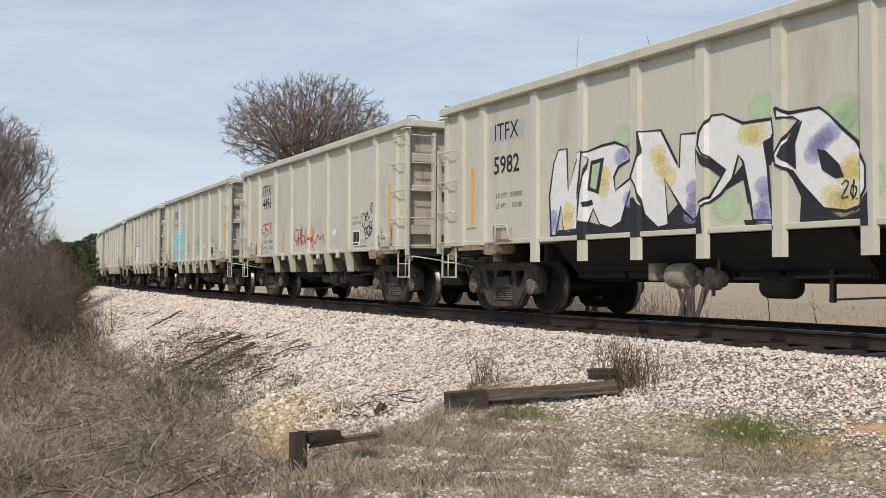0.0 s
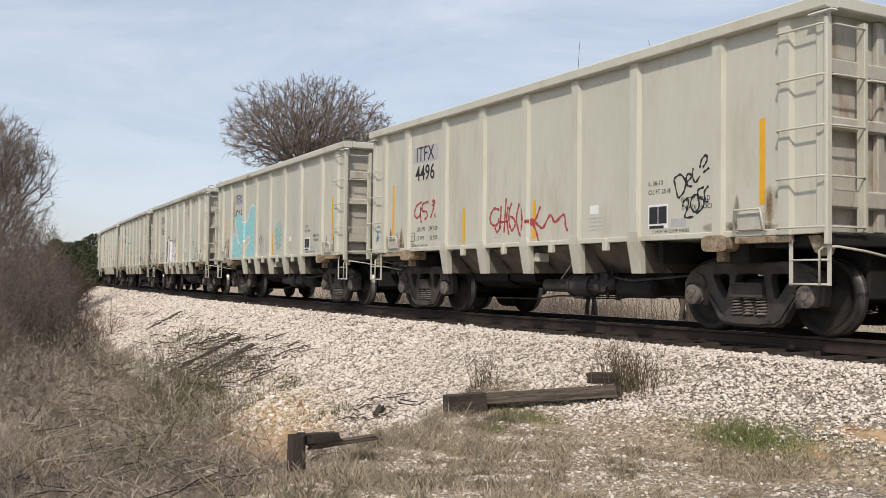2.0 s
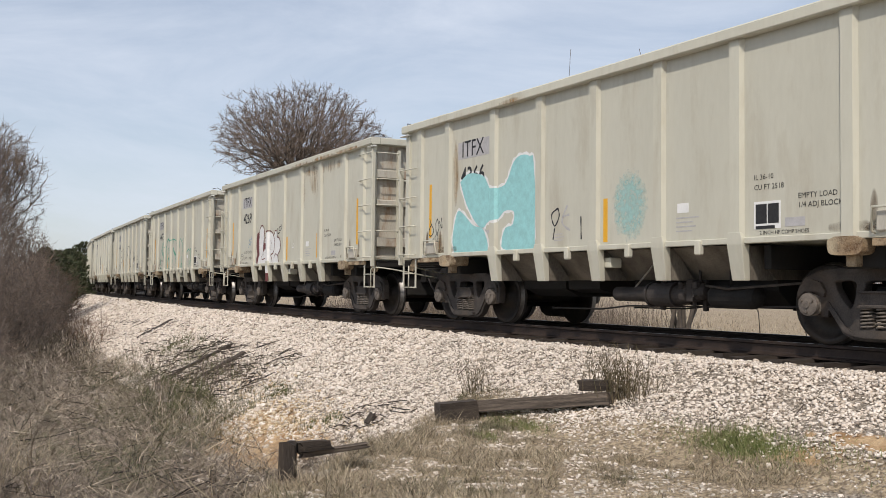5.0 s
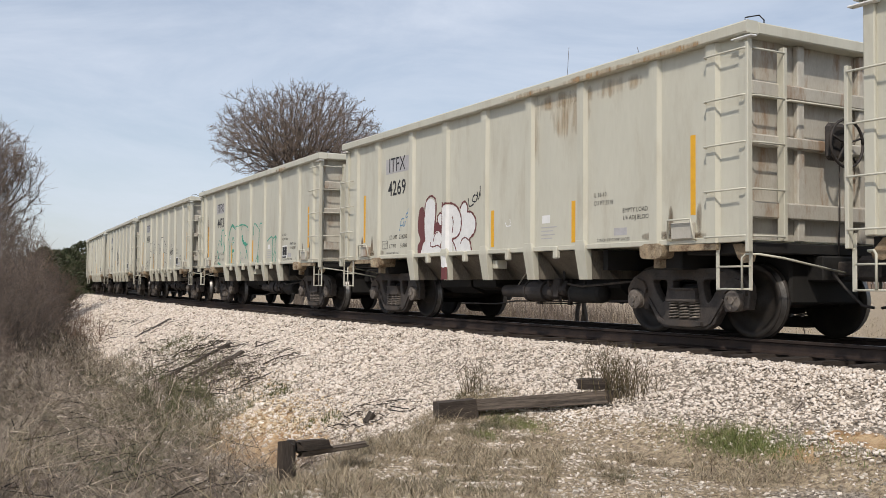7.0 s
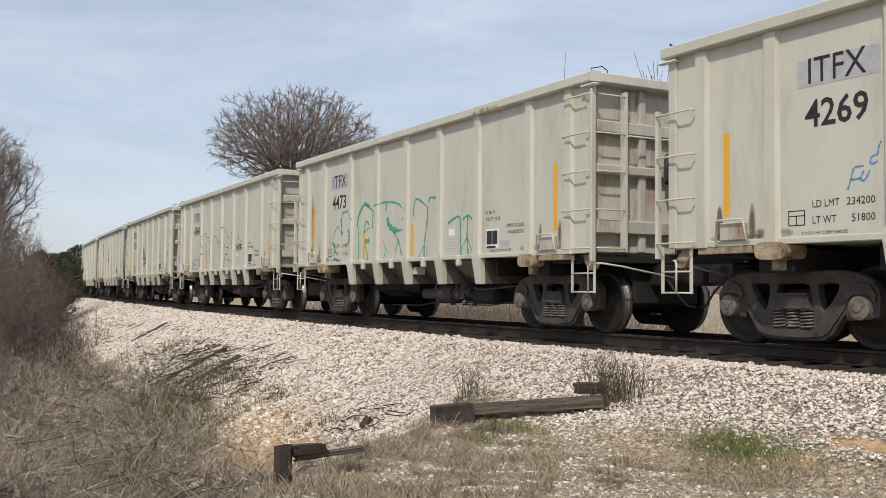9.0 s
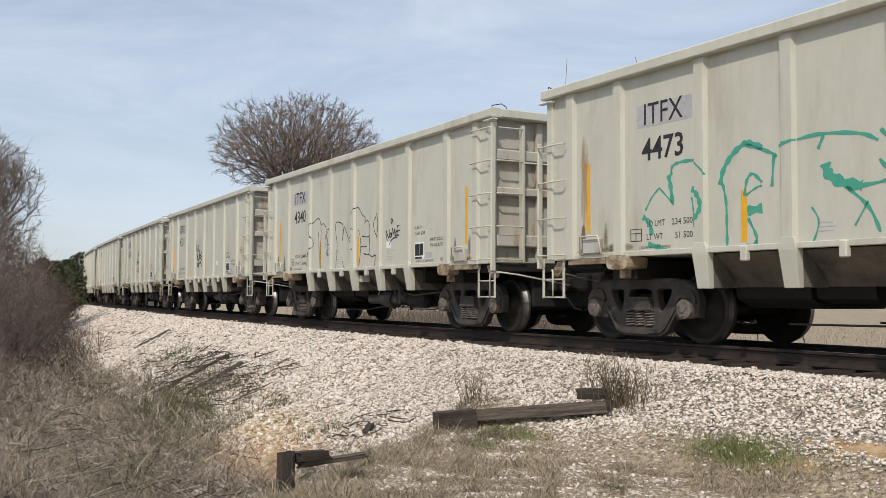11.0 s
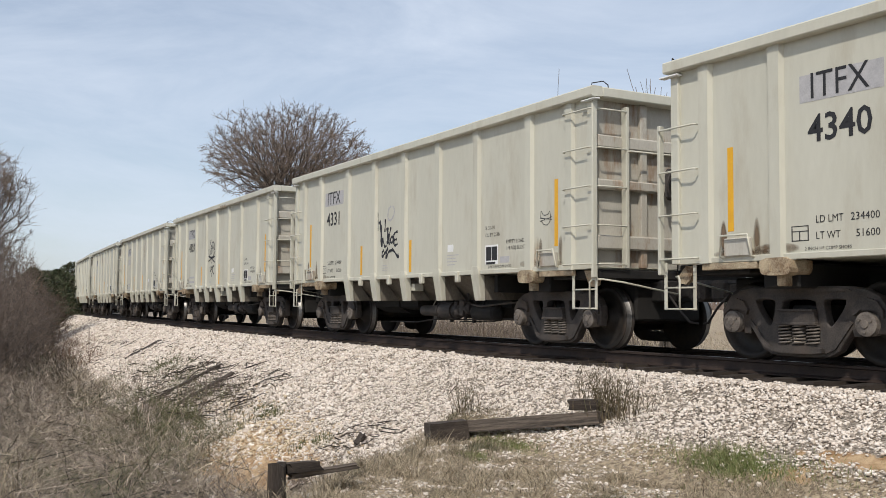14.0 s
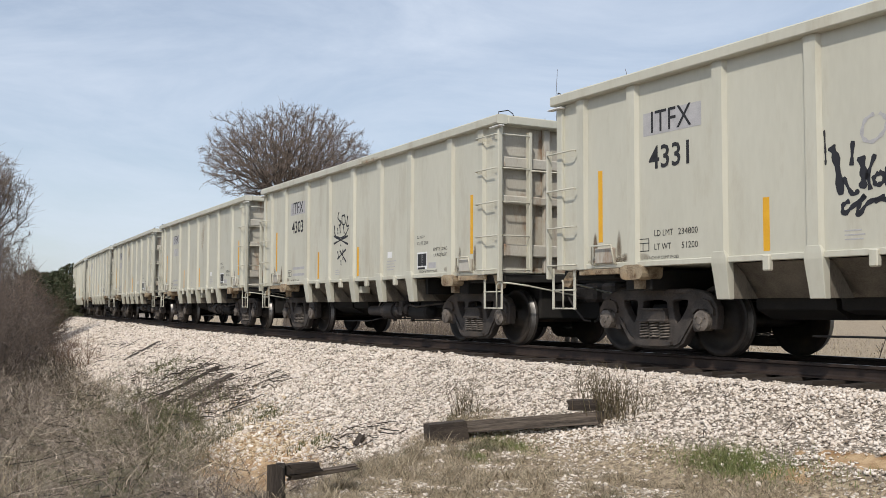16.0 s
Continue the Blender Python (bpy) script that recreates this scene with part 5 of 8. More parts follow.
def make_grass():
    n = 380000
    s, d = scatter(n, -16.5, -6.0, 2.9, 9.8)
    keep = RNG.uniform(0, 1, n) < cover(s, d)
    s, d = s[keep], d[keep]
    tone = lumps(s, d, 0.42, 5.0) + 0.5 * lumps(s, d, 0.15, 2.0) + RNG.normal(0, 0.45, len(s)) + 1.2 * blob(s, d, -11.03, 3.64, 1.1, 0.35)
    for m, label, pick in ((STRAW, "matted tan winter grass on the road verge", tone > -0.45), (DULL, "matted grey-brown dead grass on the road verge", (tone <= -0.45) & (tone > -1.05)), (OLIVE, "short olive grass on the road verge", tone <= -1.05)):
        a, b = s[pick], d[pick]
        n = len(a)
        near = 1 + 0.9 * np.exp(-((a - edge_of_fill(b)) / 0.5) ** 2)
        tagged(ribbons("dry_grass", on_ground(a, b), RNG.uniform(0, 6.28, n), RNG.uniform(0.8, 2.2, n), RNG.lognormal(-2.85, 0.45, n) * near * (0.6 + 0.8 * cover(a, b)), RNG.uniform(0.004, 0.008, n), m, 2, 0.45, 0.6), label, "grass", kind="stuff")
    s = np.concatenate([RNG.normal(-10.73, 0.26, 3000), RNG.normal(-10.83, 0.6, 1500), RNG.normal(-7.80, 0.30, 1000), RNG.normal(-8.15, 0.13, 350)])
    d = np.concatenate([RNG.normal(3.34, 0.09, 3000), RNG.normal(3.34, 0.16, 1500), RNG.normal(3.77, 0.07, 1000), RNG.normal(4.42, 0.06, 350)])
    n = len(s)
    tagged(ribbons("green_grass", on_ground(s, d), RNG.uniform(0, 6.28, n), RNG.uniform(0.3, 1.5, n), RNG.uniform(0.03, 0.09, n), RNG.uniform(0.004, 0.007, n), FRESH, 2),
           "tuft of fresh green grass among gravel", "grass", kind="stuff")
    n = 28000
    s, d = scatter(n, -1.5, 12.5, 3.2, 5.8)
    keep = RNG.uniform(0, 1, n) < np.clip(0.04 + 0.9 * smooth((d - 3.9) / 1.3) * (lumps(s, d, 0.6, 2) > -0.2) + 0.9 * blob(s, d, 8.2, 3.8, 1.6, 0.4) + 0.9 * blob(s, d, 3.2, 4.2, 1.8, 0.45), 0, 1) * 0.8
    s, d = s[keep], d[keep]
    tagged(ribbons("slope_grass", on_ground(s, d), RNG.uniform(0, 6.28, len(s)), RNG.uniform(0.5, 1.9, len(s)), RNG.uniform(0.06, 0.22, len(s)), RNG.uniform(0.006, 0.012, len(s)), OLIVE, 2),
           "olive-green weeds on the ballast slope", "grass", kind="stuff")


make_grass()


def moss(n, s, d, along, across):
    """A low mat of green weeds between the stones."""
    a, b = RNG.normal(s, along, n), RNG.normal(d, across, n)
    keep = lumps(a, b, 0.22, 3.0) + 0.6 * lumps(a, b, 0.09, 1.0) > -0.15
    a, b = a[keep], b[keep]
    n = len(a)
    tagged(ribbons("mossy_weeds", on_ground(a, b), RNG.uniform(0, 6.28, n), RNG.uniform(0.3, 1.8, n), RNG.uniform(0.04, 0.15, n), RNG.uniform(0.008, 0.016, n), MOSS, 2), "low mossy green weeds among the ballast stones", "weeds", kind="stuff")


moss(2600, 8.2, 3.7, 0.9, 0.32)
moss(1100, 5.7, 4.0, 0.6, 0.25)
moss(1000, 2.3, 4.15, 0.7, 0.2)
moss(500, -1.2, 4.2, 0.35, 0.12)
moss(420, -3.9, 4.5, 0.3, 0.15)


def brush(name, n, s0, s1, d0, d1, h0, h1, width, material, label, keep=None, lean=0.9, clump=0.5, segments=4, low=0.1, lift=0.0):
    s, d = scatter(n, s0, s1, d0, d1)
    ok = s > edge_of_fill(d) + 0.5
    if keep is not None:
        ok &= keep(s, d)
    s, d = s[ok], d[ok]
    # gather the stems into clumps
    cs, cd = np.round(s / clump + 0.3 * np.sin(d * 3)) * clump, np.round(d / clump + 0.3 * np.sin(s * 2)) * clump
    s, d = s * 0.55 + cs * 0.45, d * 0.55 + cd * 0.45
    k = len(s)
    tall = h0 + (h1 - h0) * RNG.uniform(0, 1, k) ** 1.6 * (0.7 + 0.45 * lumps(s, d, 1.1, 4.0))
    base = on_ground(s, d)
    base[:, 2] += lift * RNG.uniform(0.2, 1, k) * np.clip(0.2 + 0.9 * lumps(s, d, 0.5, 2.0) + 0.35 * lumps(s, d, 0.22, 1.0), 0, 2)
    return tagged(ribbons(name, base, RNG.uniform(0, 6.28, k), RNG.uniform(low, lean, k), tall, RNG.uniform(0.6, 1.4, k) * width, material, segments, 0.45, 0.65), label, "brush", kind="stuff")


def clear(s, d):
    """Where the foot of the slope stays bare."""
    return d > 4.95 + 0.3 * lumps(s, d, 1.2) + 0.25 * lumps(s, d, 0.35) + 0.95 * np.exp(-((s + 3.2) / 1.7) ** 2)


def mounds(n, s0, s1, d0, d1, stems, reach, width, per=5):
    """Tangled mounds: stems that spring from a crowded foot, arch over and lie across one another."""
    s, d = scatter(n, s0, s1, d0, d1)
    ok = (s > edge_of_fill(d) + 0.5) & clear(s, d) & (RNG.uniform(0, 1, n) > 1.1 * blob(s, d, -1.4, 7.8, 1.3, 0.8))
    s, d = s[ok], d[ok]
    rim = np.clip(np.minimum((d - 4.9) / 1.2, (s - edge_of_fill(d)) / 1.2), 0.35, 1)
    size = rim * np.minimum(RNG.lognormal(0, 0.5, len(s)), 1.7)
    tone = lumps(s, d, 1.3, 2.0) + 0.6 * lumps(s, d, 0.5, 5.0) + RNG.normal(0, 0.38, len(s))
    kinds = ((DULL, "low tangle of grey-brown dead growth in the ditch", -9, -0.75), (TWIG, "dark tangled leafless brush in the ditch", -0.75, -0.30), (STEM, "grey tangled leafless brush filling the ditch", -0.30, 0.60),
             (STRAW, "pale dead grass and stems matted in the ditch", 0.60, 0.92), (OLIVE, "olive-green growth among the ditch brush", 0.92, 9))
    for m, label, lo, hi in kinds:
        pick = np.flatnonzero((tone >= lo) & (tone < hi))
        k = np.repeat(pick, stems)
        turn = RNG.uniform(0, 6.28, len(k))
        ring = RNG.uniform(0, 1, len(k)) ** 0.5
        wide = size[k] * reach * 0.62
        a, b = s[k] + np.cos(turn) * ring * wide, d[k] + np.sin(turn) * ring * wide
        base = on_ground(a, b)
        base[:, 2] += (RNG.uniform(0.3, 1.0, len(k)) ** 0.6) * size[k] * reach * 0.8 * np.sqrt(np.clip(1.02 - ring ** 2, 0, 1))
        ln = reach * (0.4 + 0.4 * size[k]) * RNG.lognormal(-0.75, 0.45, len(k))
        tagged(ribbons("ditch_brush", base, RNG.uniform(0, 6.28, len(k)), RNG.uniform(0.75, 2.1, len(k)), np.minimum(ln, reach * 1.1), RNG.lognormal(-0.1, 0.35, len(k)) * width, m, per, 0.04, 1.0, 1.5), label, "brush", kind="stuff")


mounds(760, -9.5, 4, 4.9, 13, 110, 0.76, 0.0068)
mounds(640, 4, 13, 4.9, 15, 72, 0.85, 0.0098)
mounds(420, 13, 28, 4.9, 17, 60, 1.1, 0.012)
brush("ditch_grass", 30000, -10, 6, 4.9, 12, 0.08, 0.35, 0.006, DULL, "flattened dead grass in the ditch", keep=clear, lean=2.4, low=1.2, lift=0.1)
brush("ditch_grass", 9000, -10, 6, 5.2, 11.5, 0.12, 0.4, 0.006, STRAW, "pale flattened grass in the ditch", keep=lambda s, d: clear(s, d) & (lumps(s, d, 1.4, 6.0) > 0.1), lean=2.2, low=0.9)
brush("ditch_grass", 30000, -9.5, 2, 6.6, 11.5, 0.15, 0.4, 0.007, OLIVE, "olive-green grass lying low in the ditch", keep=lambda s, d: RNG.uniform(0, 1, len(s)) < 1.1 * blob(s, d, -2.1, 7.7, 1.3, 1.2), lean=2.1, low=1.0, lift=0.55)
brush("ditch_grass", 5200, 0.0, 4.2, 4.8, 6.6, 0.25, 0.6, 0.008, MOSS, "olive grass tuft at the foot of the ballast", lean=1.2, low=0.2, lift=0.1)
brush("long_stems", 200, -1.5, 12, 5.6, 12.5, 0.5, 1.0, 0.006, STEM, "long pale stems arching over the ditch", keep=clear, lean=2.0, low=0.6, clump=0.9, segments=6, lift=0.4)
brush("russet_brush", 9000, 16, 52, 3.9, 8.5, 0.6, 1.9, 0.016, RED_STEM, "russet brush at the foot of the ballast", clump=0.8, keep=lambda s, d: d > 4.2 + 0.5 * lumps(s, d, 2.0), lean=1.6, low=0.2)
brush("dark_brush", 12000, 14, 50, 5.5, 20, 0.8, 2.4, 0.016, TWIG, "dark leafless brush beyond the ditch", clump=1.2, lean=1.8, low=0.2, segments=5, lift=0.6)


def fallen(n, s0, s1, d0, d1, material, name, label, longest=0.9):
    """Broken branches lying down the slope."""
    s, d = scatter(n, s0, s1, d0, d1)
    ln = RNG.uniform(0.17, 1.0, n) * longest
    a = on_ground(s, d)
    b = on_ground(s - ln * 0.6, d - ln * RNG.uniform(0.1, 0.5, n))
    r = RNG.uniform(0.004, 0.015, n) * longest ** 0.5
    a[:, 2] += r + RNG.uniform(0.0, 0.10, n) * longest + 0.01
    b[:, 2] += r + RNG.uniform(0.0, 0.10, n) * longest + 0.01
    mid = (a + b) / 2 + RNG.normal(0, 0.04, (n, 3))
    segs = np.concatenate([np.concatenate([a, mid, r[:, None], r[:, None] * 0.8], 1), np.concatenate([mid, b, r[:, None] * 0.8, r[:, None] * 0.4], 1)])
    v, f = prisms(segs, 4)
    tagged(arrays(name, v, f, material), label, "branches", kind="stuff")


# bare trees
def prisms(segs, sides=3):
    """Tapered sticks from rows of x0 y0 z0 x1 y1 z1 r0 r1."""
    q = np.asarray(segs, float)
    a, b, r0, r1 = q[:, 0:3], q[:, 3:6], q[:, 6], q[:, 7]
    d = b - a
    d = d / np.maximum(np.linalg.norm(d, axis=1), 1e-9)[:, None]
    up = np.where(np.abs(d[:, 2:3]) < 0.9, np.array([[0.0, 0, 1]]), np.array([[1.0, 0, 0]]))
    u = np.cross(d, up)
    u /= np.linalg.norm(u, axis=1)[:, None]
    w = np.cross(d, u)
    rows = []
    for p, r in ((a, r0), (b, r1)):
        for k in range(sides):
            t = 2 * np.pi * k / sides
            rows.append(p + (u * np.cos(t) + w * np.sin(t)) * r[:, None])
    v = np.stack(rows, 1).reshape(-1, 3)
    f = np.array([(k, (k + 1) % sides, sides + (k + 1) % sides, sides + k) for k in range(sides)])
    return v, (f[None] + (np.arange(len(q)) * 2 * sides)[:, None, None]).reshape(-1, 4)


def grow(rnd, out, p, d, length, r, level, top, rise=0.12, spread=0.65, kids=(4, 5, 6, 6, 5), least=0.006, shorter=0.62):
    """One limb, in bent pieces, and the limbs that leave it."""
    n = 3 if level < top else 2
    pts, dirs = [p], []
    for i in range(n):
        d = (d + Vector((rnd.gauss(0, 0.16 / (1 + 0.5 * level)), rnd.gauss(0, 0.16 / (1 + 0.5 * level)), rnd.gauss(0, 0.06) + rise))).normalized()
        q = pts[-1] + d * length / n
        ra, rb = r * (1 - 0.6 * i / n), r * (1 - 0.6 * (i + 1) / n)
        out[min(level, 2)].append((*pts[-1], *q, max(ra, least), max(rb, least * 0.8)))
        pts.append(q)
        dirs.append(d)
    if level >= top:
        return
    for k in range(kids[level]):
        f = rnd.uniform(0.35, 1.0) if level else rnd.uniform(0.55, 1.0)
        i = min(n - 1, int(f * n))
        base = pts[i].lerp(pts[i + 1], f * n - i)
        around = dirs[i].orthogonal().normalized()
        around.rotate(Matrix.Rotation(rnd.uniform(0, 6.283), 3, dirs[i]))
        ang = rnd.uniform(0.35, 1.0) * spread * 1.4
        child = dirs[i] * math.cos(ang) + around * math.sin(ang)
        grow(rnd, out, base, child, length * shorter * rnd.uniform(0.7, 1.25), r * 0.5 * rnd.uniform(0.7, 1.1), level + 1, top, rise, spread, kids, least, shorter)


def bare_tree(name, at, seed, trunk, r, top, size, label, group="", stems=1, material=None, dome=0, **how):
    """A leafless tree; size is its crown's width and its height."""
    rnd = random.Random(seed)
    out = [[], [], []]
    for i in range(stems):
        fan = 0.06 + 0.2 * (stems > 1)
        lean = Vector((rnd.gauss(0, fan), rnd.gauss(0, fan), 1)).normalized()
        grow(rnd, out, Vector((rnd.gauss(0, 0.12 * (stems > 1)), rnd.gauss(0, 0.12 * (stems > 1)), -0.15)), lean, trunk, r, 0, top, **how)
    every = np.array(out[0] + out[1] + out[2])
    wide = np.percentile(np.abs(every[:, 3:5]), 98.5)
    k = np.array([size[0] / 2 / wide, size[0] / 2 / wide, size[1] / np.percentile(every[:, 5], 99.7)])
    tree = new(name)
    tree.location = at

    def domed(v):
        """Draws the outermost twigs in to a dome."""
        v = v * k
        if not dome:
            return v
        c = np.array([0, 0, size[1] * dome])
        q = (v - c) / np.array([size[0] / 2, size[0] / 2, np.maximum(size[1] * (1 - dome), 0.1)])
        q = np.where(v[:, 2:3] > c[2], q, q * np.array([1, 1, 0.55]))
        r = np.linalg.norm(q, axis=1)
        bump = 1 + 0.07 * np.sin(7 * np.arctan2(v[:, 1], v[:, 0])) + 0.05 * np.sin(v[:, 2] * 2.1 + v[:, 0])
        m = np.where(r < 0.7, r, 0.7 + 0.3 * bump * np.tanh((r - 0.7) / 0.3))
        return c + (v - c) * (m / np.maximum(r, 1e-6))[:, None]

    v, f = prisms(out[0] + out[1], 7)
    arrays("trunk", domed(v), f, BARK, tree)
    v, f = prisms(out[2], 3)
    arrays("crown", domed(v), f, material or TWIG, tree, "crown of fine leafless twigs")
    return tagged(tree, label, "tree", group)


fallen(22, -5.2, -4.2, 3.9, 4.7, DARK_TWIG, "fallen_branches", "dark broken branches beside the clay patch", 0.7)
def sticks(n, s0, s1, d0, d1, material, longest, label):
    """Broken sticks lying every way on the brush."""
    s, d = scatter(n, s0, s1, d0, d1)
    ok = (s > edge_of_fill(d) + 0.6) & clear(s, d)
    a = on_ground(s[ok], d[ok])
    n = len(a)
    turn, ln = RNG.uniform(0, 6.28, n), RNG.uniform(0.3, 1.0, n) * longest
    a[:, 2] += RNG.uniform(0.12, 0.5, n)
    way = np.stack([np.cos(turn), np.sin(turn), RNG.uniform(-0.15, 0.45, n)], 1) * ln[:, None]
    m, b = a + way * 0.5 + RNG.normal(0, 0.05, (n, 3)), a + way
    r = RNG.uniform(0.004, 0.010, n)[:, None]
    v, f = prisms(np.concatenate([np.concatenate([a, m, r, r * 0.8], 1), np.concatenate([m, b, r * 0.8, r * 0.4], 1)]), 4)
    tagged(arrays("fallen_branches", v, f, material), label, "branches", kind="stuff")


sticks(260, -8, 9, 5.6, 12, STEM, 1.1, "pale dead sticks lying over the ditch brush")
sticks(420, -8, 12, 5.4, 12, DARK_TWIG, 1.0, "dark dead sticks tangled in the ditch brush")
fallen(300, 0.2, 7.0, 3.3, 5.0, DARK_TWIG, "fallen_branches", "dark broken branches lying down the ballast slope")
fallen(120, 7.0, 24.0, 2.9, 4.8, DARK_TWIG, "fallen_branches", "dark broken branches lying down the ballast slope")
def domed_tree(at, seed, trunk, wide, middle, tall, low, n, tips, least, label, wood=0.5, twig=0.045, name="bare_tree", material=None, group="", straight=0.6):
    """A leafless tree whose limbs share out a domed crown: every knot joins the nearest limb that leads to it."""
    rng = np.random.default_rng(seed)
    q = rng.normal(0, 1, (n, 3))
    q /= np.linalg.norm(q, axis=1)[:, None]
    q *= (rng.uniform(0.02, 1, n) ** (1 / 2.1))[:, None]
    a = np.arctan2(q[:, 1], q[:, 0])
    q *= (1 + 0.07 * np.sin(5 * a + 4 * q[:, 2]) + 0.06 * np.sin(9 * a - 7 * q[:, 2]))[:, None]
    p = q * np.array([wide / 2, wide / 2, 1]) + np.array([0, 0, middle])
    p[:, 2] = middle + q[:, 2] * np.where(q[:, 2] > 0, tall - middle, middle - low)
    stem = np.stack([0.12 * np.sin(np.linspace(0, 3, 7)), 0.1 * np.cos(np.linspace(0, 2, 7)), np.linspace(-0.3, trunk, 7)], 1)
    order = np.argsort(np.linalg.norm(p - np.array([0, 0, trunk]), axis=1))
    node = np.concatenate([stem, p[order]])
    up = np.zeros(len(node), int)
    way = np.zeros(len(node))
    up[1:7], way[:7] = np.arange(6), np.linspace(0, trunk, 7) * 0.2
    for k in range(7, len(node)):
        dist = np.linalg.norm(node[:k] - node[k], axis=1)
        cost = dist ** 1.1 + straight * way[:k]
        cost[:5] += 99
        up[k] = int(np.argmin(cost))
        way[k] = way[up[k]] + dist[up[k]]
    load = np.ones(len(node))
    for k in range(len(node) - 1, 0, -1):
        load[up[k]] += load[k]
    rad = least * load ** wood
    big, fine = [], []
    for k in range(1, len(node)):
        b, c = node[up[k]], node[k]
        m = (b + c) / 2 + rng.normal(0, 0.05, 3) * np.linalg.norm(c - b) + np.array([0, 0, -0.03]) * np.linalg.norm(c - b)
        into = big if load[k] > 12 else fine
        r0 = min(rad[up[k]], rad[k] * 1.35)
        into.append((*b, *m, r0, (r0 + rad[k]) / 2))
        into.append((*m, *c, (r0 + rad[k]) / 2, rad[k]))
    # short twigs along the outer limbs
    ends = np.flatnonzero(load < 7)
    ends = ends[ends > 7]
    k = np.repeat(ends, tips)
    way_out = node[k] - node[up[k]]
    way_out /= np.linalg.norm(way_out, axis=1)[:, None] + 1e-6
    turn = way_out + rng.normal(0, 0.75, (len(k), 3))
    turn /= np.linalg.norm(turn, axis=1)[:, None]
    ln = wide * twig * rng.lognormal(-0.15, 0.4, len(k))[:, None]
    b = node[k] - (node[k] - node[up[k]]) * rng.uniform(0, 0.8, (len(k), 1))
    m = b + turn * ln * 0.5
    e = m + (turn + rng.normal(0, 0.3, (len(k), 3))) * ln * 0.5
    one = np.full((len(k), 1), least)
    fine = np.concatenate([np.array(fine), np.concatenate([b, m, one * 0.95, one * 0.8], 1), np.concatenate([m, e, one * 0.8, one * 0.5], 1)])
    tree = new(name)
    tree.location = at
    v, f = prisms(big, 7)
    arrays("trunk", v, f, BARK, tree)
    v, f = prisms(fine, 3)
    arrays("crown", v, f, material or CROWN, tree, "crown of fine leafless twigs")
    return tagged(tree, label, "tree", group)


domed_tree(g(-8.9, 60.0), 11, 4.2, 10.9, 10.2, 13.7, 7.7, 3600, 9, 0.0084, "tall leafless tree with a domed crown behind the train", wood=0.45, twig=0.029, straight=0.66)
domed_tree(g(-20.6, 42.0), 21, 3.0, 6.0, 6.9, 9.6, 3.4, 3000, 8, 0.0066, "leafless tree at the brushy field edge", wood=0.45, twig=0.055, straight=0.66)
fallen(420, -6.0, 9.0, 1.6, 4.9, TWIG, "twig_litter", "dark twig litter among the ballast stones", 0.28)
fallen(110, -12.0, -6.0, 1.7, 3.4, TWIG, "twig_litter", "dark twig litter among the ballast stones", 0.16)
bare_tree("bare_tree", g(4.85, 20.2), 31, 1.6, 0.045, 4, (3.4, 6.1), "several-stemmed leafless tree close behind the track", stems=6, kids=(4, 4, 4, 3, 2), rise=0.16, spread=0.4, least=0.005)
bare_tree("bare_tree", g(2.85, 20.8), 36, 1.6, 0.05, 3, (2.2, 6.15), "thin leafless tree close behind the track", stems=3, kids=(3, 3, 2, 2), rise=0.16, spread=0.35, least=0.005)

SHRUBS = ((-15.6, 33.0, 3.6, 6.3), (-15.4, 34.5, 2.8, 5.9), (-17.4, 36.0, 4.0, 7.0), (-16.5, 38.0, 2.8, 5.3), (-16.8, 40.0, 2.2, 5.0), (-13.9, 33.0, 2.6, 4.1), (-13.6, 29.0, 3.6, 4.5),
          (-13.3, 30.5, 2.8, 3.8), (-15.4, 38.0, 2.2, 3.4), (-18.2, 46.0, 2.8, 3.0), (-12.5, 26.0, 3.6, 3.6), (-11.3, 25.0, 3.0, 2.8), (-10.9, 22.0, 2.8, 2.0), (-12.0, 28.0, 2.8, 2.9))
for k, (x, y, w, h) in enumerate(SHRUBS):
    domed_tree(g(x, y), 50 + k, h * 0.12, w * 0.88, h * 0.48, h * 0.95, 0.2, 620, 5, 0.0042 if y < 36 else 0.005, "leafless grey-brown shrub in the thicket",
               0.42, 0.12, "bare_shrub", (TWIG, TWIG, CROWN, TWIG, RED_STEM)[k % 5], "thicket beside the ditch", 0.45)


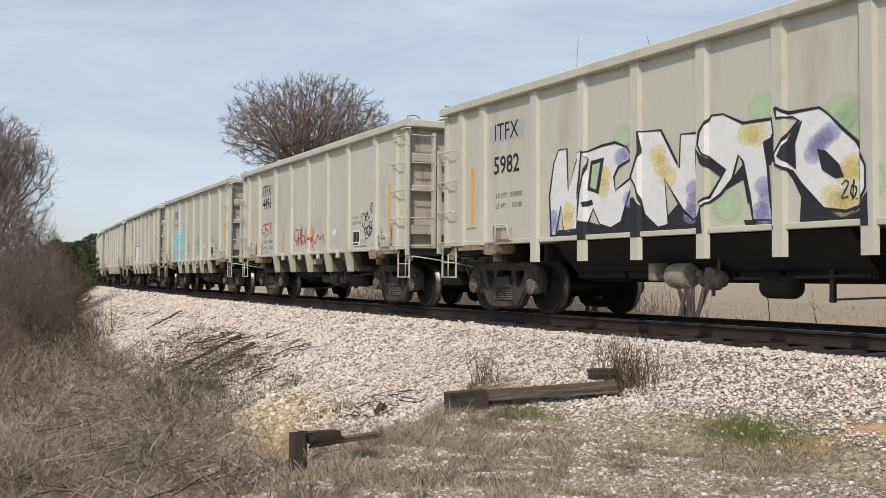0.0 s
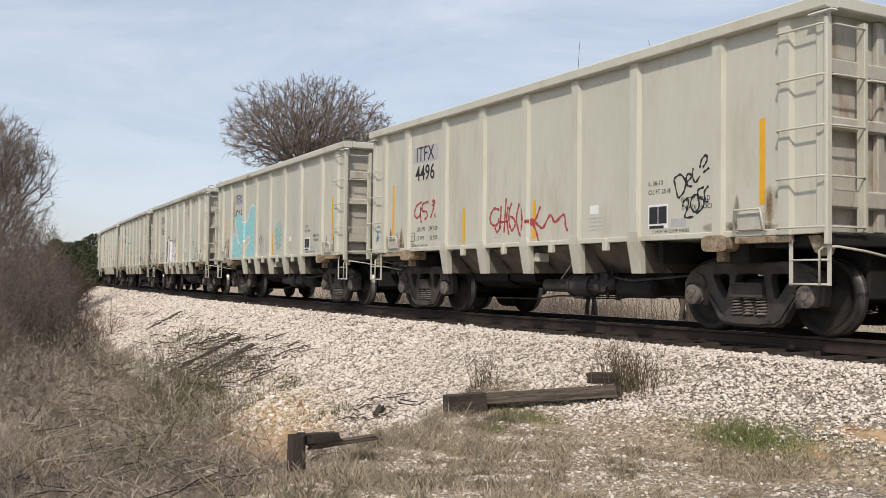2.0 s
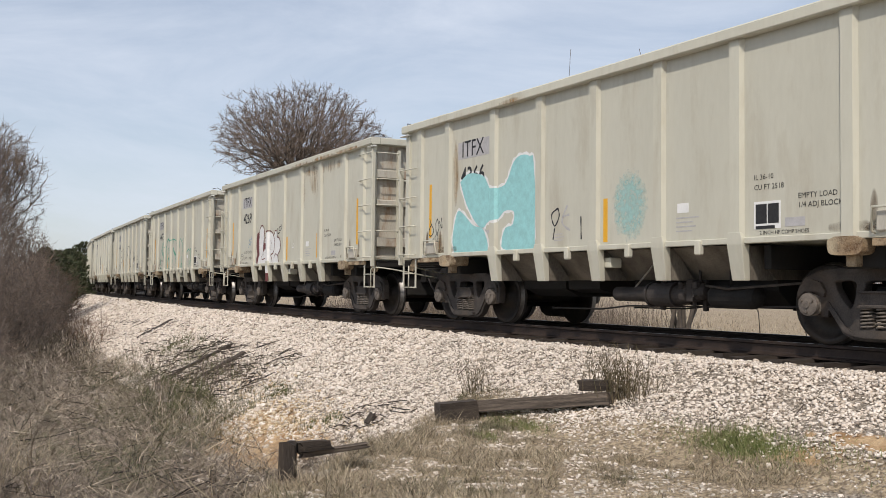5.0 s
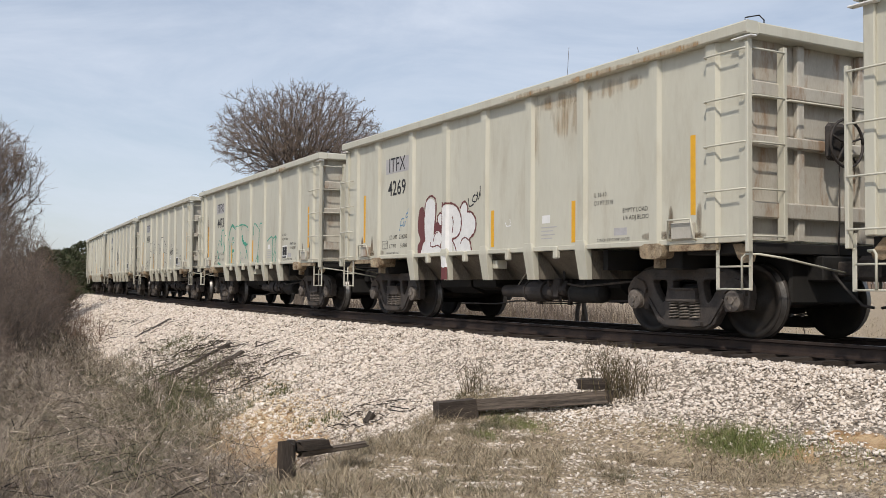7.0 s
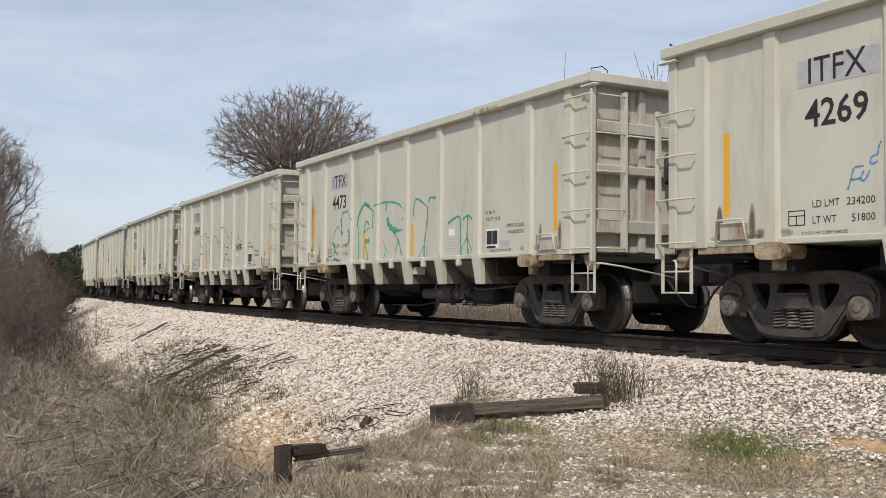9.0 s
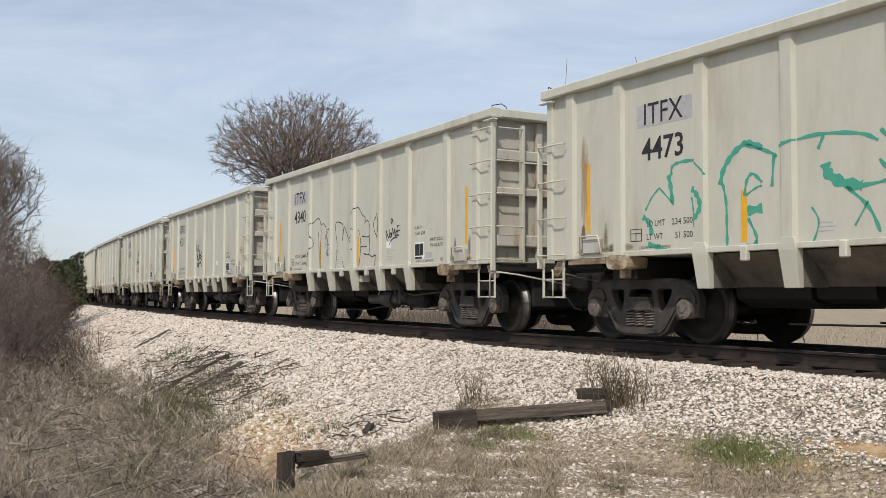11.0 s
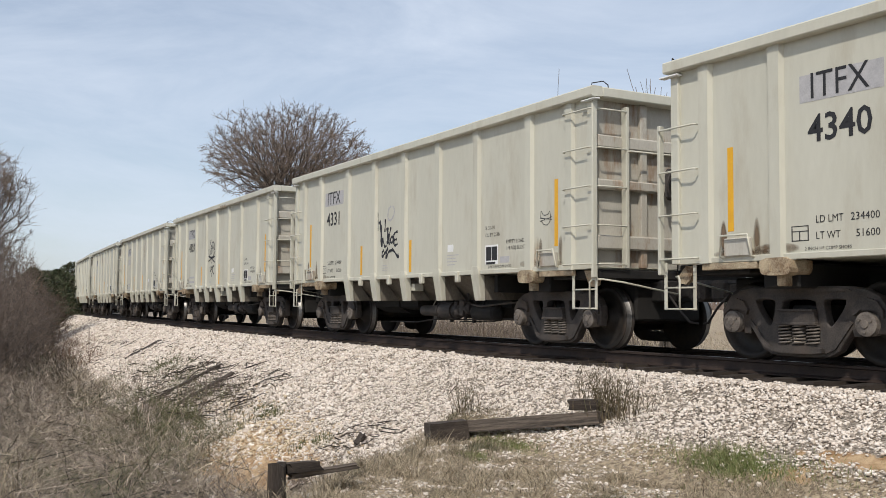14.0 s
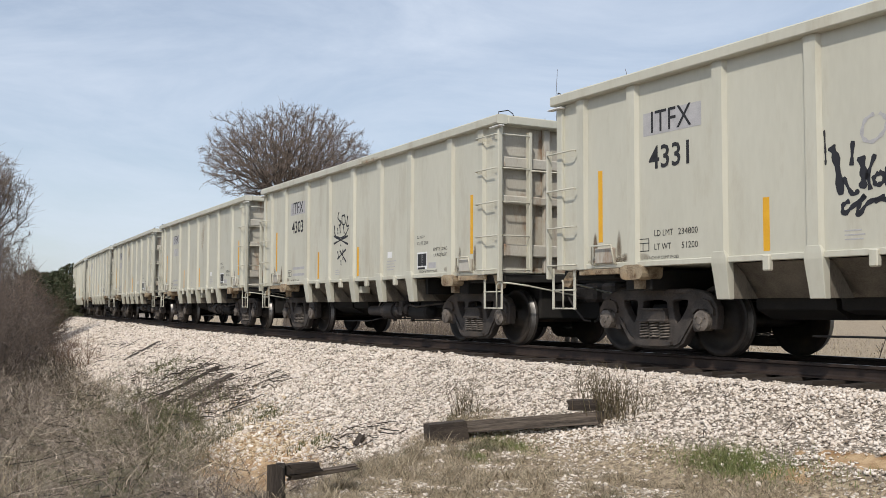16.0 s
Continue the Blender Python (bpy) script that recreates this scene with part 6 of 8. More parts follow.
def cedar(at, seed, wide, tall, n=5200):
    """An evergreen bush: a short trunk and a ragged crown of small sprays."""
    rng = np.random.default_rng(seed)
    tree = new("cedar")
    tree.location = at
    part("trunk", tube(bmesh.new(), [(0, 0, -0.2), (0.03, 0.02, tall * 0.4), (0, 0, tall * 0.85)], 0.07, 7), BARK, tree)
    z = rng.uniform(0.04, 1, n) ** 1.2
    a = rng.uniform(0, 2 * np.pi, n)
    edge = np.sqrt(np.clip(1 - z ** 1.7, 0, 1)) * (0.75 + 0.3 * np.sin(a * 5 + z * 9) * np.cos(a * 3 - z * 14))
    rr = edge * rng.uniform(0.3, 1, n) ** 0.5
    p = np.stack([np.cos(a) * rr * wide / 2, np.sin(a) * rr * wide / 2, z * tall], 1)
    out = np.stack([np.cos(a), np.sin(a), rng.uniform(0.1, 1.2, n)], 1) + rng.normal(0, 0.4, (n, 3))
    out /= np.linalg.norm(out, axis=1)[:, None]
    side = np.cross(out, rng.normal(0, 1, (n, 3)))
    side /= np.linalg.norm(side, axis=1)[:, None]
    ln, wd = rng.uniform(0.12, 0.3, n)[:, None], rng.uniform(0.03, 0.07, n)[:, None]
    v = np.stack([p - side * wd, p + side * wd, p + out * ln], 1).reshape(-1, 3)
    arrays("crown", v, np.arange(3 * n).reshape(-1, 3), CEDAR, tree)
    return tagged(tree, "dark evergreen cedar bush among bare shrubs", "tree", "evergreen bushes along the line")


for k, (x, y, w, h) in enumerate(((-20.9, 51.0, 3.2, 4.0), (-24.6, 62.0, 3.8, 3.7), (-26.9, 70.0, 4.4, 3.6), (-29.6, 80.0, 4.8, 4.2), (-32.5, 84.0, 4.8, 4.3), (-30.8, 88.0, 5.0, 4.2), (-37.0, 100.0, 6.0, 4.9), (-34.5, 104.0, 6.0, 4.7), (-41.0, 112.0, 7.0, 5.2), (-22.6, 56.0, 2.6, 3.4))):
    cedar(g(x, y), 80 + k, w, h)


def make_reeds():
    n = 5200
    s, d = scatter(n, -4.5, 14, -6.2, -3.2)
    keep = (lumps(s, d, 0.8, 1.0) > -0.5) & (on_ground(s, d)[:, 0] < 5.3 + 0.5 * lumps(s, d, 0.4))
    s, d = s[keep], d[keep]
    tagged(ribbons("reeds", on_ground(s, d), RNG.uniform(0, 6.28, len(s)), RNG.uniform(0.0, 0.6, len(s)), RNG.uniform(0.3, 1.0, len(s)), RNG.uniform(0.005, 0.012, len(s)), DULL, 3, 0.3),
           "grey dead reeds beyond the track", "reeds", kind="stuff")
    n = 9000
    s, d = scatter(n, -4, 28, -14.0, -5)
    p = on_ground(s, d)
    p = p[p[:, 0] < 3.4 + 0.08 * p[:, 1] + RNG.normal(0, 0.5, n)]
    n = len(p)
    tagged(ribbons("far_brush", p, RNG.uniform(0, 6.28, n), RNG.uniform(0.1, 1.6, n), RNG.uniform(0.7, 1.9, n), RNG.uniform(0.010, 0.018, n), TWIG, 4, 0.3),
           "dark leafless brush beyond the track", "brush", kind="stuff")
    n = 26000
    s, d = scatter(n, -45, 25, -30, -4.5)
    tagged(ribbons("field_grass", on_ground(s, d), RNG.uniform(0, 6.28, n), RNG.uniform(0.4, 1.6, n), RNG.uniform(0.06, 0.18, n), RNG.uniform(0.010, 0.020, n), STRAW, 2),
           "tan winter grass of the field", "grass", kind="stuff")


make_reeds()


def make_far_woods():
    """A low grey line of leafless woods along the horizon."""
    n = 9000
    a, r = RNG.uniform(radians(-34), radians(34), n), RNG.uniform(380, 520, n)
    x, y = np.sin(a) * r, np.cos(a) * r
    base = np.stack([x, y, np.full(n, 0.2)], 1)
    tall = RNG.uniform(4, 9.5, n) * (0.85 + 0.25 * lumps(x, y, 40.0))
    tagged(ribbons("far_woods", base, RNG.uniform(0, 6.28, n), RNG.uniform(0, 0.5, n), tall, RNG.uniform(0.3, 0.8, n), CROWN, 3, 0.3), "grey leafless woods along the horizon", "woods", kind="stuff")


make_far_woods()


def stalks(name, at, seed, n, tall, spread, r, material, label, category, group=""):
    """A clump of dry, forked stalks."""
    rnd = random.Random(seed)
    out = []
    for _ in range(n):
        p = Vector((rnd.gauss(0, spread), rnd.gauss(0, spread), -0.03))
        d = Vector((rnd.gauss(0, 0.22), rnd.gauss(0, 0.22), 1)).normalized()
        h = tall * rnd.uniform(0.45, 1.0)
        for i in range(4):
            q = p + d * h / 4
            out.append((*p, *q, r * (1 - i * 0.2), r * (0.8 - i * 0.2)))
            if i:
                for _ in range(2):
                    b = (d + Vector((rnd.gauss(0, 0.5), rnd.gauss(0, 0.5), 0.2))).normalized()
                    out.append((*q, *(q + b * h * rnd.uniform(0.08, 0.2)), r * 0.5, r * 0.3))
            p, d = q, (d + Vector((rnd.gauss(0, 0.12), rnd.gauss(0, 0.12), 0))).normalized()
    v, f = prisms(out, 3)
    ob = arrays(name, v, f, material)
    ob.location = at
    return tagged(ob, label, category, group, "stuff")


stalks("weed_clump", g(0.40, 12.75), 1, 42, 0.46, 0.11, 0.0045, WEED, "dry brown weed clump in the ballast", "weed", "dry weeds in the ballast")
stalks("weed_clump", g(1.86, 10.85), 2, 84, 0.62, 0.11, 0.005, WEED, "tall dry brown weed clump beside the timbers", "weed", "dry weeds in the ballast")
stalks("weed_clump", g(2.09, 10.72), 3, 62, 0.44, 0.12, 0.005, WEED, "dry brown weed clump beside the timbers", "weed", "dry weeds in the ballast")
stalks("weed_clump", g(-0.95, 16.4), 4, 8, 0.35, 0.07, 0.003, STEM, "thin dry weeds in the ballast", "weed", "dry weeds in the ballast")
stalks("weed_clump", g(-2.6, 11.4), 5, 16, 0.5, 0.12, 0.004, STRAW, "pale dead grass tuft at the ditch", "weed", "dry weeds in the ballast")
for k, (s, d, n) in enumerate(((13.0, 6.3, 90), (13.6, 6.0, 70), (2.2, 4.4, 30), (1.2, 4.3, 34), (0.3, 4.5, 26), (6.2, 4.6, 30), (3.4, 5.0, 30))):
    c = on_ground(np.array([s]), np.array([d]))[0]
    stalks("twig_heap", c, 30 + k, n, 0.75 if n < 60 else 1.1, 0.35 if n < 60 else 0.6, 0.006 if n < 60 else 0.012, TWIG if n < 60 else DARK_TWIG, "heap of dark broken twigs on the slope", "twigs", "twig heaps on the slope")
for k in range(26):
    s, d = RNG.uniform(-13.5, -3.5), RNG.uniform(-6.5, -4.2)
    c = on_ground(np.array([s]), np.array([d]))[0]
    stalks("sapling", c, 60 + k, 1, RNG.uniform(1.0, 2.0), 0.05, 0.016, DARK_TWIG, "thin dark leafless sapling in tan grass", "sapling", "saplings beyond the track")
# leaning pale stems and a blade tuft in the near ditch
for k in range(8):
    s, d = RNG.uniform(4, 14), RNG.uniform(6.5, 11.5)
    c = on_ground(np.array([s]), np.array([d]))[0]
    stalks("dead_stem", c, 90 + k, 1, RNG.uniform(1.0, 1.9), 0.2, 0.0055, STEM, "leaning dead stem in the brush", "stem", "dead stems in the ditch")
for x, y, n, up in ((-5.25, 11.9, 60, 0.25), (-4.75, 11.45, 50, 0.2), (-5.6, 11.6, 40, 0.3), (-3.55, 15.0, 26, 0.0)):
    base = np.repeat(np.array([g(x, y, up)]), n, 0) + np.concatenate([RNG.normal(0, 0.13, (n, 2)), -up * RNG.uniform(0, 1, (n, 1))], 1)
    tagged(ribbons("blade_tuft", base, RNG.uniform(0, 6.28, n), RNG.uniform(0.1, 1.0, n), RNG.uniform(0.4, 0.9, n), RNG.uniform(0.010, 0.018, n), STRAW, 4, 0.4), "tuft of long tan blades in the ditch", "grass tuft", kind="stuff")
# ---- spray paint on the cars: (x, z) along the side ----
def tint(name, c, spread=0.12):
    return mat(name, tuple(v * (1 - spread) for v in c), c, 9, 0.6, bump=0.0, fine=50)


CYAN = tint("spray_cyan", (0.33, 0.66, 0.67), 0.2)
SPRAY_WHITE, SPRAY_BLACK = tint("spray_white", (0.80, 0.80, 0.785)), tint("spray_black", (0.02, 0.02, 0.026))
MAROON, SPRAY_RED = tint("spray_maroon", (0.16, 0.045, 0.045)), tint("spray_red", (0.42, 0.075, 0.07))
TEAL, SPRAY_BLUE = tint("spray_teal", (0.06, 0.36, 0.25)), tint("spray_blue", (0.10, 0.29, 0.50))
LEMON, VIOLET, LIME = soft_tint("spray_yellow", (0.86, 0.74, 0.32), grain=0.3), soft_tint("spray_violet", (0.40, 0.385, 0.64), grain=0.3), soft_tint("spray_lime", (0.56, 0.74, 0.46), grain=0.3)
SPRAY_LIME = tint("spray_green", (0.44, 0.58, 0.36))
SOFT_CYAN, RUST, GRIME = soft_tint("thin_cyan", (0.34, 0.64, 0.64)), soft_tint("rust_stain", (0.44, 0.28, 0.13), (9, 9, 1.5), 1.8), soft_tint("grime", (0.17, 0.115, 0.07), (9, 9, 2.5), 1.4)

soft_patch(-0.83, 2.48, 0.3, 0.27, LIME, CARS[-3], 1, thick=0.72)
soft_patch(-1.52, 2.03, 0.3, 0.27, LIME, CARS[-3], 1, thick=0.72)
soft_patch(-0.45, 1.79, 0.3, 0.27, LIME, CARS[-3], 1, thick=0.72)
soft_patch(1.09, 1.46, 0.3, 0.27, LIME, CARS[-3], 1, thick=0.72)
soft_patch(1.65, 2.52, 0.3, 0.27, LIME, CARS[-3], 1, thick=0.72)
soft_patch(2.71, 2.35, 0.3, 0.27, LIME, CARS[-3], 1, thick=0.72)
soft_patch(2.87, 2.2, 0.3, 0.27, LIME, CARS[-3], 1, thick=0.72)
soft_patch(3.0, 1.61, 0.3, 0.27, LIME, CARS[-3], 1, thick=0.72)
soft_patch(0.99, 2.08, 0.3, 0.27, LIME, CARS[-3], 1, thick=0.72)
spray([(-2.55, 1.1), (-2.51, 1.31), (-1.84, 1.3), (-1.75, 1.44), (-1.03, 1.27), (-0.72, 1.63), (-0.56, 1.68), (-0.38, 1.49), (-0.12, 1.27), (0.25, 1.54), (0.61, 1.32), (0.69, 1.48), (0.72, 1.15), (-0.56, 1.05)], SPRAY_BLACK, CARS[-3], layer=2, smooth_curve=False, posts=TALL_POSTS)
spray([(1.34, 1.28), (1.8, 1.26), (1.83, 1.15), (1.4, 1.15)], SPRAY_BLACK, CARS[-3], layer=2, smooth_curve=False, posts=TALL_POSTS)
spray([(1.82, 1.97), (2.06, 1.82), (2.24, 1.58), (2.53, 1.34), (2.91, 1.33), (3.04, 1.49), (3.05, 1.08), (2.14, 1.12), (2.17, 1.49), (2.06, 1.69)], SPRAY_BLACK, CARS[-3], layer=2, smooth_curve=False, posts=TALL_POSTS)
spray([(0.99, 1.62), (1.34, 1.94), (1.44, 1.54), (1.41, 1.44), (1.34, 1.75)], SPRAY_BLACK, CARS[-3], layer=2, smooth_curve=False, posts=TALL_POSTS)
spray([(1.65, 2.15), (1.84, 2.21), (1.84, 1.91), (1.71, 1.87)], SPRAY_BLACK, CARS[-3], layer=2, smooth_curve=False, posts=TALL_POSTS)
spray([(-2.48, 1.24), (-2.53, 1.82), (-2.42, 2.31), (-2.3, 2.5), (-2.09, 2.5), (-2.06, 1.88), (-1.82, 2.38), (-1.68, 2.43), (-1.73, 2.02), (-1.79, 1.76), (-1.86, 1.31), (-2.17, 1.29), (-2.24, 1.66), (-2.37, 1.23)], SPRAY_WHITE, CARS[-3], layer=3, smooth_curve=False, posts=TALL_POSTS)
spray([(-1.79, 1.41), (-1.73, 1.82), (-1.58, 2.29), (-1.68, 2.39), (-1.27, 2.45), (-0.98, 2.46), (-0.74, 2.37), (-0.61, 2.21), (-0.91, 2.12), (-1.01, 1.99), (-0.98, 1.8), (-0.82, 1.87), (-0.58, 1.98), (-0.65, 1.81), (-0.76, 1.6), (-0.86, 1.36), (-1.08, 1.28), (-1.32, 1.35), (-1.47, 1.58), (-1.58, 1.38)], SPRAY_WHITE, CARS[-3], layer=3, smooth_curve=False, posts=TALL_POSTS)
spray([(-0.6, 1.95), (-0.45, 2.27), (-0.47, 2.54), (-0.2, 2.52), (-0.06, 2.51), (0.22, 2.08), (0.28, 1.99), (0.3, 2.41), (0.61, 2.39), (0.57, 2.15), (0.61, 1.38), (0.53, 1.32), (0.34, 1.45), (0.01, 1.87), (0.07, 1.29), (-0.12, 1.25), (-0.38, 1.43), (-0.51, 1.82)], SPRAY_WHITE, CARS[-3], layer=3, smooth_curve=False, posts=TALL_POSTS)
spray([(0.65, 2.23), (0.68, 2.39), (0.84, 2.57), (1.03, 2.56), (1.34, 2.41), (1.81, 2.4), (1.84, 2.21), (1.65, 2.15), (1.71, 1.88), (1.74, 1.52), (1.77, 1.26), (1.49, 1.27), (1.44, 1.54), (1.34, 1.96), (1.27, 2.05), (1.17, 1.77), (0.98, 1.6), (0.69, 1.47), (0.66, 1.53), (0.8, 1.58), (1.06, 1.89), (0.71, 2.13)], SPRAY_WHITE, CARS[-3], layer=3, smooth_curve=False, posts=TALL_POSTS)
spray([(1.86, 2.51), (2.0, 2.43), (2.42, 2.43), (2.54, 2.34), (2.7, 2.18), (2.89, 2.01), (3.02, 1.75), (3.02, 1.52), (2.91, 1.34), (2.75, 1.3), (2.47, 1.35), (2.18, 1.63), (2.06, 1.77), (1.86, 1.87), (1.84, 1.99), (2.0, 2.2), (2.15, 2.33), (2.06, 2.38), (1.88, 2.39)], SPRAY_WHITE, CARS[-3], layer=3, smooth_curve=False, posts=TALL_POSTS)
soft_patch(-2.06, 1.58, 0.2, 0.18, LEMON, CARS[-3], 4, thick=0.72)
soft_patch(-2.06, 1.42, 0.2, 0.18, LEMON, CARS[-3], 4, thick=0.72)
soft_patch(-1.26, 1.85, 0.2, 0.18, LEMON, CARS[-3], 4, thick=0.72)
soft_patch(-1.22, 2.01, 0.2, 0.18, LEMON, CARS[-3], 4, thick=0.72)
soft_patch(-0.05, 2.05, 0.2, 0.18, LEMON, CARS[-3], 4, thick=0.72)
soft_patch(0.07, 1.89, 0.2, 0.18, LEMON, CARS[-3], 4, thick=0.72)
soft_patch(-0.12, 2.2, 0.2, 0.18, LEMON, CARS[-3], 4, thick=0.72)
soft_patch(1.41, 2.28, 0.2, 0.18, LEMON, CARS[-3], 4, thick=0.72)
soft_patch(1.56, 2.25, 0.2, 0.18, LEMON, CARS[-3], 4, thick=0.72)
soft_patch(2.84, 1.76, 0.2, 0.18, LEMON, CARS[-3], 4, thick=0.72)
soft_patch(2.78, 1.68, 0.2, 0.18, LEMON, CARS[-3], 4, thick=0.72)
soft_patch(2.59, 1.46, 0.2, 0.18, LEMON, CARS[-3], 4, thick=0.72)
soft_patch(2.71, 1.39, 0.2, 0.18, LEMON, CARS[-3], 4, thick=0.72)
soft_patch(2.81, 1.42, 0.2, 0.18, LEMON, CARS[-3], 4, thick=0.72)
soft_patch(-2.41, 1.37, 0.17, 0.15, VIOLET, CARS[-3], 5, thick=0.72)
soft_patch(-2.43, 1.51, 0.17, 0.15, VIOLET, CARS[-3], 5, thick=0.72)
soft_patch(-0.72, 2.3, 0.17, 0.15, VIOLET, CARS[-3], 5, thick=0.72)
soft_patch(-0.87, 2.25, 0.17, 0.15, VIOLET, CARS[-3], 5, thick=0.72)
soft_patch(-0.69, 1.66, 0.17, 0.15, VIOLET, CARS[-3], 5, thick=0.72)
soft_patch(0.52, 1.71, 0.17, 0.15, VIOLET, CARS[-3], 5, thick=0.72)
soft_patch(0.5, 1.44, 0.17, 0.15, VIOLET, CARS[-3], 5, thick=0.72)
soft_patch(0.53, 1.55, 0.17, 0.15, VIOLET, CARS[-3], 5, thick=0.72)
soft_patch(0.47, 1.39, 0.17, 0.15, VIOLET, CARS[-3], 5, thick=0.72)
soft_patch(1.64, 1.65, 0.17, 0.15, VIOLET, CARS[-3], 5, thick=0.72)
soft_patch(1.69, 1.5, 0.17, 0.15, VIOLET, CARS[-3], 5, thick=0.72)
soft_patch(1.59, 1.37, 0.17, 0.15, VIOLET, CARS[-3], 5, thick=0.72)
soft_patch(1.65, 1.31, 0.17, 0.15, VIOLET, CARS[-3], 5, thick=0.72)
soft_patch(2.47, 2.09, 0.17, 0.15, VIOLET, CARS[-3], 5, thick=0.72)
soft_patch(2.34, 1.95, 0.17, 0.15, VIOLET, CARS[-3], 5, thick=0.72)
soft_patch(2.56, 2.14, 0.17, 0.15, VIOLET, CARS[-3], 5, thick=0.72)
soft_patch(2.39, 2.03, 0.17, 0.15, VIOLET, CARS[-3], 5, thick=0.72)
spray([(-2.48, 1.24), (-2.53, 1.82), (-2.42, 2.31), (-2.3, 2.5), (-2.09, 2.5), (-2.06, 1.88), (-1.82, 2.38), (-1.68, 2.43), (-1.73, 2.02), (-1.79, 1.76), (-1.86, 1.31), (-2.17, 1.29), (-2.24, 1.66), (-2.37, 1.23), (-2.48, 1.24)], SPRAY_BLACK, CARS[-3], width=0.042, layer=6, smooth_curve=False, posts=TALL_POSTS)
spray([(-1.79, 1.41), (-1.73, 1.82), (-1.58, 2.29), (-1.68, 2.39), (-1.27, 2.45), (-0.98, 2.46), (-0.74, 2.37), (-0.61, 2.21), (-0.91, 2.12), (-1.01, 1.99), (-0.98, 1.8), (-0.82, 1.87), (-0.58, 1.98), (-0.65, 1.81), (-0.76, 1.6), (-0.86, 1.36), (-1.08, 1.28), (-1.32, 1.35), (-1.47, 1.58), (-1.58, 1.38), (-1.79, 1.41)], SPRAY_BLACK, CARS[-3], width=0.042, layer=6, smooth_curve=False, posts=TALL_POSTS)
spray([(-0.6, 1.95), (-0.45, 2.27), (-0.47, 2.54), (-0.2, 2.52), (-0.06, 2.51), (0.22, 2.08), (0.28, 1.99), (0.3, 2.41), (0.61, 2.39), (0.57, 2.15), (0.61, 1.38), (0.53, 1.32), (0.34, 1.45), (0.01, 1.87), (0.07, 1.29), (-0.12, 1.25), (-0.38, 1.43), (-0.51, 1.82), (-0.6, 1.95)], SPRAY_BLACK, CARS[-3], width=0.042, layer=6, smooth_curve=False, posts=TALL_POSTS)
spray([(0.65, 2.23), (0.68, 2.39), (0.84, 2.57), (1.03, 2.56), (1.34, 2.41), (1.81, 2.4), (1.84, 2.21), (1.65, 2.15), (1.71, 1.88), (1.74, 1.52), (1.77, 1.26), (1.49, 1.27), (1.44, 1.54), (1.34, 1.96), (1.27, 2.05), (1.17, 1.77), (0.98, 1.6), (0.69, 1.47), (0.66, 1.53), (0.8, 1.58), (1.06, 1.89), (0.71, 2.13), (0.65, 2.23)], SPRAY_BLACK, CARS[-3], width=0.042, layer=6, smooth_curve=False, posts=TALL_POSTS)
spray([(1.86, 2.51), (2.0, 2.43), (2.42, 2.43), (2.54, 2.34), (2.7, 2.18), (2.89, 2.01), (3.02, 1.75), (3.02, 1.52), (2.91, 1.34), (2.75, 1.3), (2.47, 1.35), (2.18, 1.63), (2.06, 1.77), (1.86, 1.87), (1.84, 1.99), (2.0, 2.2), (2.15, 2.33), (2.06, 2.38), (1.88, 2.39), (1.86, 2.51)], SPRAY_BLACK, CARS[-3], width=0.042, layer=6, smooth_curve=False, posts=TALL_POSTS)
spray([(-1.6, 1.85), (-1.52, 2.26), (-1.22, 2.28), (-1.34, 1.78)], SPRAY_BLACK, CARS[-3], layer=7, smooth_curve=False, posts=TALL_POSTS)
spray([(-1.68, 1.68), (-1.5, 1.71), (-1.46, 1.64), (-1.65, 1.61)], SPRAY_BLACK, CARS[-3], layer=7, smooth_curve=False, posts=TALL_POSTS)
spray([(2.39, 1.99), (2.5, 1.96), (2.67, 1.8), (2.73, 1.66), (2.62, 1.65), (2.45, 1.76)], SPRAY_BLACK, CARS[-3], layer=7, smooth_curve=False, posts=TALL_POSTS)
spray([(1.88, 1.96), (2.06, 2.24), (2.2, 2.33), (2.1, 2.08), (2.11, 1.79)], SPRAY_BLACK, CARS[-3], layer=7, smooth_curve=False, posts=TALL_POSTS)
spray([(0.61, 2.2), (0.69, 2.11), (1.06, 1.91), (0.99, 1.81), (0.69, 2.0)], SPRAY_BLACK, CARS[-3], layer=7, smooth_curve=False, posts=TALL_POSTS)
spray([(-1.53, 1.89), (-1.48, 2.2), (-1.3, 2.22), (-1.4, 1.84)], SPRAY_LIME, CARS[-3], layer=8, smooth_curve=False, posts=TALL_POSTS)
spray([(2.7, 1.58), (2.75, 1.62), (2.78, 1.58), (2.7, 1.45), (2.78, 1.45)], SPRAY_BLACK, CARS[-3], width=0.022, layer=8, posts=TALL_POSTS)
spray([(2.83, 1.57), (2.81, 1.49), (2.85, 1.44), (2.88, 1.53), (2.83, 1.57)], SPRAY_BLACK, CARS[-3], width=0.022, layer=8, posts=TALL_POSTS)
spray([(2.85, 1.62), (2.83, 1.42)], SPRAY_BLACK, CARS[-3], width=0.022, layer=8, posts=TALL_POSTS)
spray([(2.88, 1.43), (2.89, 1.42)], SPRAY_BLACK, CARS[-3], width=0.022, layer=8, posts=TALL_POSTS)
spray([(-3.58, 2.07), (-3.79, 2.01), (-3.87, 1.88), (-3.8, 1.78), (-3.64, 1.83), (-3.61, 1.98), (-3.63, 1.86), (-3.59, 1.67)], SPRAY_RED, CARS[-2], width=0.055)
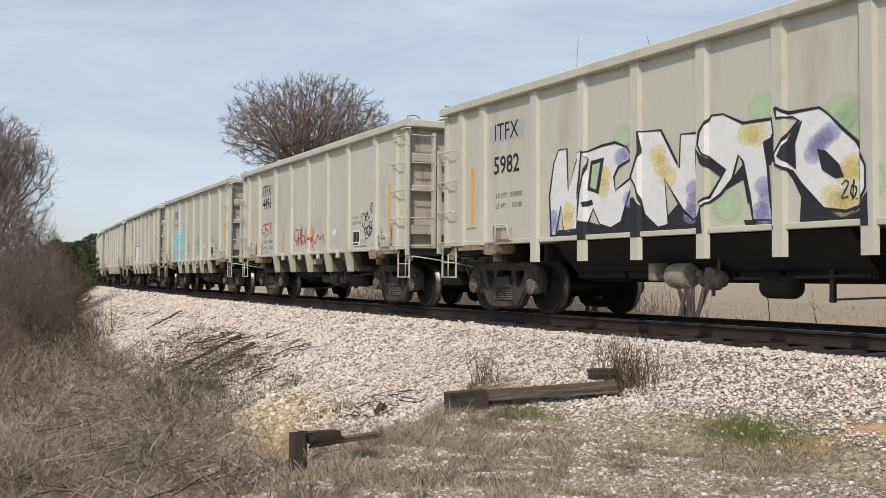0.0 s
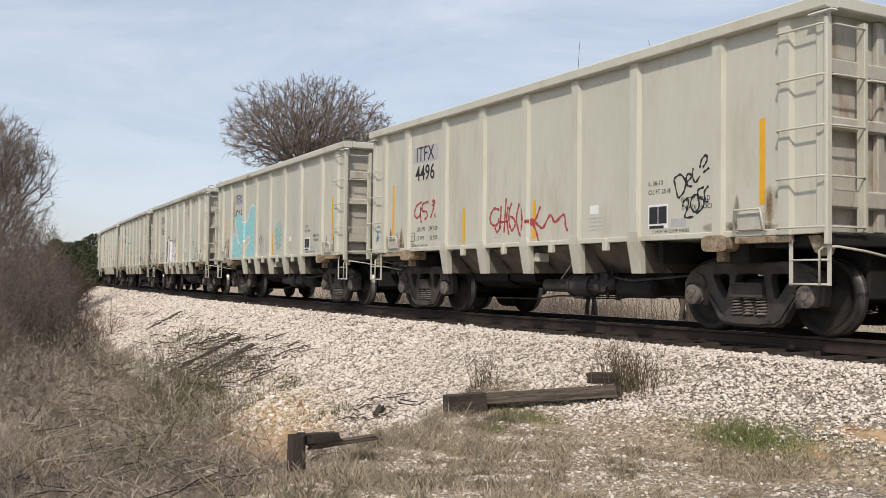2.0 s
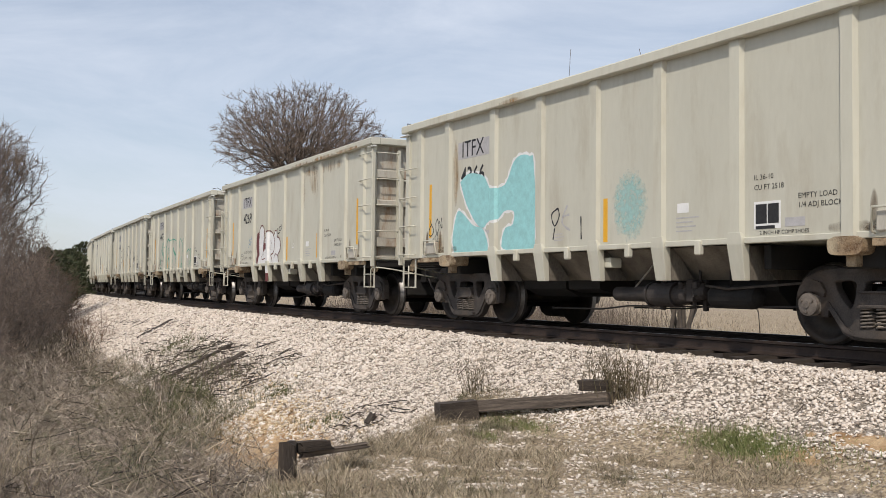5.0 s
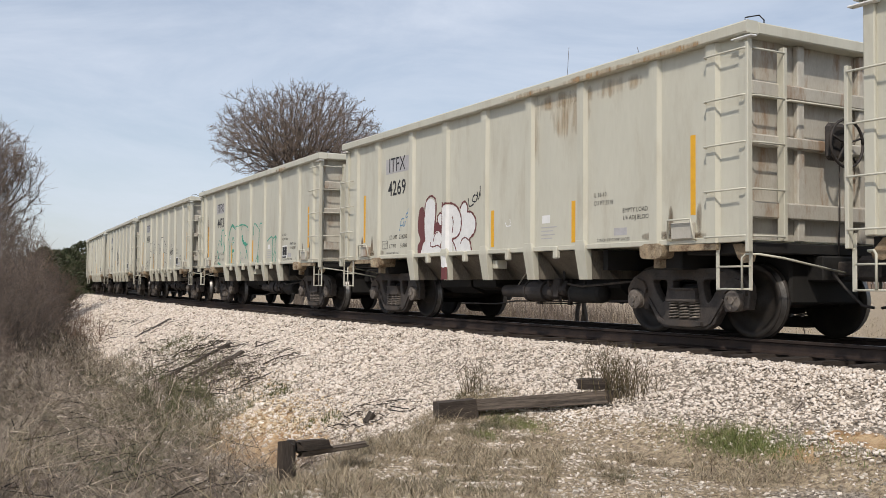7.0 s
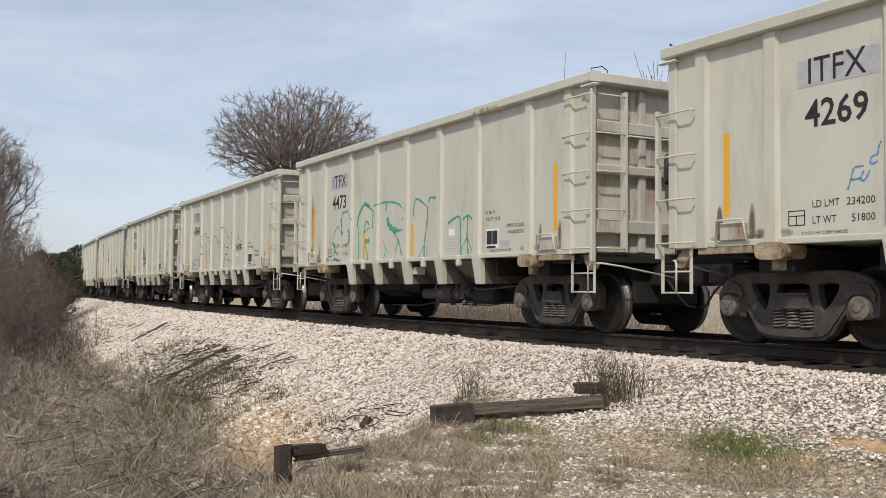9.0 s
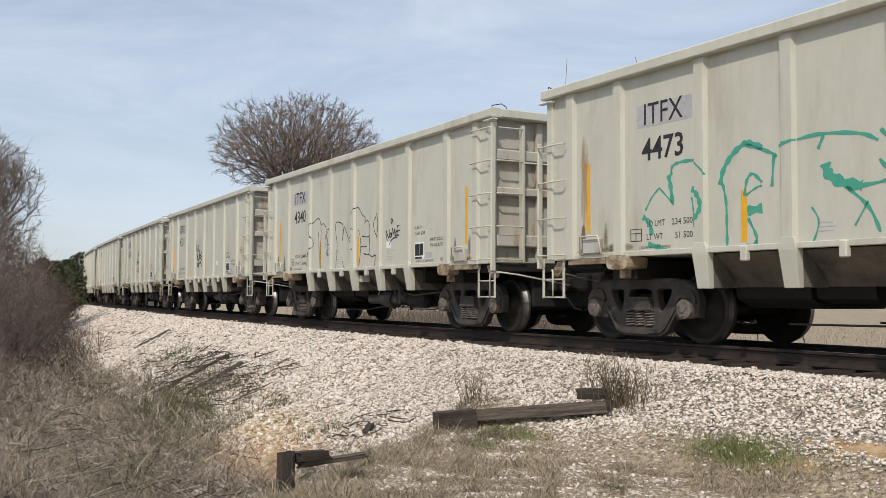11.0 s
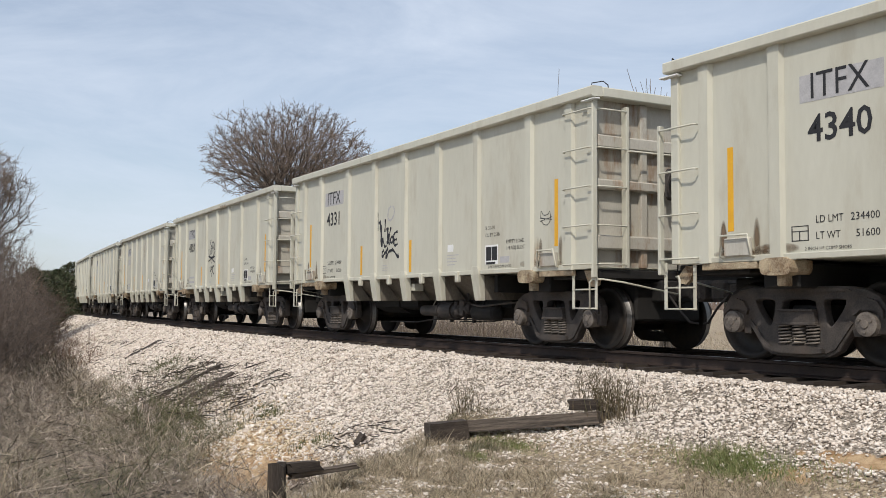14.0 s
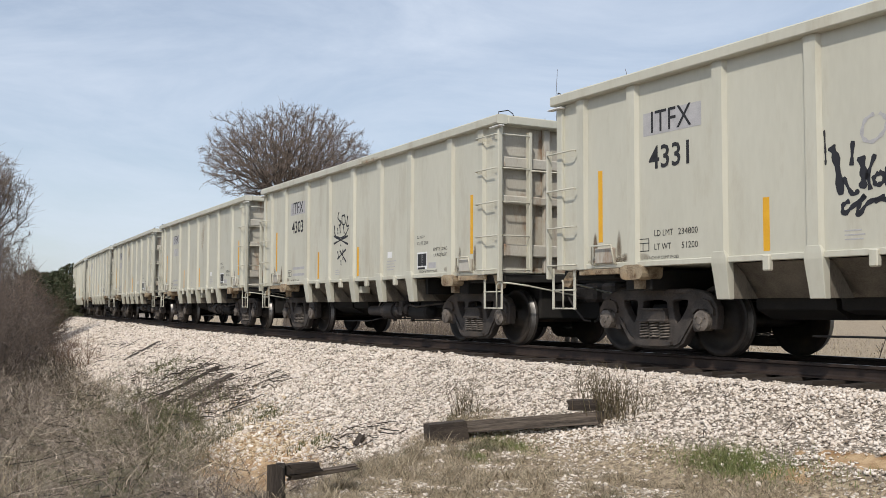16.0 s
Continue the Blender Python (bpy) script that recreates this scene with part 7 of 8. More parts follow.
spray([(-3.31, 2.06), (-3.53, 2.03), (-3.55, 1.9), (-3.39, 1.88), (-3.35, 1.79), (-3.46, 1.73)], SPRAY_RED, CARS[-2], width=0.055)
spray([(-3.06, 2.08), (-3.12, 1.9), (-3.22, 1.75)], SPRAY_RED, CARS[-2], width=0.055)
spray([(-3.17, 2.04), (-3.11, 2.07), (-3.09, 1.99), (-3.17, 1.99)], SPRAY_RED, CARS[-2], width=0.055)
spray([(-3.05, 1.82), (-3.04, 1.75)], SPRAY_RED, CARS[-2], width=0.055)
spray([(-0.81, 1.76), (-0.97, 1.79), (-1.09, 1.68), (-1.08, 1.57), (-0.97, 1.51), (-0.85, 1.54), (-0.83, 1.63)], SPRAY_RED, CARS[-2], width=0.055)
spray([(-0.94, 1.48), (-0.87, 1.4), (-0.75, 1.5)], SPRAY_RED, CARS[-2], width=0.055)
spray([(-0.75, 1.82), (-0.77, 1.63), (-0.8, 1.43)], SPRAY_RED, CARS[-2], width=0.055)
spray([(-0.6, 1.94), (-0.63, 1.65), (-0.66, 1.38)], SPRAY_RED, CARS[-2], width=0.055)
spray([(-0.81, 1.56), (-0.54, 1.56)], SPRAY_RED, CARS[-2], width=0.055)
spray([(-0.54, 1.8), (-0.58, 1.64), (-0.54, 1.43), (-0.51, 1.34)], SPRAY_RED, CARS[-2], width=0.055)
spray([(-0.43, 1.85), (-0.5, 1.75), (-0.51, 1.55), (-0.43, 1.41), (-0.33, 1.5), (-0.36, 1.59), (-0.47, 1.64)], SPRAY_RED, CARS[-2], width=0.055)
spray([(-0.21, 1.83), (-0.29, 1.62), (-0.23, 1.39), (-0.15, 1.32), (-0.06, 1.46), (-0.06, 1.66), (-0.15, 1.84)], SPRAY_RED, CARS[-2], width=0.055)
spray([(0.02, 1.53), (0.18, 1.55), (0.34, 1.45), (0.46, 1.42), (0.64, 1.6), (0.77, 1.49), (0.99, 1.59), (1.04, 1.42), (1.09, 1.34)], SPRAY_RED, CARS[-2], width=0.055)
spray([(0.38, 1.75), (0.27, 1.58), (0.17, 1.52)], SPRAY_RED, CARS[-2], width=0.055)
spray([(0.02, 1.53), (0.14, 1.49), (0.25, 1.4), (0.34, 1.2)], SPRAY_RED, CARS[-2], width=0.055)
spray([(0.11, 1.52), (0.25, 1.5)], SPRAY_RED, CARS[-2], width=0.12, layer=2)
spray([(3.36, 1.91), (3.43, 1.67)], SPRAY_BLACK, CARS[-2], width=0.035)
spray([(3.36, 1.92), (3.48, 1.96), (3.57, 1.86), (3.54, 1.74), (3.44, 1.66)], SPRAY_BLACK, CARS[-2], width=0.035)
spray([(3.58, 1.85), (3.67, 1.91), (3.63, 1.96), (3.58, 1.91), (3.61, 1.81), (3.69, 1.8)], SPRAY_BLACK, CARS[-2], width=0.035)
spray([(3.71, 2.02), (3.69, 1.94), (3.74, 1.84), (3.82, 1.91)], SPRAY_BLACK, CARS[-2], width=0.035)
spray([(3.82, 2.01), (3.85, 2.11), (3.93, 2.16), (3.94, 2.09), (3.87, 2.01)], SPRAY_BLACK, CARS[-2], width=0.035)
spray([(3.88, 1.95), (3.98, 2.0)], SPRAY_BLACK, CARS[-2], width=0.035)
spray([(3.52, 1.55), (3.54, 1.62), (3.62, 1.64), (3.61, 1.54), (3.56, 1.42), (3.71, 1.42)], SPRAY_BLACK, CARS[-2], width=0.035)
spray([(3.69, 1.67), (3.66, 1.56), (3.74, 1.47), (3.81, 1.55), (3.78, 1.68), (3.69, 1.67)], SPRAY_BLACK, CARS[-2], width=0.035)
spray([(3.89, 1.77), (3.79, 1.74), (3.8, 1.66), (3.89, 1.61), (3.87, 1.52), (3.76, 1.45)], SPRAY_BLACK, CARS[-2], width=0.035)
spray([(3.97, 1.78), (3.9, 1.71), (3.92, 1.59), (3.97, 1.6)], SPRAY_BLACK, CARS[-2], width=0.035)
spray([(-5.78, 1.67), (-5.45, 1.68)], SPRAY_BLUE, CARS[-2], width=0.045)
spray([(-5.72, 1.57), (-5.73, 1.38), (-5.64, 1.52), (-5.6, 1.34)], SPRAY_BLUE, CARS[-2], width=0.045)
spray([(-5.53, 1.59), (-5.55, 1.39), (-5.48, 1.5)], SPRAY_BLUE, CARS[-2], width=0.045)
spray([(-5.68, 1.44), (-5.5, 1.45)], SPRAY_BLUE, CARS[-2], width=0.045)
spray([(-3.93, 1.19), (-3.99, 1.48), (-3.84, 1.9), (-3.66, 1.89), (-3.3, 1.66), (-2.96, 1.56), (-2.89, 1.17), (-3.93, 1.19)], SPRAY_WHITE, CARS[-1], width=0.11)
spray([(-3.74, 2.43), (-3.45, 2.55), (-2.99, 2.47), (-2.76, 2.25), (-2.38, 2.25), (-2.23, 2.37), (-2.08, 2.6), (-1.88, 2.69), (-1.63, 2.65), (-1.52, 2.51), (-1.48, 1.18), (-2.3, 1.22), (-2.41, 1.34), (-2.31, 1.56), (-2.1, 1.61), (-2.06, 1.81), (-2.32, 1.84), (-2.53, 1.72), (-2.82, 1.69), (-3.0, 1.6), (-3.25, 1.73), (-3.55, 2.07), (-3.74, 2.43)], SPRAY_WHITE, CARS[-1], width=0.11)
spray([(-3.93, 1.19), (-3.99, 1.48), (-3.84, 1.9), (-3.66, 1.89), (-3.3, 1.66), (-2.96, 1.56), (-2.89, 1.17)], CYAN, CARS[-1], layer=2)
spray([(-3.74, 2.43), (-3.45, 2.55), (-2.99, 2.47), (-2.76, 2.25), (-2.38, 2.25), (-2.23, 2.37), (-2.08, 2.6), (-1.88, 2.69), (-1.63, 2.65), (-1.52, 2.51), (-1.48, 1.18), (-2.3, 1.22), (-2.41, 1.34), (-2.31, 1.56), (-2.1, 1.61), (-2.06, 1.81), (-2.32, 1.84), (-2.53, 1.72), (-2.82, 1.69), (-3.0, 1.6), (-3.25, 1.73), (-3.55, 2.07)], CYAN, CARS[-1], layer=2)
spray([(-0.89, 1.79), (-1.05, 1.7), (-0.97, 1.53), (-0.86, 1.67), (-0.89, 1.79)], SPRAY_BLACK, CARS[-1], width=0.03)
spray([(-0.97, 1.5), (-1.01, 1.33)], SPRAY_BLACK, CARS[-1], width=0.03)
spray([(-0.34, 1.64), (-0.33, 1.31)], SPRAY_BLACK, CARS[-1], width=0.03)
spray([(-0.66, 1.82), (-0.79, 1.58), (-0.59, 1.45)], PATCH, CARS[-1], width=0.04)
spray([(-0.79, 1.66), (-0.61, 1.68)], PATCH, CARS[-1], width=0.04)
spray([(-4.83, 1.86), (-4.78, 1.76), (-4.68, 1.64), (-4.76, 1.54), (-4.86, 1.57), (-4.83, 1.68), (-4.74, 1.75)], SPRAY_BLACK, CARS[-1], width=0.026)
spray([(-4.54, 1.84), (-4.6, 1.75), (-4.57, 1.57), (-4.48, 1.68), (-4.54, 1.84)], SPRAY_BLACK, CARS[-1], width=0.026)
spray([(-4.48, 1.8), (-4.39, 1.66)], SPRAY_BLACK, CARS[-1], width=0.026)
spray([(-4.39, 1.85), (-4.37, 1.67)], SPRAY_BLACK, CARS[-1], width=0.026)
spray([(-4.55, 1.57), (-4.52, 1.48), (-4.57, 1.43), (-4.48, 1.42)], SPRAY_BLACK, CARS[-1], width=0.026)
spray([(-4.72, 1.45), (-4.57, 1.56)], SPRAY_BLACK, CARS[-1], width=0.026)
spray([(-2.4, 1.87), (-2.34, 2.04), (-2.2, 2.06), (-2.16, 1.89), (-2.14, 1.62), (-2.12, 1.45), (-2.2, 1.39), (-2.24, 1.29), (-2.22, 1.18), (-2.39, 1.18), (-2.41, 1.36), (-2.31, 1.46), (-2.41, 1.64)], MAROON, CARS[0])
spray([(-1.75, 2.08), (-1.69, 2.04), (-1.71, 1.77), (-1.66, 1.76), (-1.5, 1.67), (-1.4, 1.72), (-1.39, 1.56), (-1.55, 1.55), (-1.67, 1.57), (-1.78, 1.53)], MAROON, CARS[0])
spray([(-1.43, 2.09), (-1.38, 2.1), (-1.34, 2.05), (-1.41, 1.98)], MAROON, CARS[0])
spray([(-2.15, 1.85), (-2.11, 2.1), (-2.01, 2.19), (-1.88, 2.2), (-1.76, 2.12), (-1.74, 1.93), (-1.78, 1.69), (-1.8, 1.53), (-1.67, 1.6), (-1.55, 1.56), (-1.48, 1.44), (-1.55, 1.32), (-1.49, 1.25), (-1.48, 1.16), (-2.22, 1.19), (-2.23, 1.31), (-2.17, 1.4), (-2.11, 1.44), (-2.14, 1.62)], SPRAY_WHITE, CARS[0], layer=2)
spray([(-1.66, 1.86), (-1.55, 1.91), (-1.45, 1.87), (-1.39, 1.8), (-1.39, 1.68), (-1.5, 1.67), (-1.62, 1.74)], SPRAY_WHITE, CARS[0], layer=2)
spray([(-1.4, 1.98), (-1.35, 2.03), (-1.11, 2.03), (-0.93, 1.94), (-0.82, 1.78), (-0.83, 1.6), (-0.92, 1.48), (-1.11, 1.44), (-1.12, 1.16), (-1.44, 1.17), (-1.41, 1.66)], SPRAY_WHITE, CARS[0], layer=2)
spray([(-0.83, 1.94), (-0.75, 2.02), (-0.65, 2.03), (-0.6, 1.94), (-0.61, 1.87), (-0.49, 1.86), (-0.36, 1.76), (-0.32, 1.63), (-0.39, 1.5), (-0.53, 1.41), (-0.49, 1.26), (-0.45, 1.14), (-1.0, 1.15), (-1.06, 1.29), (-1.11, 1.42), (-0.92, 1.47), (-0.83, 1.59), (-0.81, 1.77)], SPRAY_WHITE, CARS[0], layer=2)
spray([(-2.16, 1.87), (-2.12, 2.1), (-2.02, 2.22), (-1.88, 2.25), (-1.74, 2.18), (-1.7, 2.04)], MAROON, CARS[0], width=0.045, layer=3)
spray([(-1.4, 2.01), (-1.28, 2.07), (-1.09, 2.05), (-0.92, 1.97), (-0.81, 1.81), (-0.8, 1.65), (-0.87, 1.51), (-1.02, 1.44), (-1.11, 1.43), (-1.04, 1.34), (-0.98, 1.25), (-0.96, 1.16)], MAROON, CARS[0], width=0.045, layer=3)
spray([(-0.85, 1.95), (-0.75, 2.05), (-0.65, 2.05), (-0.58, 1.95), (-0.58, 1.88), (-0.47, 1.87), (-0.34, 1.77), (-0.31, 1.63), (-0.37, 1.5), (-0.52, 1.41), (-0.48, 1.34), (-0.44, 1.16)], MAROON, CARS[0], width=0.045, layer=3)
spray([(-1.41, 1.98), (-1.4, 1.8), (-1.4, 1.66), (-1.45, 1.27), (-1.44, 1.17)], MAROON, CARS[0], width=0.045, layer=3)
spray([(-1.66, 1.85), (-1.55, 1.92), (-1.44, 1.87)], MAROON, CARS[0], width=0.045, layer=3)
spray([(-1.66, 1.84), (-1.62, 1.73), (-1.49, 1.66)], MAROON, CARS[0], width=0.045, layer=3)
spray([(-1.12, 1.83), (-1.08, 1.73), (-1.11, 1.54)], MAROON, CARS[0], width=0.032, layer=3)
spray([(-0.82, 1.34), (-0.76, 1.42), (-0.65, 1.44), (-0.54, 1.39)], MAROON, CARS[0], width=0.032, layer=3)
spray([(-1.91, 1.41), (-1.89, 1.33), (-1.78, 1.32), (-1.65, 1.34), (-1.53, 1.3)], MAROON, CARS[0], width=0.032, layer=3)
spray([(-1.64, 1.58), (-1.74, 1.54), (-1.81, 1.41)], MAROON, CARS[0], width=0.032, layer=3)
spray([(-1.48, 1.42), (-1.54, 1.32), (-1.48, 1.26)], MAROON, CARS[0], width=0.032, layer=3)
spray([(-1.98, 1.2), (-1.85, 1.19), (-1.85, 1.04), (-1.98, 1.04)], SPRAY_WHITE, CARS[0], layer=2, smooth_curve=False)
spray([(-0.65, 1.15), (-0.53, 1.15), (-0.53, 1.03), (-0.64, 1.03)], SPRAY_WHITE, CARS[0], layer=2, smooth_curve=False)
spray([(-1.42, 1.19), (-1.24, 1.19), (-1.24, 0.95), (-1.33, 0.93), (-1.42, 0.96)], SPRAY_WHITE, CARS[0], layer=2, smooth_curve=False)
spray([(-1.42, 0.99), (-1.24, 0.99), (-1.24, 0.725), (-1.42, 0.725)], MAROON, CARS[0], layer=1, smooth_curve=False)
spray([(-0.57, 2.11), (-0.53, 1.97), (-0.39, 2.0)], SPRAY_BLACK, CARS[0], width=0.03)
spray([(-0.38, 2.15), (-0.44, 2.06), (-0.32, 2.04), (-0.28, 2.13), (-0.38, 2.15)], SPRAY_BLACK, CARS[0], width=0.03)
spray([(-0.28, 2.2), (-0.24, 2.07), (-0.18, 2.22)], SPRAY_BLACK, CARS[0], width=0.03)
spray([(-0.18, 2.29), (-0.18, 2.11)], SPRAY_BLACK, CARS[0], width=0.03)
spray([(-3.18, 1.67), (-3.14, 1.78), (-3.1, 1.89), (-2.99, 1.9)], SPRAY_BLUE, CARS[0], width=0.024)
spray([(-3.14, 1.77), (-3.03, 1.78)], SPRAY_BLUE, CARS[0], width=0.024)
spray([(-2.99, 1.85), (-3.03, 1.77), (-2.98, 1.76), (-2.92, 1.85)], SPRAY_BLUE, CARS[0], width=0.024)
spray([(-2.83, 2.0), (-2.9, 1.98), (-2.91, 1.91), (-2.83, 1.93)], SPRAY_BLUE, CARS[0], width=0.024)
spray([(-2.79, 2.13), (-2.82, 2.07), (-2.83, 2.0)], SPRAY_BLUE, CARS[0], width=0.024)
spray([(0.6, 1.63), (0.64, 1.57), (0.76, 1.58)], SPRAY_WHITE, CARS[0], width=0.025)
spray([(4.43, 1.93), (4.44, 2.04), (4.5, 1.98), (4.61, 1.98), (4.66, 2.02), (4.68, 1.91), (4.61, 1.83), (4.51, 1.84), (4.45, 1.89)], SPRAY_BLACK, CARS[3], width=0.014)
for stroke in ([(4.41, 1.94), (4.71, 1.9)], [(4.42, 1.89), (4.54, 1.91)], [(4.58, 1.91), (4.71, 1.94)]):
    spray(stroke, SPRAY_BLACK, CARS[3], width=0.014)
spray([(0.73, 1.68), (0.75, 1.61)], SPRAY_WHITE, CARS[0], width=0.025)
spray([(-3.64, 1.73), (-3.52, 1.89), (-3.39, 1.99), (-3.34, 1.97), (-3.12, 1.77)], TEAL, CARS[1], width=0.03)
spray([(-2.74, 2.27), (-2.59, 2.14), (-2.56, 2.08)], TEAL, CARS[1], width=0.03)
spray([(-2.81, 1.84), (-2.78, 1.67), (-2.77, 1.46)], TEAL, CARS[1], width=0.03)
spray([(-1.96, 1.78), (-1.79, 1.86), (-1.71, 1.87)], TEAL, CARS[1], width=0.03)
spray([(-3.21, 2.15), (-3.17, 1.99), (-3.14, 1.79)], TEAL, CARS[1], width=0.085)
spray([(-3.69, 1.65), (-3.58, 1.58), (-3.51, 1.41)], TEAL, CARS[1], width=0.085)
spray([(-3.59, 1.29), (-3.38, 1.24), (-3.21, 1.16)], TEAL, CARS[1], width=0.085)
spray([(-2.81, 1.94), (-2.67, 1.85), (-2.62, 1.71), (-2.68, 1.6), (-2.75, 1.56)], TEAL, CARS[1], width=0.085)
spray([(-2.34, 1.94), (-2.29, 2.11), (-2.16, 2.27), (-1.98, 2.38), (-1.88, 2.38), (-1.7, 2.3)], TEAL, CARS[1], width=0.085)
spray([(-3.16, 2.14), (-3.14, 2.25), (-3.01, 2.29), (-2.75, 2.29)], TEAL, CARS[1], width=0.05)
spray([(-2.3, 1.95), (-2.25, 1.73), (-2.24, 1.41), (-2.24, 1.16)], TEAL, CARS[1], width=0.05)
spray([(-1.97, 1.78), (-1.93, 1.96), (-1.84, 2.02), (-1.71, 1.91)], TEAL, CARS[1], width=0.05)
spray([(-1.92, 1.52), (-1.8, 1.31), (-1.81, 1.23)], TEAL, CARS[1], width=0.05)
spray([(-1.93, 1.6), (-1.71, 1.62)], TEAL, CARS[1], width=0.13)
spray([(-1.95, 1.16), (-1.77, 1.21)], TEAL, CARS[1], width=0.13)
spray([(-1.95, 2.37), (-1.62, 2.25), (-1.5, 2.18)], TEAL, CARS[1], width=0.05)
spray([(-1.54, 2.2), (-1.57, 1.85)], TEAL, CARS[1], width=0.05)
spray([(-1.47, 2.29), (-0.97, 2.35), (-0.45, 2.29), (-0.23, 2.19)], TEAL, CARS[1], width=0.05)
spray([(-0.88, 2.33), (-0.95, 2.19)], TEAL, CARS[1], width=0.05)
spray([(-0.2, 2.3), (-0.06, 2.13)], TEAL, CARS[1], width=0.05)
spray([(-0.44, 1.75), (-0.1, 1.8), (-0.22, 2.0)], TEAL, CARS[1], width=0.05)
spray([(-0.61, 1.76), (-0.35, 1.53), (-0.22, 1.27)], TEAL, CARS[1], width=0.05)
spray([(0.26, 1.99), (0.29, 2.22), (0.42, 2.31), (0.77, 2.15)], TEAL, CARS[1], width=0.05)
spray([(0.83, 2.15), (0.8, 1.83), (0.71, 1.46), (0.7, 1.1)], TEAL, CARS[1], width=0.05)
spray([(0.87, 2.2), (0.92, 2.29), (1.14, 2.27)], TEAL, CARS[1], width=0.05)
spray([(1.24, 2.17), (1.13, 2.05)], TEAL, CARS[1], width=0.05)
spray([(1.59, 1.78), (1.83, 1.86), (2.0, 1.87), (2.03, 1.73)], TEAL, CARS[1], width=0.05)
spray([(2.1, 1.82), (2.29, 1.88), (2.43, 1.8)], TEAL, CARS[1], width=0.05)
spray([(2.03, 1.78), (2.04, 1.45), (2.05, 1.16)], TEAL, CARS[1], width=0.05)
spray([(2.28, 1.87), (2.26, 1.51), (2.31, 1.16)], TEAL, CARS[1], width=0.05)
spray([(-0.35, 1.59), (-0.51, 1.35)], TEAL, CARS[1], width=0.03)
spray([(-1.04, 1.58), (-0.95, 1.41), (-1.04, 1.17)], TEAL, CARS[1], width=0.03)
spray([(0.71, 1.43), (0.39, 1.15)], TEAL, CARS[1], width=0.03)
spray([(2.26, 1.51), (2.05, 1.31)], TEAL, CARS[1], width=0.03)
spray([(2.26, 1.51), (2.42, 1.27)], TEAL, CARS[1], width=0.03)
spray([(0.77, 1.42), (0.81, 1.16)], TEAL, CARS[1], width=0.03)
spray([(-0.86, 2.03), (-0.82, 1.91), (-0.64, 1.8), (-0.42, 1.75)], TEAL, CARS[1], width=0.15)
spray([(-2.7, 1.31), (-2.68, 1.48), (-2.62, 1.68), (-2.41, 1.82), (-2.55, 1.98), (-2.64, 2.17), (-2.6, 2.29), (-2.4, 2.33), (-2.14, 2.41), (-1.98, 2.31), (-1.93, 2.05), (-1.96, 1.7), (-1.96, 1.26), (-1.89, 1.17)], SPRAY_BLACK, CARS[2], width=0.026)
spray([(-1.94, 2.23), (-1.78, 2.26), (-1.63, 2.16), (-1.62, 2.02), (-1.68, 1.9)], SPRAY_BLACK, CARS[2], width=0.026)
spray([(-2.1, 2.09), (-2.05, 1.65), (-1.96, 1.29)], SPRAY_BLACK, CARS[2], width=0.026)
spray([(-1.32, 2.11), (-1.52, 2.07), (-1.63, 1.85), (-1.59, 1.59), (-1.47, 1.37), (-1.56, 1.18)], SPRAY_BLACK, CARS[2], width=0.026)
spray([(-1.46, 1.95), (-1.46, 1.78), (-1.31, 1.76)], SPRAY_BLACK, CARS[2], width=0.026)
spray([(-1.38, 1.91), (-1.41, 1.66)], SPRAY_BLACK, CARS[2], width=0.026)
spray([(-1.46, 1.63), (-1.34, 1.66), (-1.41, 1.58), (-1.32, 1.53), (-1.47, 1.5)], SPRAY_BLACK, CARS[2], width=0.026)
spray([(-0.92, 1.16), (-1.02, 1.25), (-0.94, 1.68), (-1.05, 2.08), (-1.01, 2.24), (-0.7, 2.2), (-0.62, 2.11), (-0.64, 1.81)], SPRAY_BLACK, CARS[2], width=0.026)
spray([(-0.64, 1.81), (-0.55, 2.11), (-0.4, 1.95), (-0.26, 1.79), (-0.15, 1.73), (-0.12, 1.57)], SPRAY_BLACK, CARS[2], width=0.026)
spray([(-0.63, 1.37), (-0.56, 1.24), (-0.34, 1.16), (-0.16, 1.23), (0.03, 1.25)], SPRAY_BLACK, CARS[2], width=0.026)
spray([(0.04, 2.02), (-0.1, 2.03), (-0.26, 1.84)], SPRAY_BLACK, CARS[2], width=0.026)
spray([(-0.11, 1.57), (-0.13, 1.67)], SPRAY_BLACK, CARS[2], width=0.026)
spray([(-0.16, 1.57), (0.02, 1.61)], SPRAY_BLACK, CARS[2], width=0.026)
spray([(-0.1, 2.03), (-0.1, 2.29), (-0.0, 2.43), (0.2, 2.48), (0.43, 2.3), (0.57, 2.25), (0.55, 2.1)], SPRAY_BLACK, CARS[2], width=0.026)
spray([(0.57, 2.15), (0.71, 2.17), (0.8, 2.04), (0.78, 1.84), (0.42, 1.86)], SPRAY_BLACK, CARS[2], width=0.026)
spray([(0.8, 1.82), (0.78, 1.48), (0.51, 1.49)], SPRAY_BLACK, CARS[2], width=0.026)
spray([(0.23, 2.0), (0.35, 1.74), (0.32, 1.45), (0.25, 1.2)], SPRAY_BLACK, CARS[2], width=0.026)
spray([(0.35, 1.64), (0.66, 1.63)], SPRAY_BLACK, CARS[2], width=0.026)
spray([(0.76, 1.47), (0.94, 1.41), (1.09, 1.43), (1.05, 1.16)], SPRAY_BLACK, CARS[2], width=0.026)
spray([(1.08, 1.42), (1.2, 1.47), (1.22, 1.58)], SPRAY_BLACK, CARS[2], width=0.026)
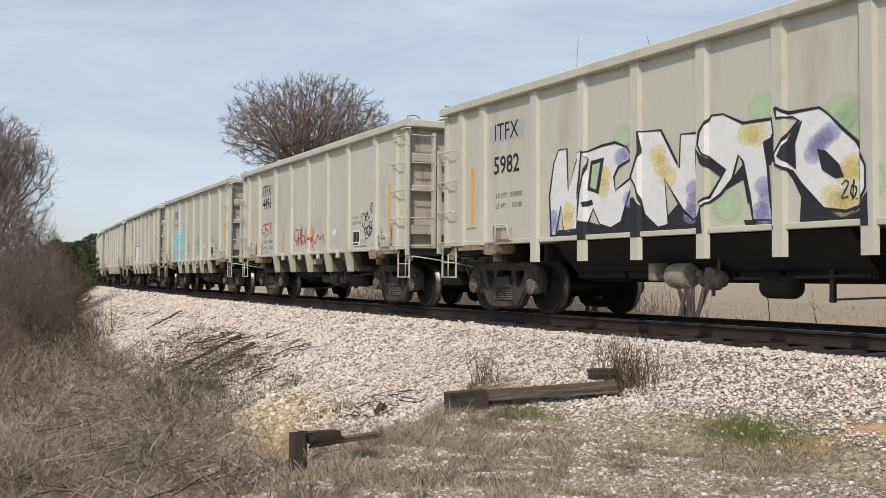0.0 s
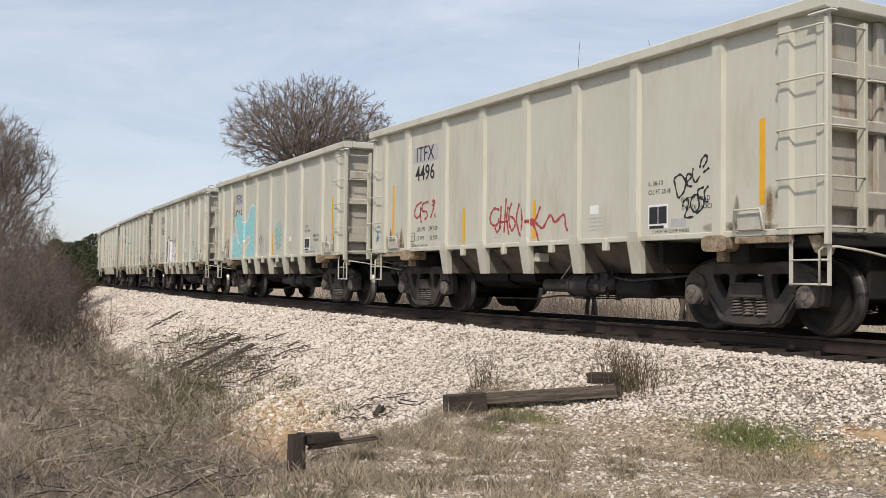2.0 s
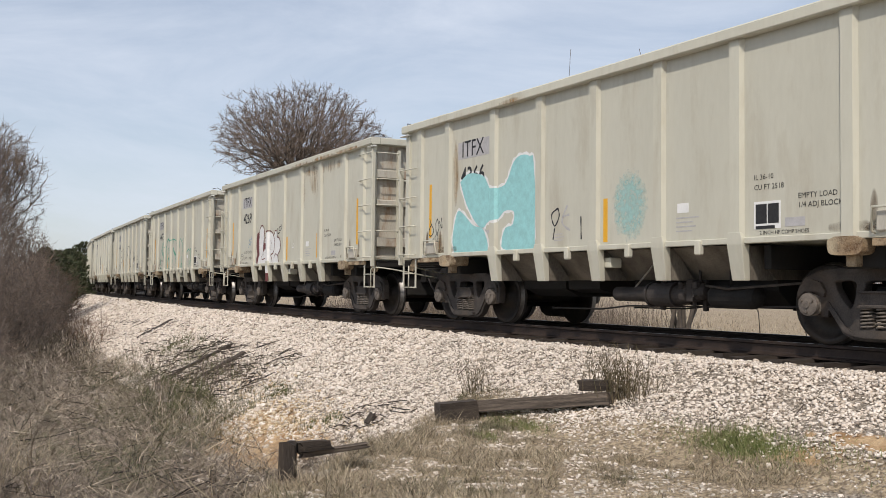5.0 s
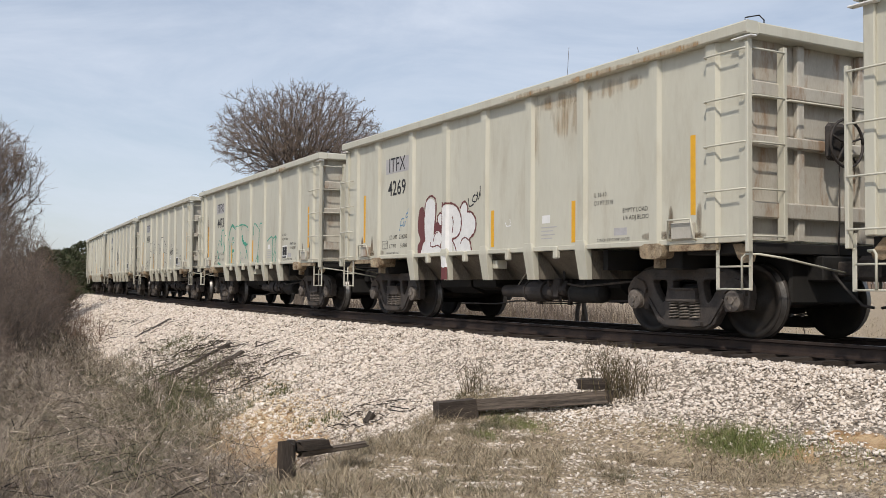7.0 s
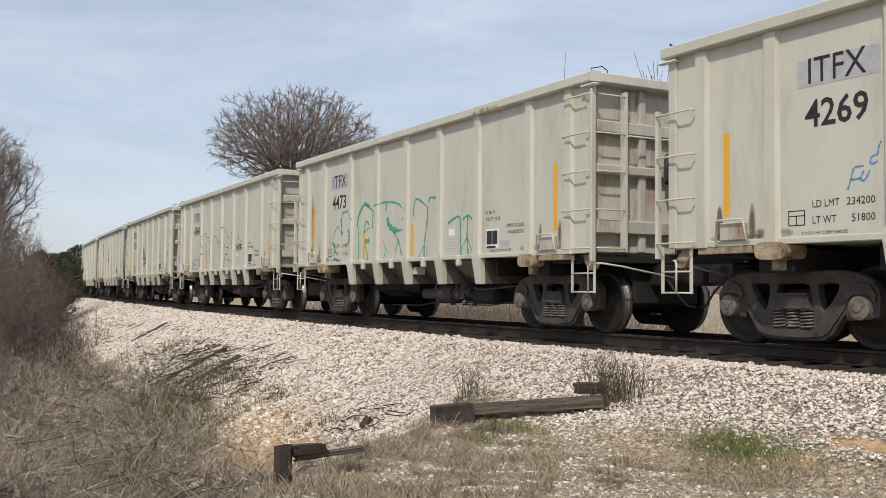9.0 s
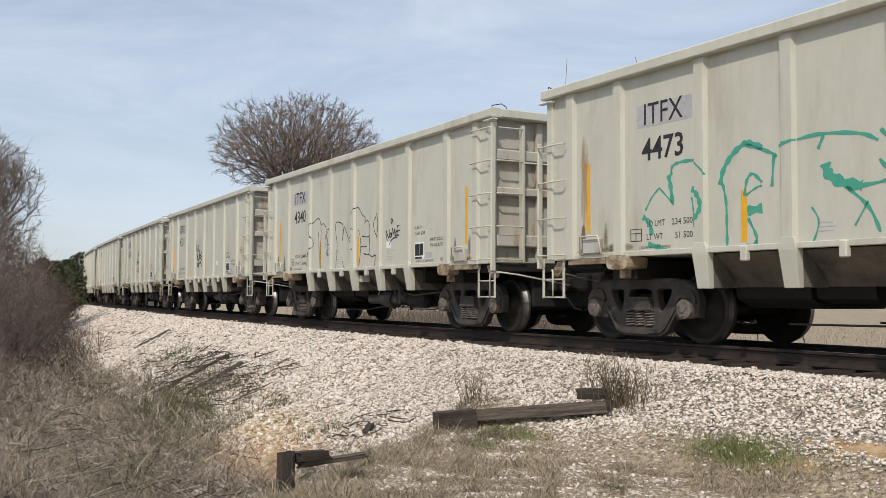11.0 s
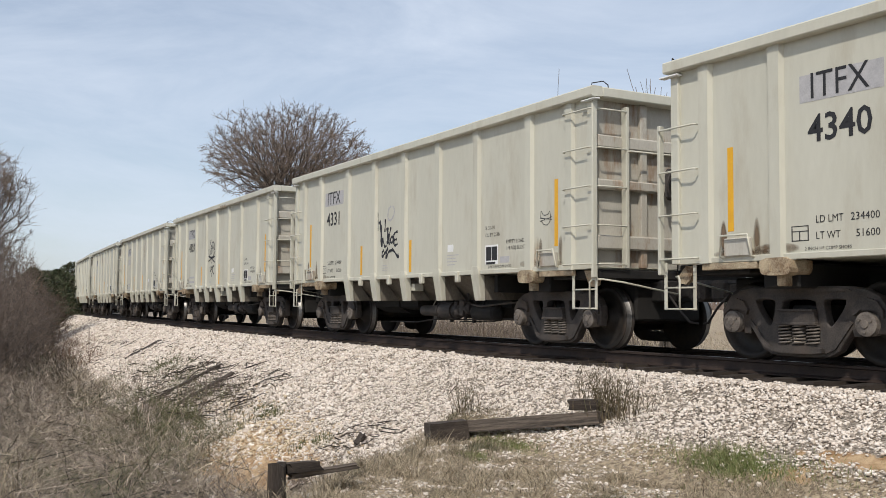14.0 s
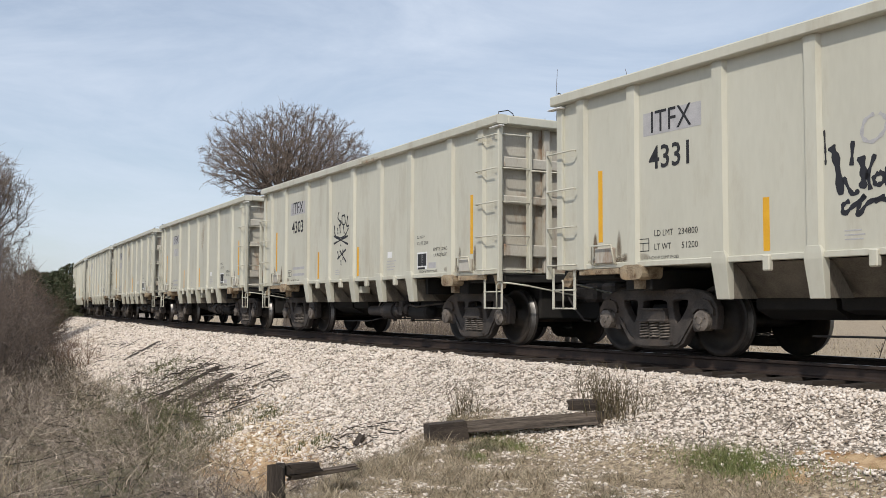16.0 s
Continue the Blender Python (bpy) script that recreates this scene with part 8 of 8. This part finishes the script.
spray([(1.22, 1.74), (1.04, 1.94), (1.0, 2.11), (1.22, 2.28), (1.32, 2.1), (1.3, 1.89), (1.22, 1.74)], SPRAY_BLACK, CARS[2], width=0.026)
spray([(-0.94, 1.63), (-1.03, 1.53)], SPRAY_BLACK, CARS[2], width=0.026)
spray([(1.66, 1.7), (1.6, 1.91), (1.74, 1.75), (1.76, 1.92)], SPRAY_BLACK, CARS[2], width=0.034)
spray([(1.81, 1.84), (1.78, 1.78), (1.85, 1.77), (1.85, 1.84), (1.81, 1.85)], SPRAY_BLACK, CARS[2], width=0.034)
spray([(1.87, 1.77), (1.9, 1.94), (1.95, 1.82), (2.01, 1.93), (2.01, 1.77)], SPRAY_BLACK, CARS[2], width=0.034)
spray([(2.07, 1.88), (2.03, 1.79), (2.08, 1.78), (2.1, 1.85), (2.07, 1.88)], SPRAY_BLACK, CARS[2], width=0.034)
spray([(2.21, 1.97), (2.12, 1.96), (2.12, 1.79), (2.21, 1.8)], SPRAY_BLACK, CARS[2], width=0.034)
spray([(2.12, 1.87), (2.23, 1.88)], SPRAY_BLACK, CARS[2], width=0.034)
spray([(1.75, 1.62), (1.86, 1.71), (2.01, 1.75), (2.12, 1.74)], SPRAY_BLACK, CARS[2], width=0.034)
spray([(1.86, 2.13), (1.83, 2.09), (1.86, 2.04), (1.9, 2.08), (1.87, 2.14)], SPRAY_BLACK, CARS[2], width=0.034)
spray([(-1.2, 2.48), (-1.19, 2.25), (-1.19, 2.11)], SPRAY_BLACK, CARS[3], width=0.03)
spray([(-1.12, 2.3), (-1.06, 2.15), (-1.01, 1.78)], SPRAY_BLACK, CARS[3], width=0.11)
spray([(-0.77, 2.15), (-0.74, 1.96), (-0.76, 1.82)], SPRAY_BLACK, CARS[3], width=0.11)
spray([(-0.86, 2.32), (-0.88, 2.07)], SPRAY_BLACK, CARS[3], width=0.06)
spray([(-0.98, 1.96), (-0.88, 1.78), (-0.8, 1.81)], SPRAY_BLACK, CARS[3], width=0.06)
spray([(-0.61, 2.15), (-0.7, 1.95), (-0.71, 1.91)], SPRAY_BLACK, CARS[3], width=0.06)
spray([(-0.7, 1.97), (-0.67, 1.8)], SPRAY_BLACK, CARS[3], width=0.06)
spray([(-0.57, 1.96), (-0.63, 1.91), (-0.6, 1.84), (-0.52, 1.87), (-0.53, 1.95), (-0.57, 1.96)], SPRAY_BLACK, CARS[3], width=0.06)
spray([(-0.91, 1.71), (-0.99, 1.67), (-0.98, 1.58), (-0.89, 1.64), (-0.73, 1.75)], SPRAY_BLACK, CARS[3], width=0.06)
spray([(-0.73, 1.75), (-0.81, 1.64), (-0.81, 1.55), (-0.7, 1.67), (-0.51, 1.72)], SPRAY_BLACK, CARS[3], width=0.06)
spray([(-0.32, 2.05), (-0.48, 1.99), (-0.46, 1.79), (-0.32, 1.81)], SPRAY_BLACK, CARS[3], width=0.06)
spray([(-0.48, 1.89), (-0.35, 1.9)], SPRAY_BLACK, CARS[3], width=0.06)
spray([(-0.63, 1.68), (-0.48, 1.68), (-0.29, 1.54), (-0.3, 1.62)], SPRAY_BLACK, CARS[3], width=0.06)
spray([(-0.61, 2.56), (-0.72, 2.5), (-0.75, 2.35), (-0.65, 2.28), (-0.52, 2.35), (-0.47, 2.47), (-0.55, 2.56)], PATCH, CARS[3], width=0.05)
spray([(-0.81, 2.67), (-0.87, 2.54), (-0.68, 2.42), (-0.82, 2.37)], SPRAY_BLACK, CARS[4], width=0.05)
spray([(-0.5, 2.57), (-0.64, 2.56), (-0.62, 2.39), (-0.47, 2.4), (-0.5, 2.57)], SPRAY_BLACK, CARS[4], width=0.05)
spray([(-0.34, 2.55), (-0.39, 2.34), (-0.27, 2.34)], SPRAY_BLACK, CARS[4], width=0.05)
spray([(-1.06, 2.39), (-1.01, 2.18), (-0.73, 2.1), (-0.47, 2.14), (-0.29, 2.29)], SPRAY_BLACK, CARS[4], width=0.05)
spray([(-0.88, 2.33), (-0.86, 2.19)], SPRAY_BLACK, CARS[4], width=0.05)
spray([(-0.76, 2.36), (-0.73, 2.2)], SPRAY_BLACK, CARS[4], width=0.05)
spray([(-0.57, 2.34), (-0.51, 2.18)], SPRAY_BLACK, CARS[4], width=0.05)
spray([(-1.09, 2.16), (-0.31, 1.94)], SPRAY_BLACK, CARS[4], width=0.05)
spray([(-0.32, 2.12), (-1.09, 1.99)], SPRAY_BLACK, CARS[4], width=0.05)
spray([(-0.71, 1.95), (-0.68, 1.92)], SPRAY_BLACK, CARS[4], width=0.05)
spray([(-0.87, 1.82), (-0.8, 1.66)], SPRAY_BLACK, CARS[4], width=0.05)
spray([(-0.75, 1.83), (-0.4, 1.57)], SPRAY_BLACK, CARS[4], width=0.05)
spray([(-0.41, 1.84), (-0.87, 1.65)], SPRAY_BLACK, CARS[4], width=0.05)
spray([(-0.58, 1.84), (-0.57, 1.62)], SPRAY_BLACK, CARS[4], width=0.05)
spray([(-0.68, 1.62), (-0.67, 1.5)], SPRAY_BLACK, CARS[4], width=0.05)

# faint older paint, and rust that has run from the rim
soft_patch(0.72, 1.72, 0.42, 0.55, SOFT_CYAN, CARS[-1], thick=0.55)
for n, x, z, w, h in ((0, 1.50, 2.95, 0.10, 0.7), (0, 2.1, 3.36, 0.65, 0.14), (0, 3.2, 3.34, 0.75, 0.15), (0, 2.3, 3.1, 0.5, 0.35), (1, -4.9, 2.2, 0.12, 0.8), (-2, 4.95, 1.5, 0.3, 0.22), (5, 0.6, 2.9, 0.2, 0.6), (3, 4.3, 1.45, 0.2, 0.25), (-1, -4.4, 1.4, 0.3, 0.25), (-2, -4.5, 1.4, 0.35, 0.2), (6, -1.0, 3.0, 0.3, 0.4), (-1, -3.9, 2.6, 0.1, 0.6)):
    soft_patch(x, z, w, h, RUST, CARS[n], name="rust_stain", label="brown rust stain", thick=0.3)
stain = random.Random(4)
# rust on the rim
for n, x, w in ((0, 1.4, 0.8), (0, 2.9, 1.1), (0, 4.4, 0.9), (-1, -2.0, 0.4), (1, 3.0, 0.5), (4, 1.0, 0.5)):
    soft_patch(x, TOP - 0.075, w, 0.052, RUST, CARS[n], name="rust_stain", label="brown rust stain", thick=0.45, out=1.60)
for n in sorted(CARS)[1:]:
    for x, z, w, h in ((-4.92, 1.42, 0.06, 0.24), (-4.43, 1.42, 0.06, 0.26), (4.43, 1.42, 0.06, 0.26), (4.93, 1.42, 0.06, 0.28), (-4.16, 1.27, 0.34, 0.08), (4.16, 1.27, 0.34, 0.08), (-4.7, 1.245, 0.5, 0.06), (4.7, 1.245, 0.5, 0.06)):
        soft_patch(x, z, w, h, GRIME, CARS[n], layer=2, name="rust_stain", label="brown rust stain", thick=stain.uniform(0.4, 0.9))


# ---- the train runs past ----
WHEELS = [(car, w, w.location.x) for car in CARS.values() for truck in car.children if truck.name.startswith("truck") for w in truck.children if w.name.startswith("wheelset")]
def gone(t):
    """Metres that the train has gone, counted from about seven seconds: it gathers speed evenly."""
    return -34.7315 + 4.8505 * t + 0.0154 * t * t


def car_pose(centre):
    a, b = on_line(centre + PINS / 2), on_line(centre - PINS / 2)
    return pose(*((a + b) / 2), 0, 0, math.degrees(math.atan2(b.y - a.y, b.x - a.x)))


def motions():
    for n, car in CARS.items():
        walk(car, [(t / 2, car_pose(START + PITCH * n - gone(t / 2))) for t in range(33)])
    for car, wheel, x in WHEELS:
        walk(wheel, [(t / 10, pose(x, 0, 0.457, 0, math.degrees(gone(t / 10) / 0.457), 0)) for t in range(161)])


motions()
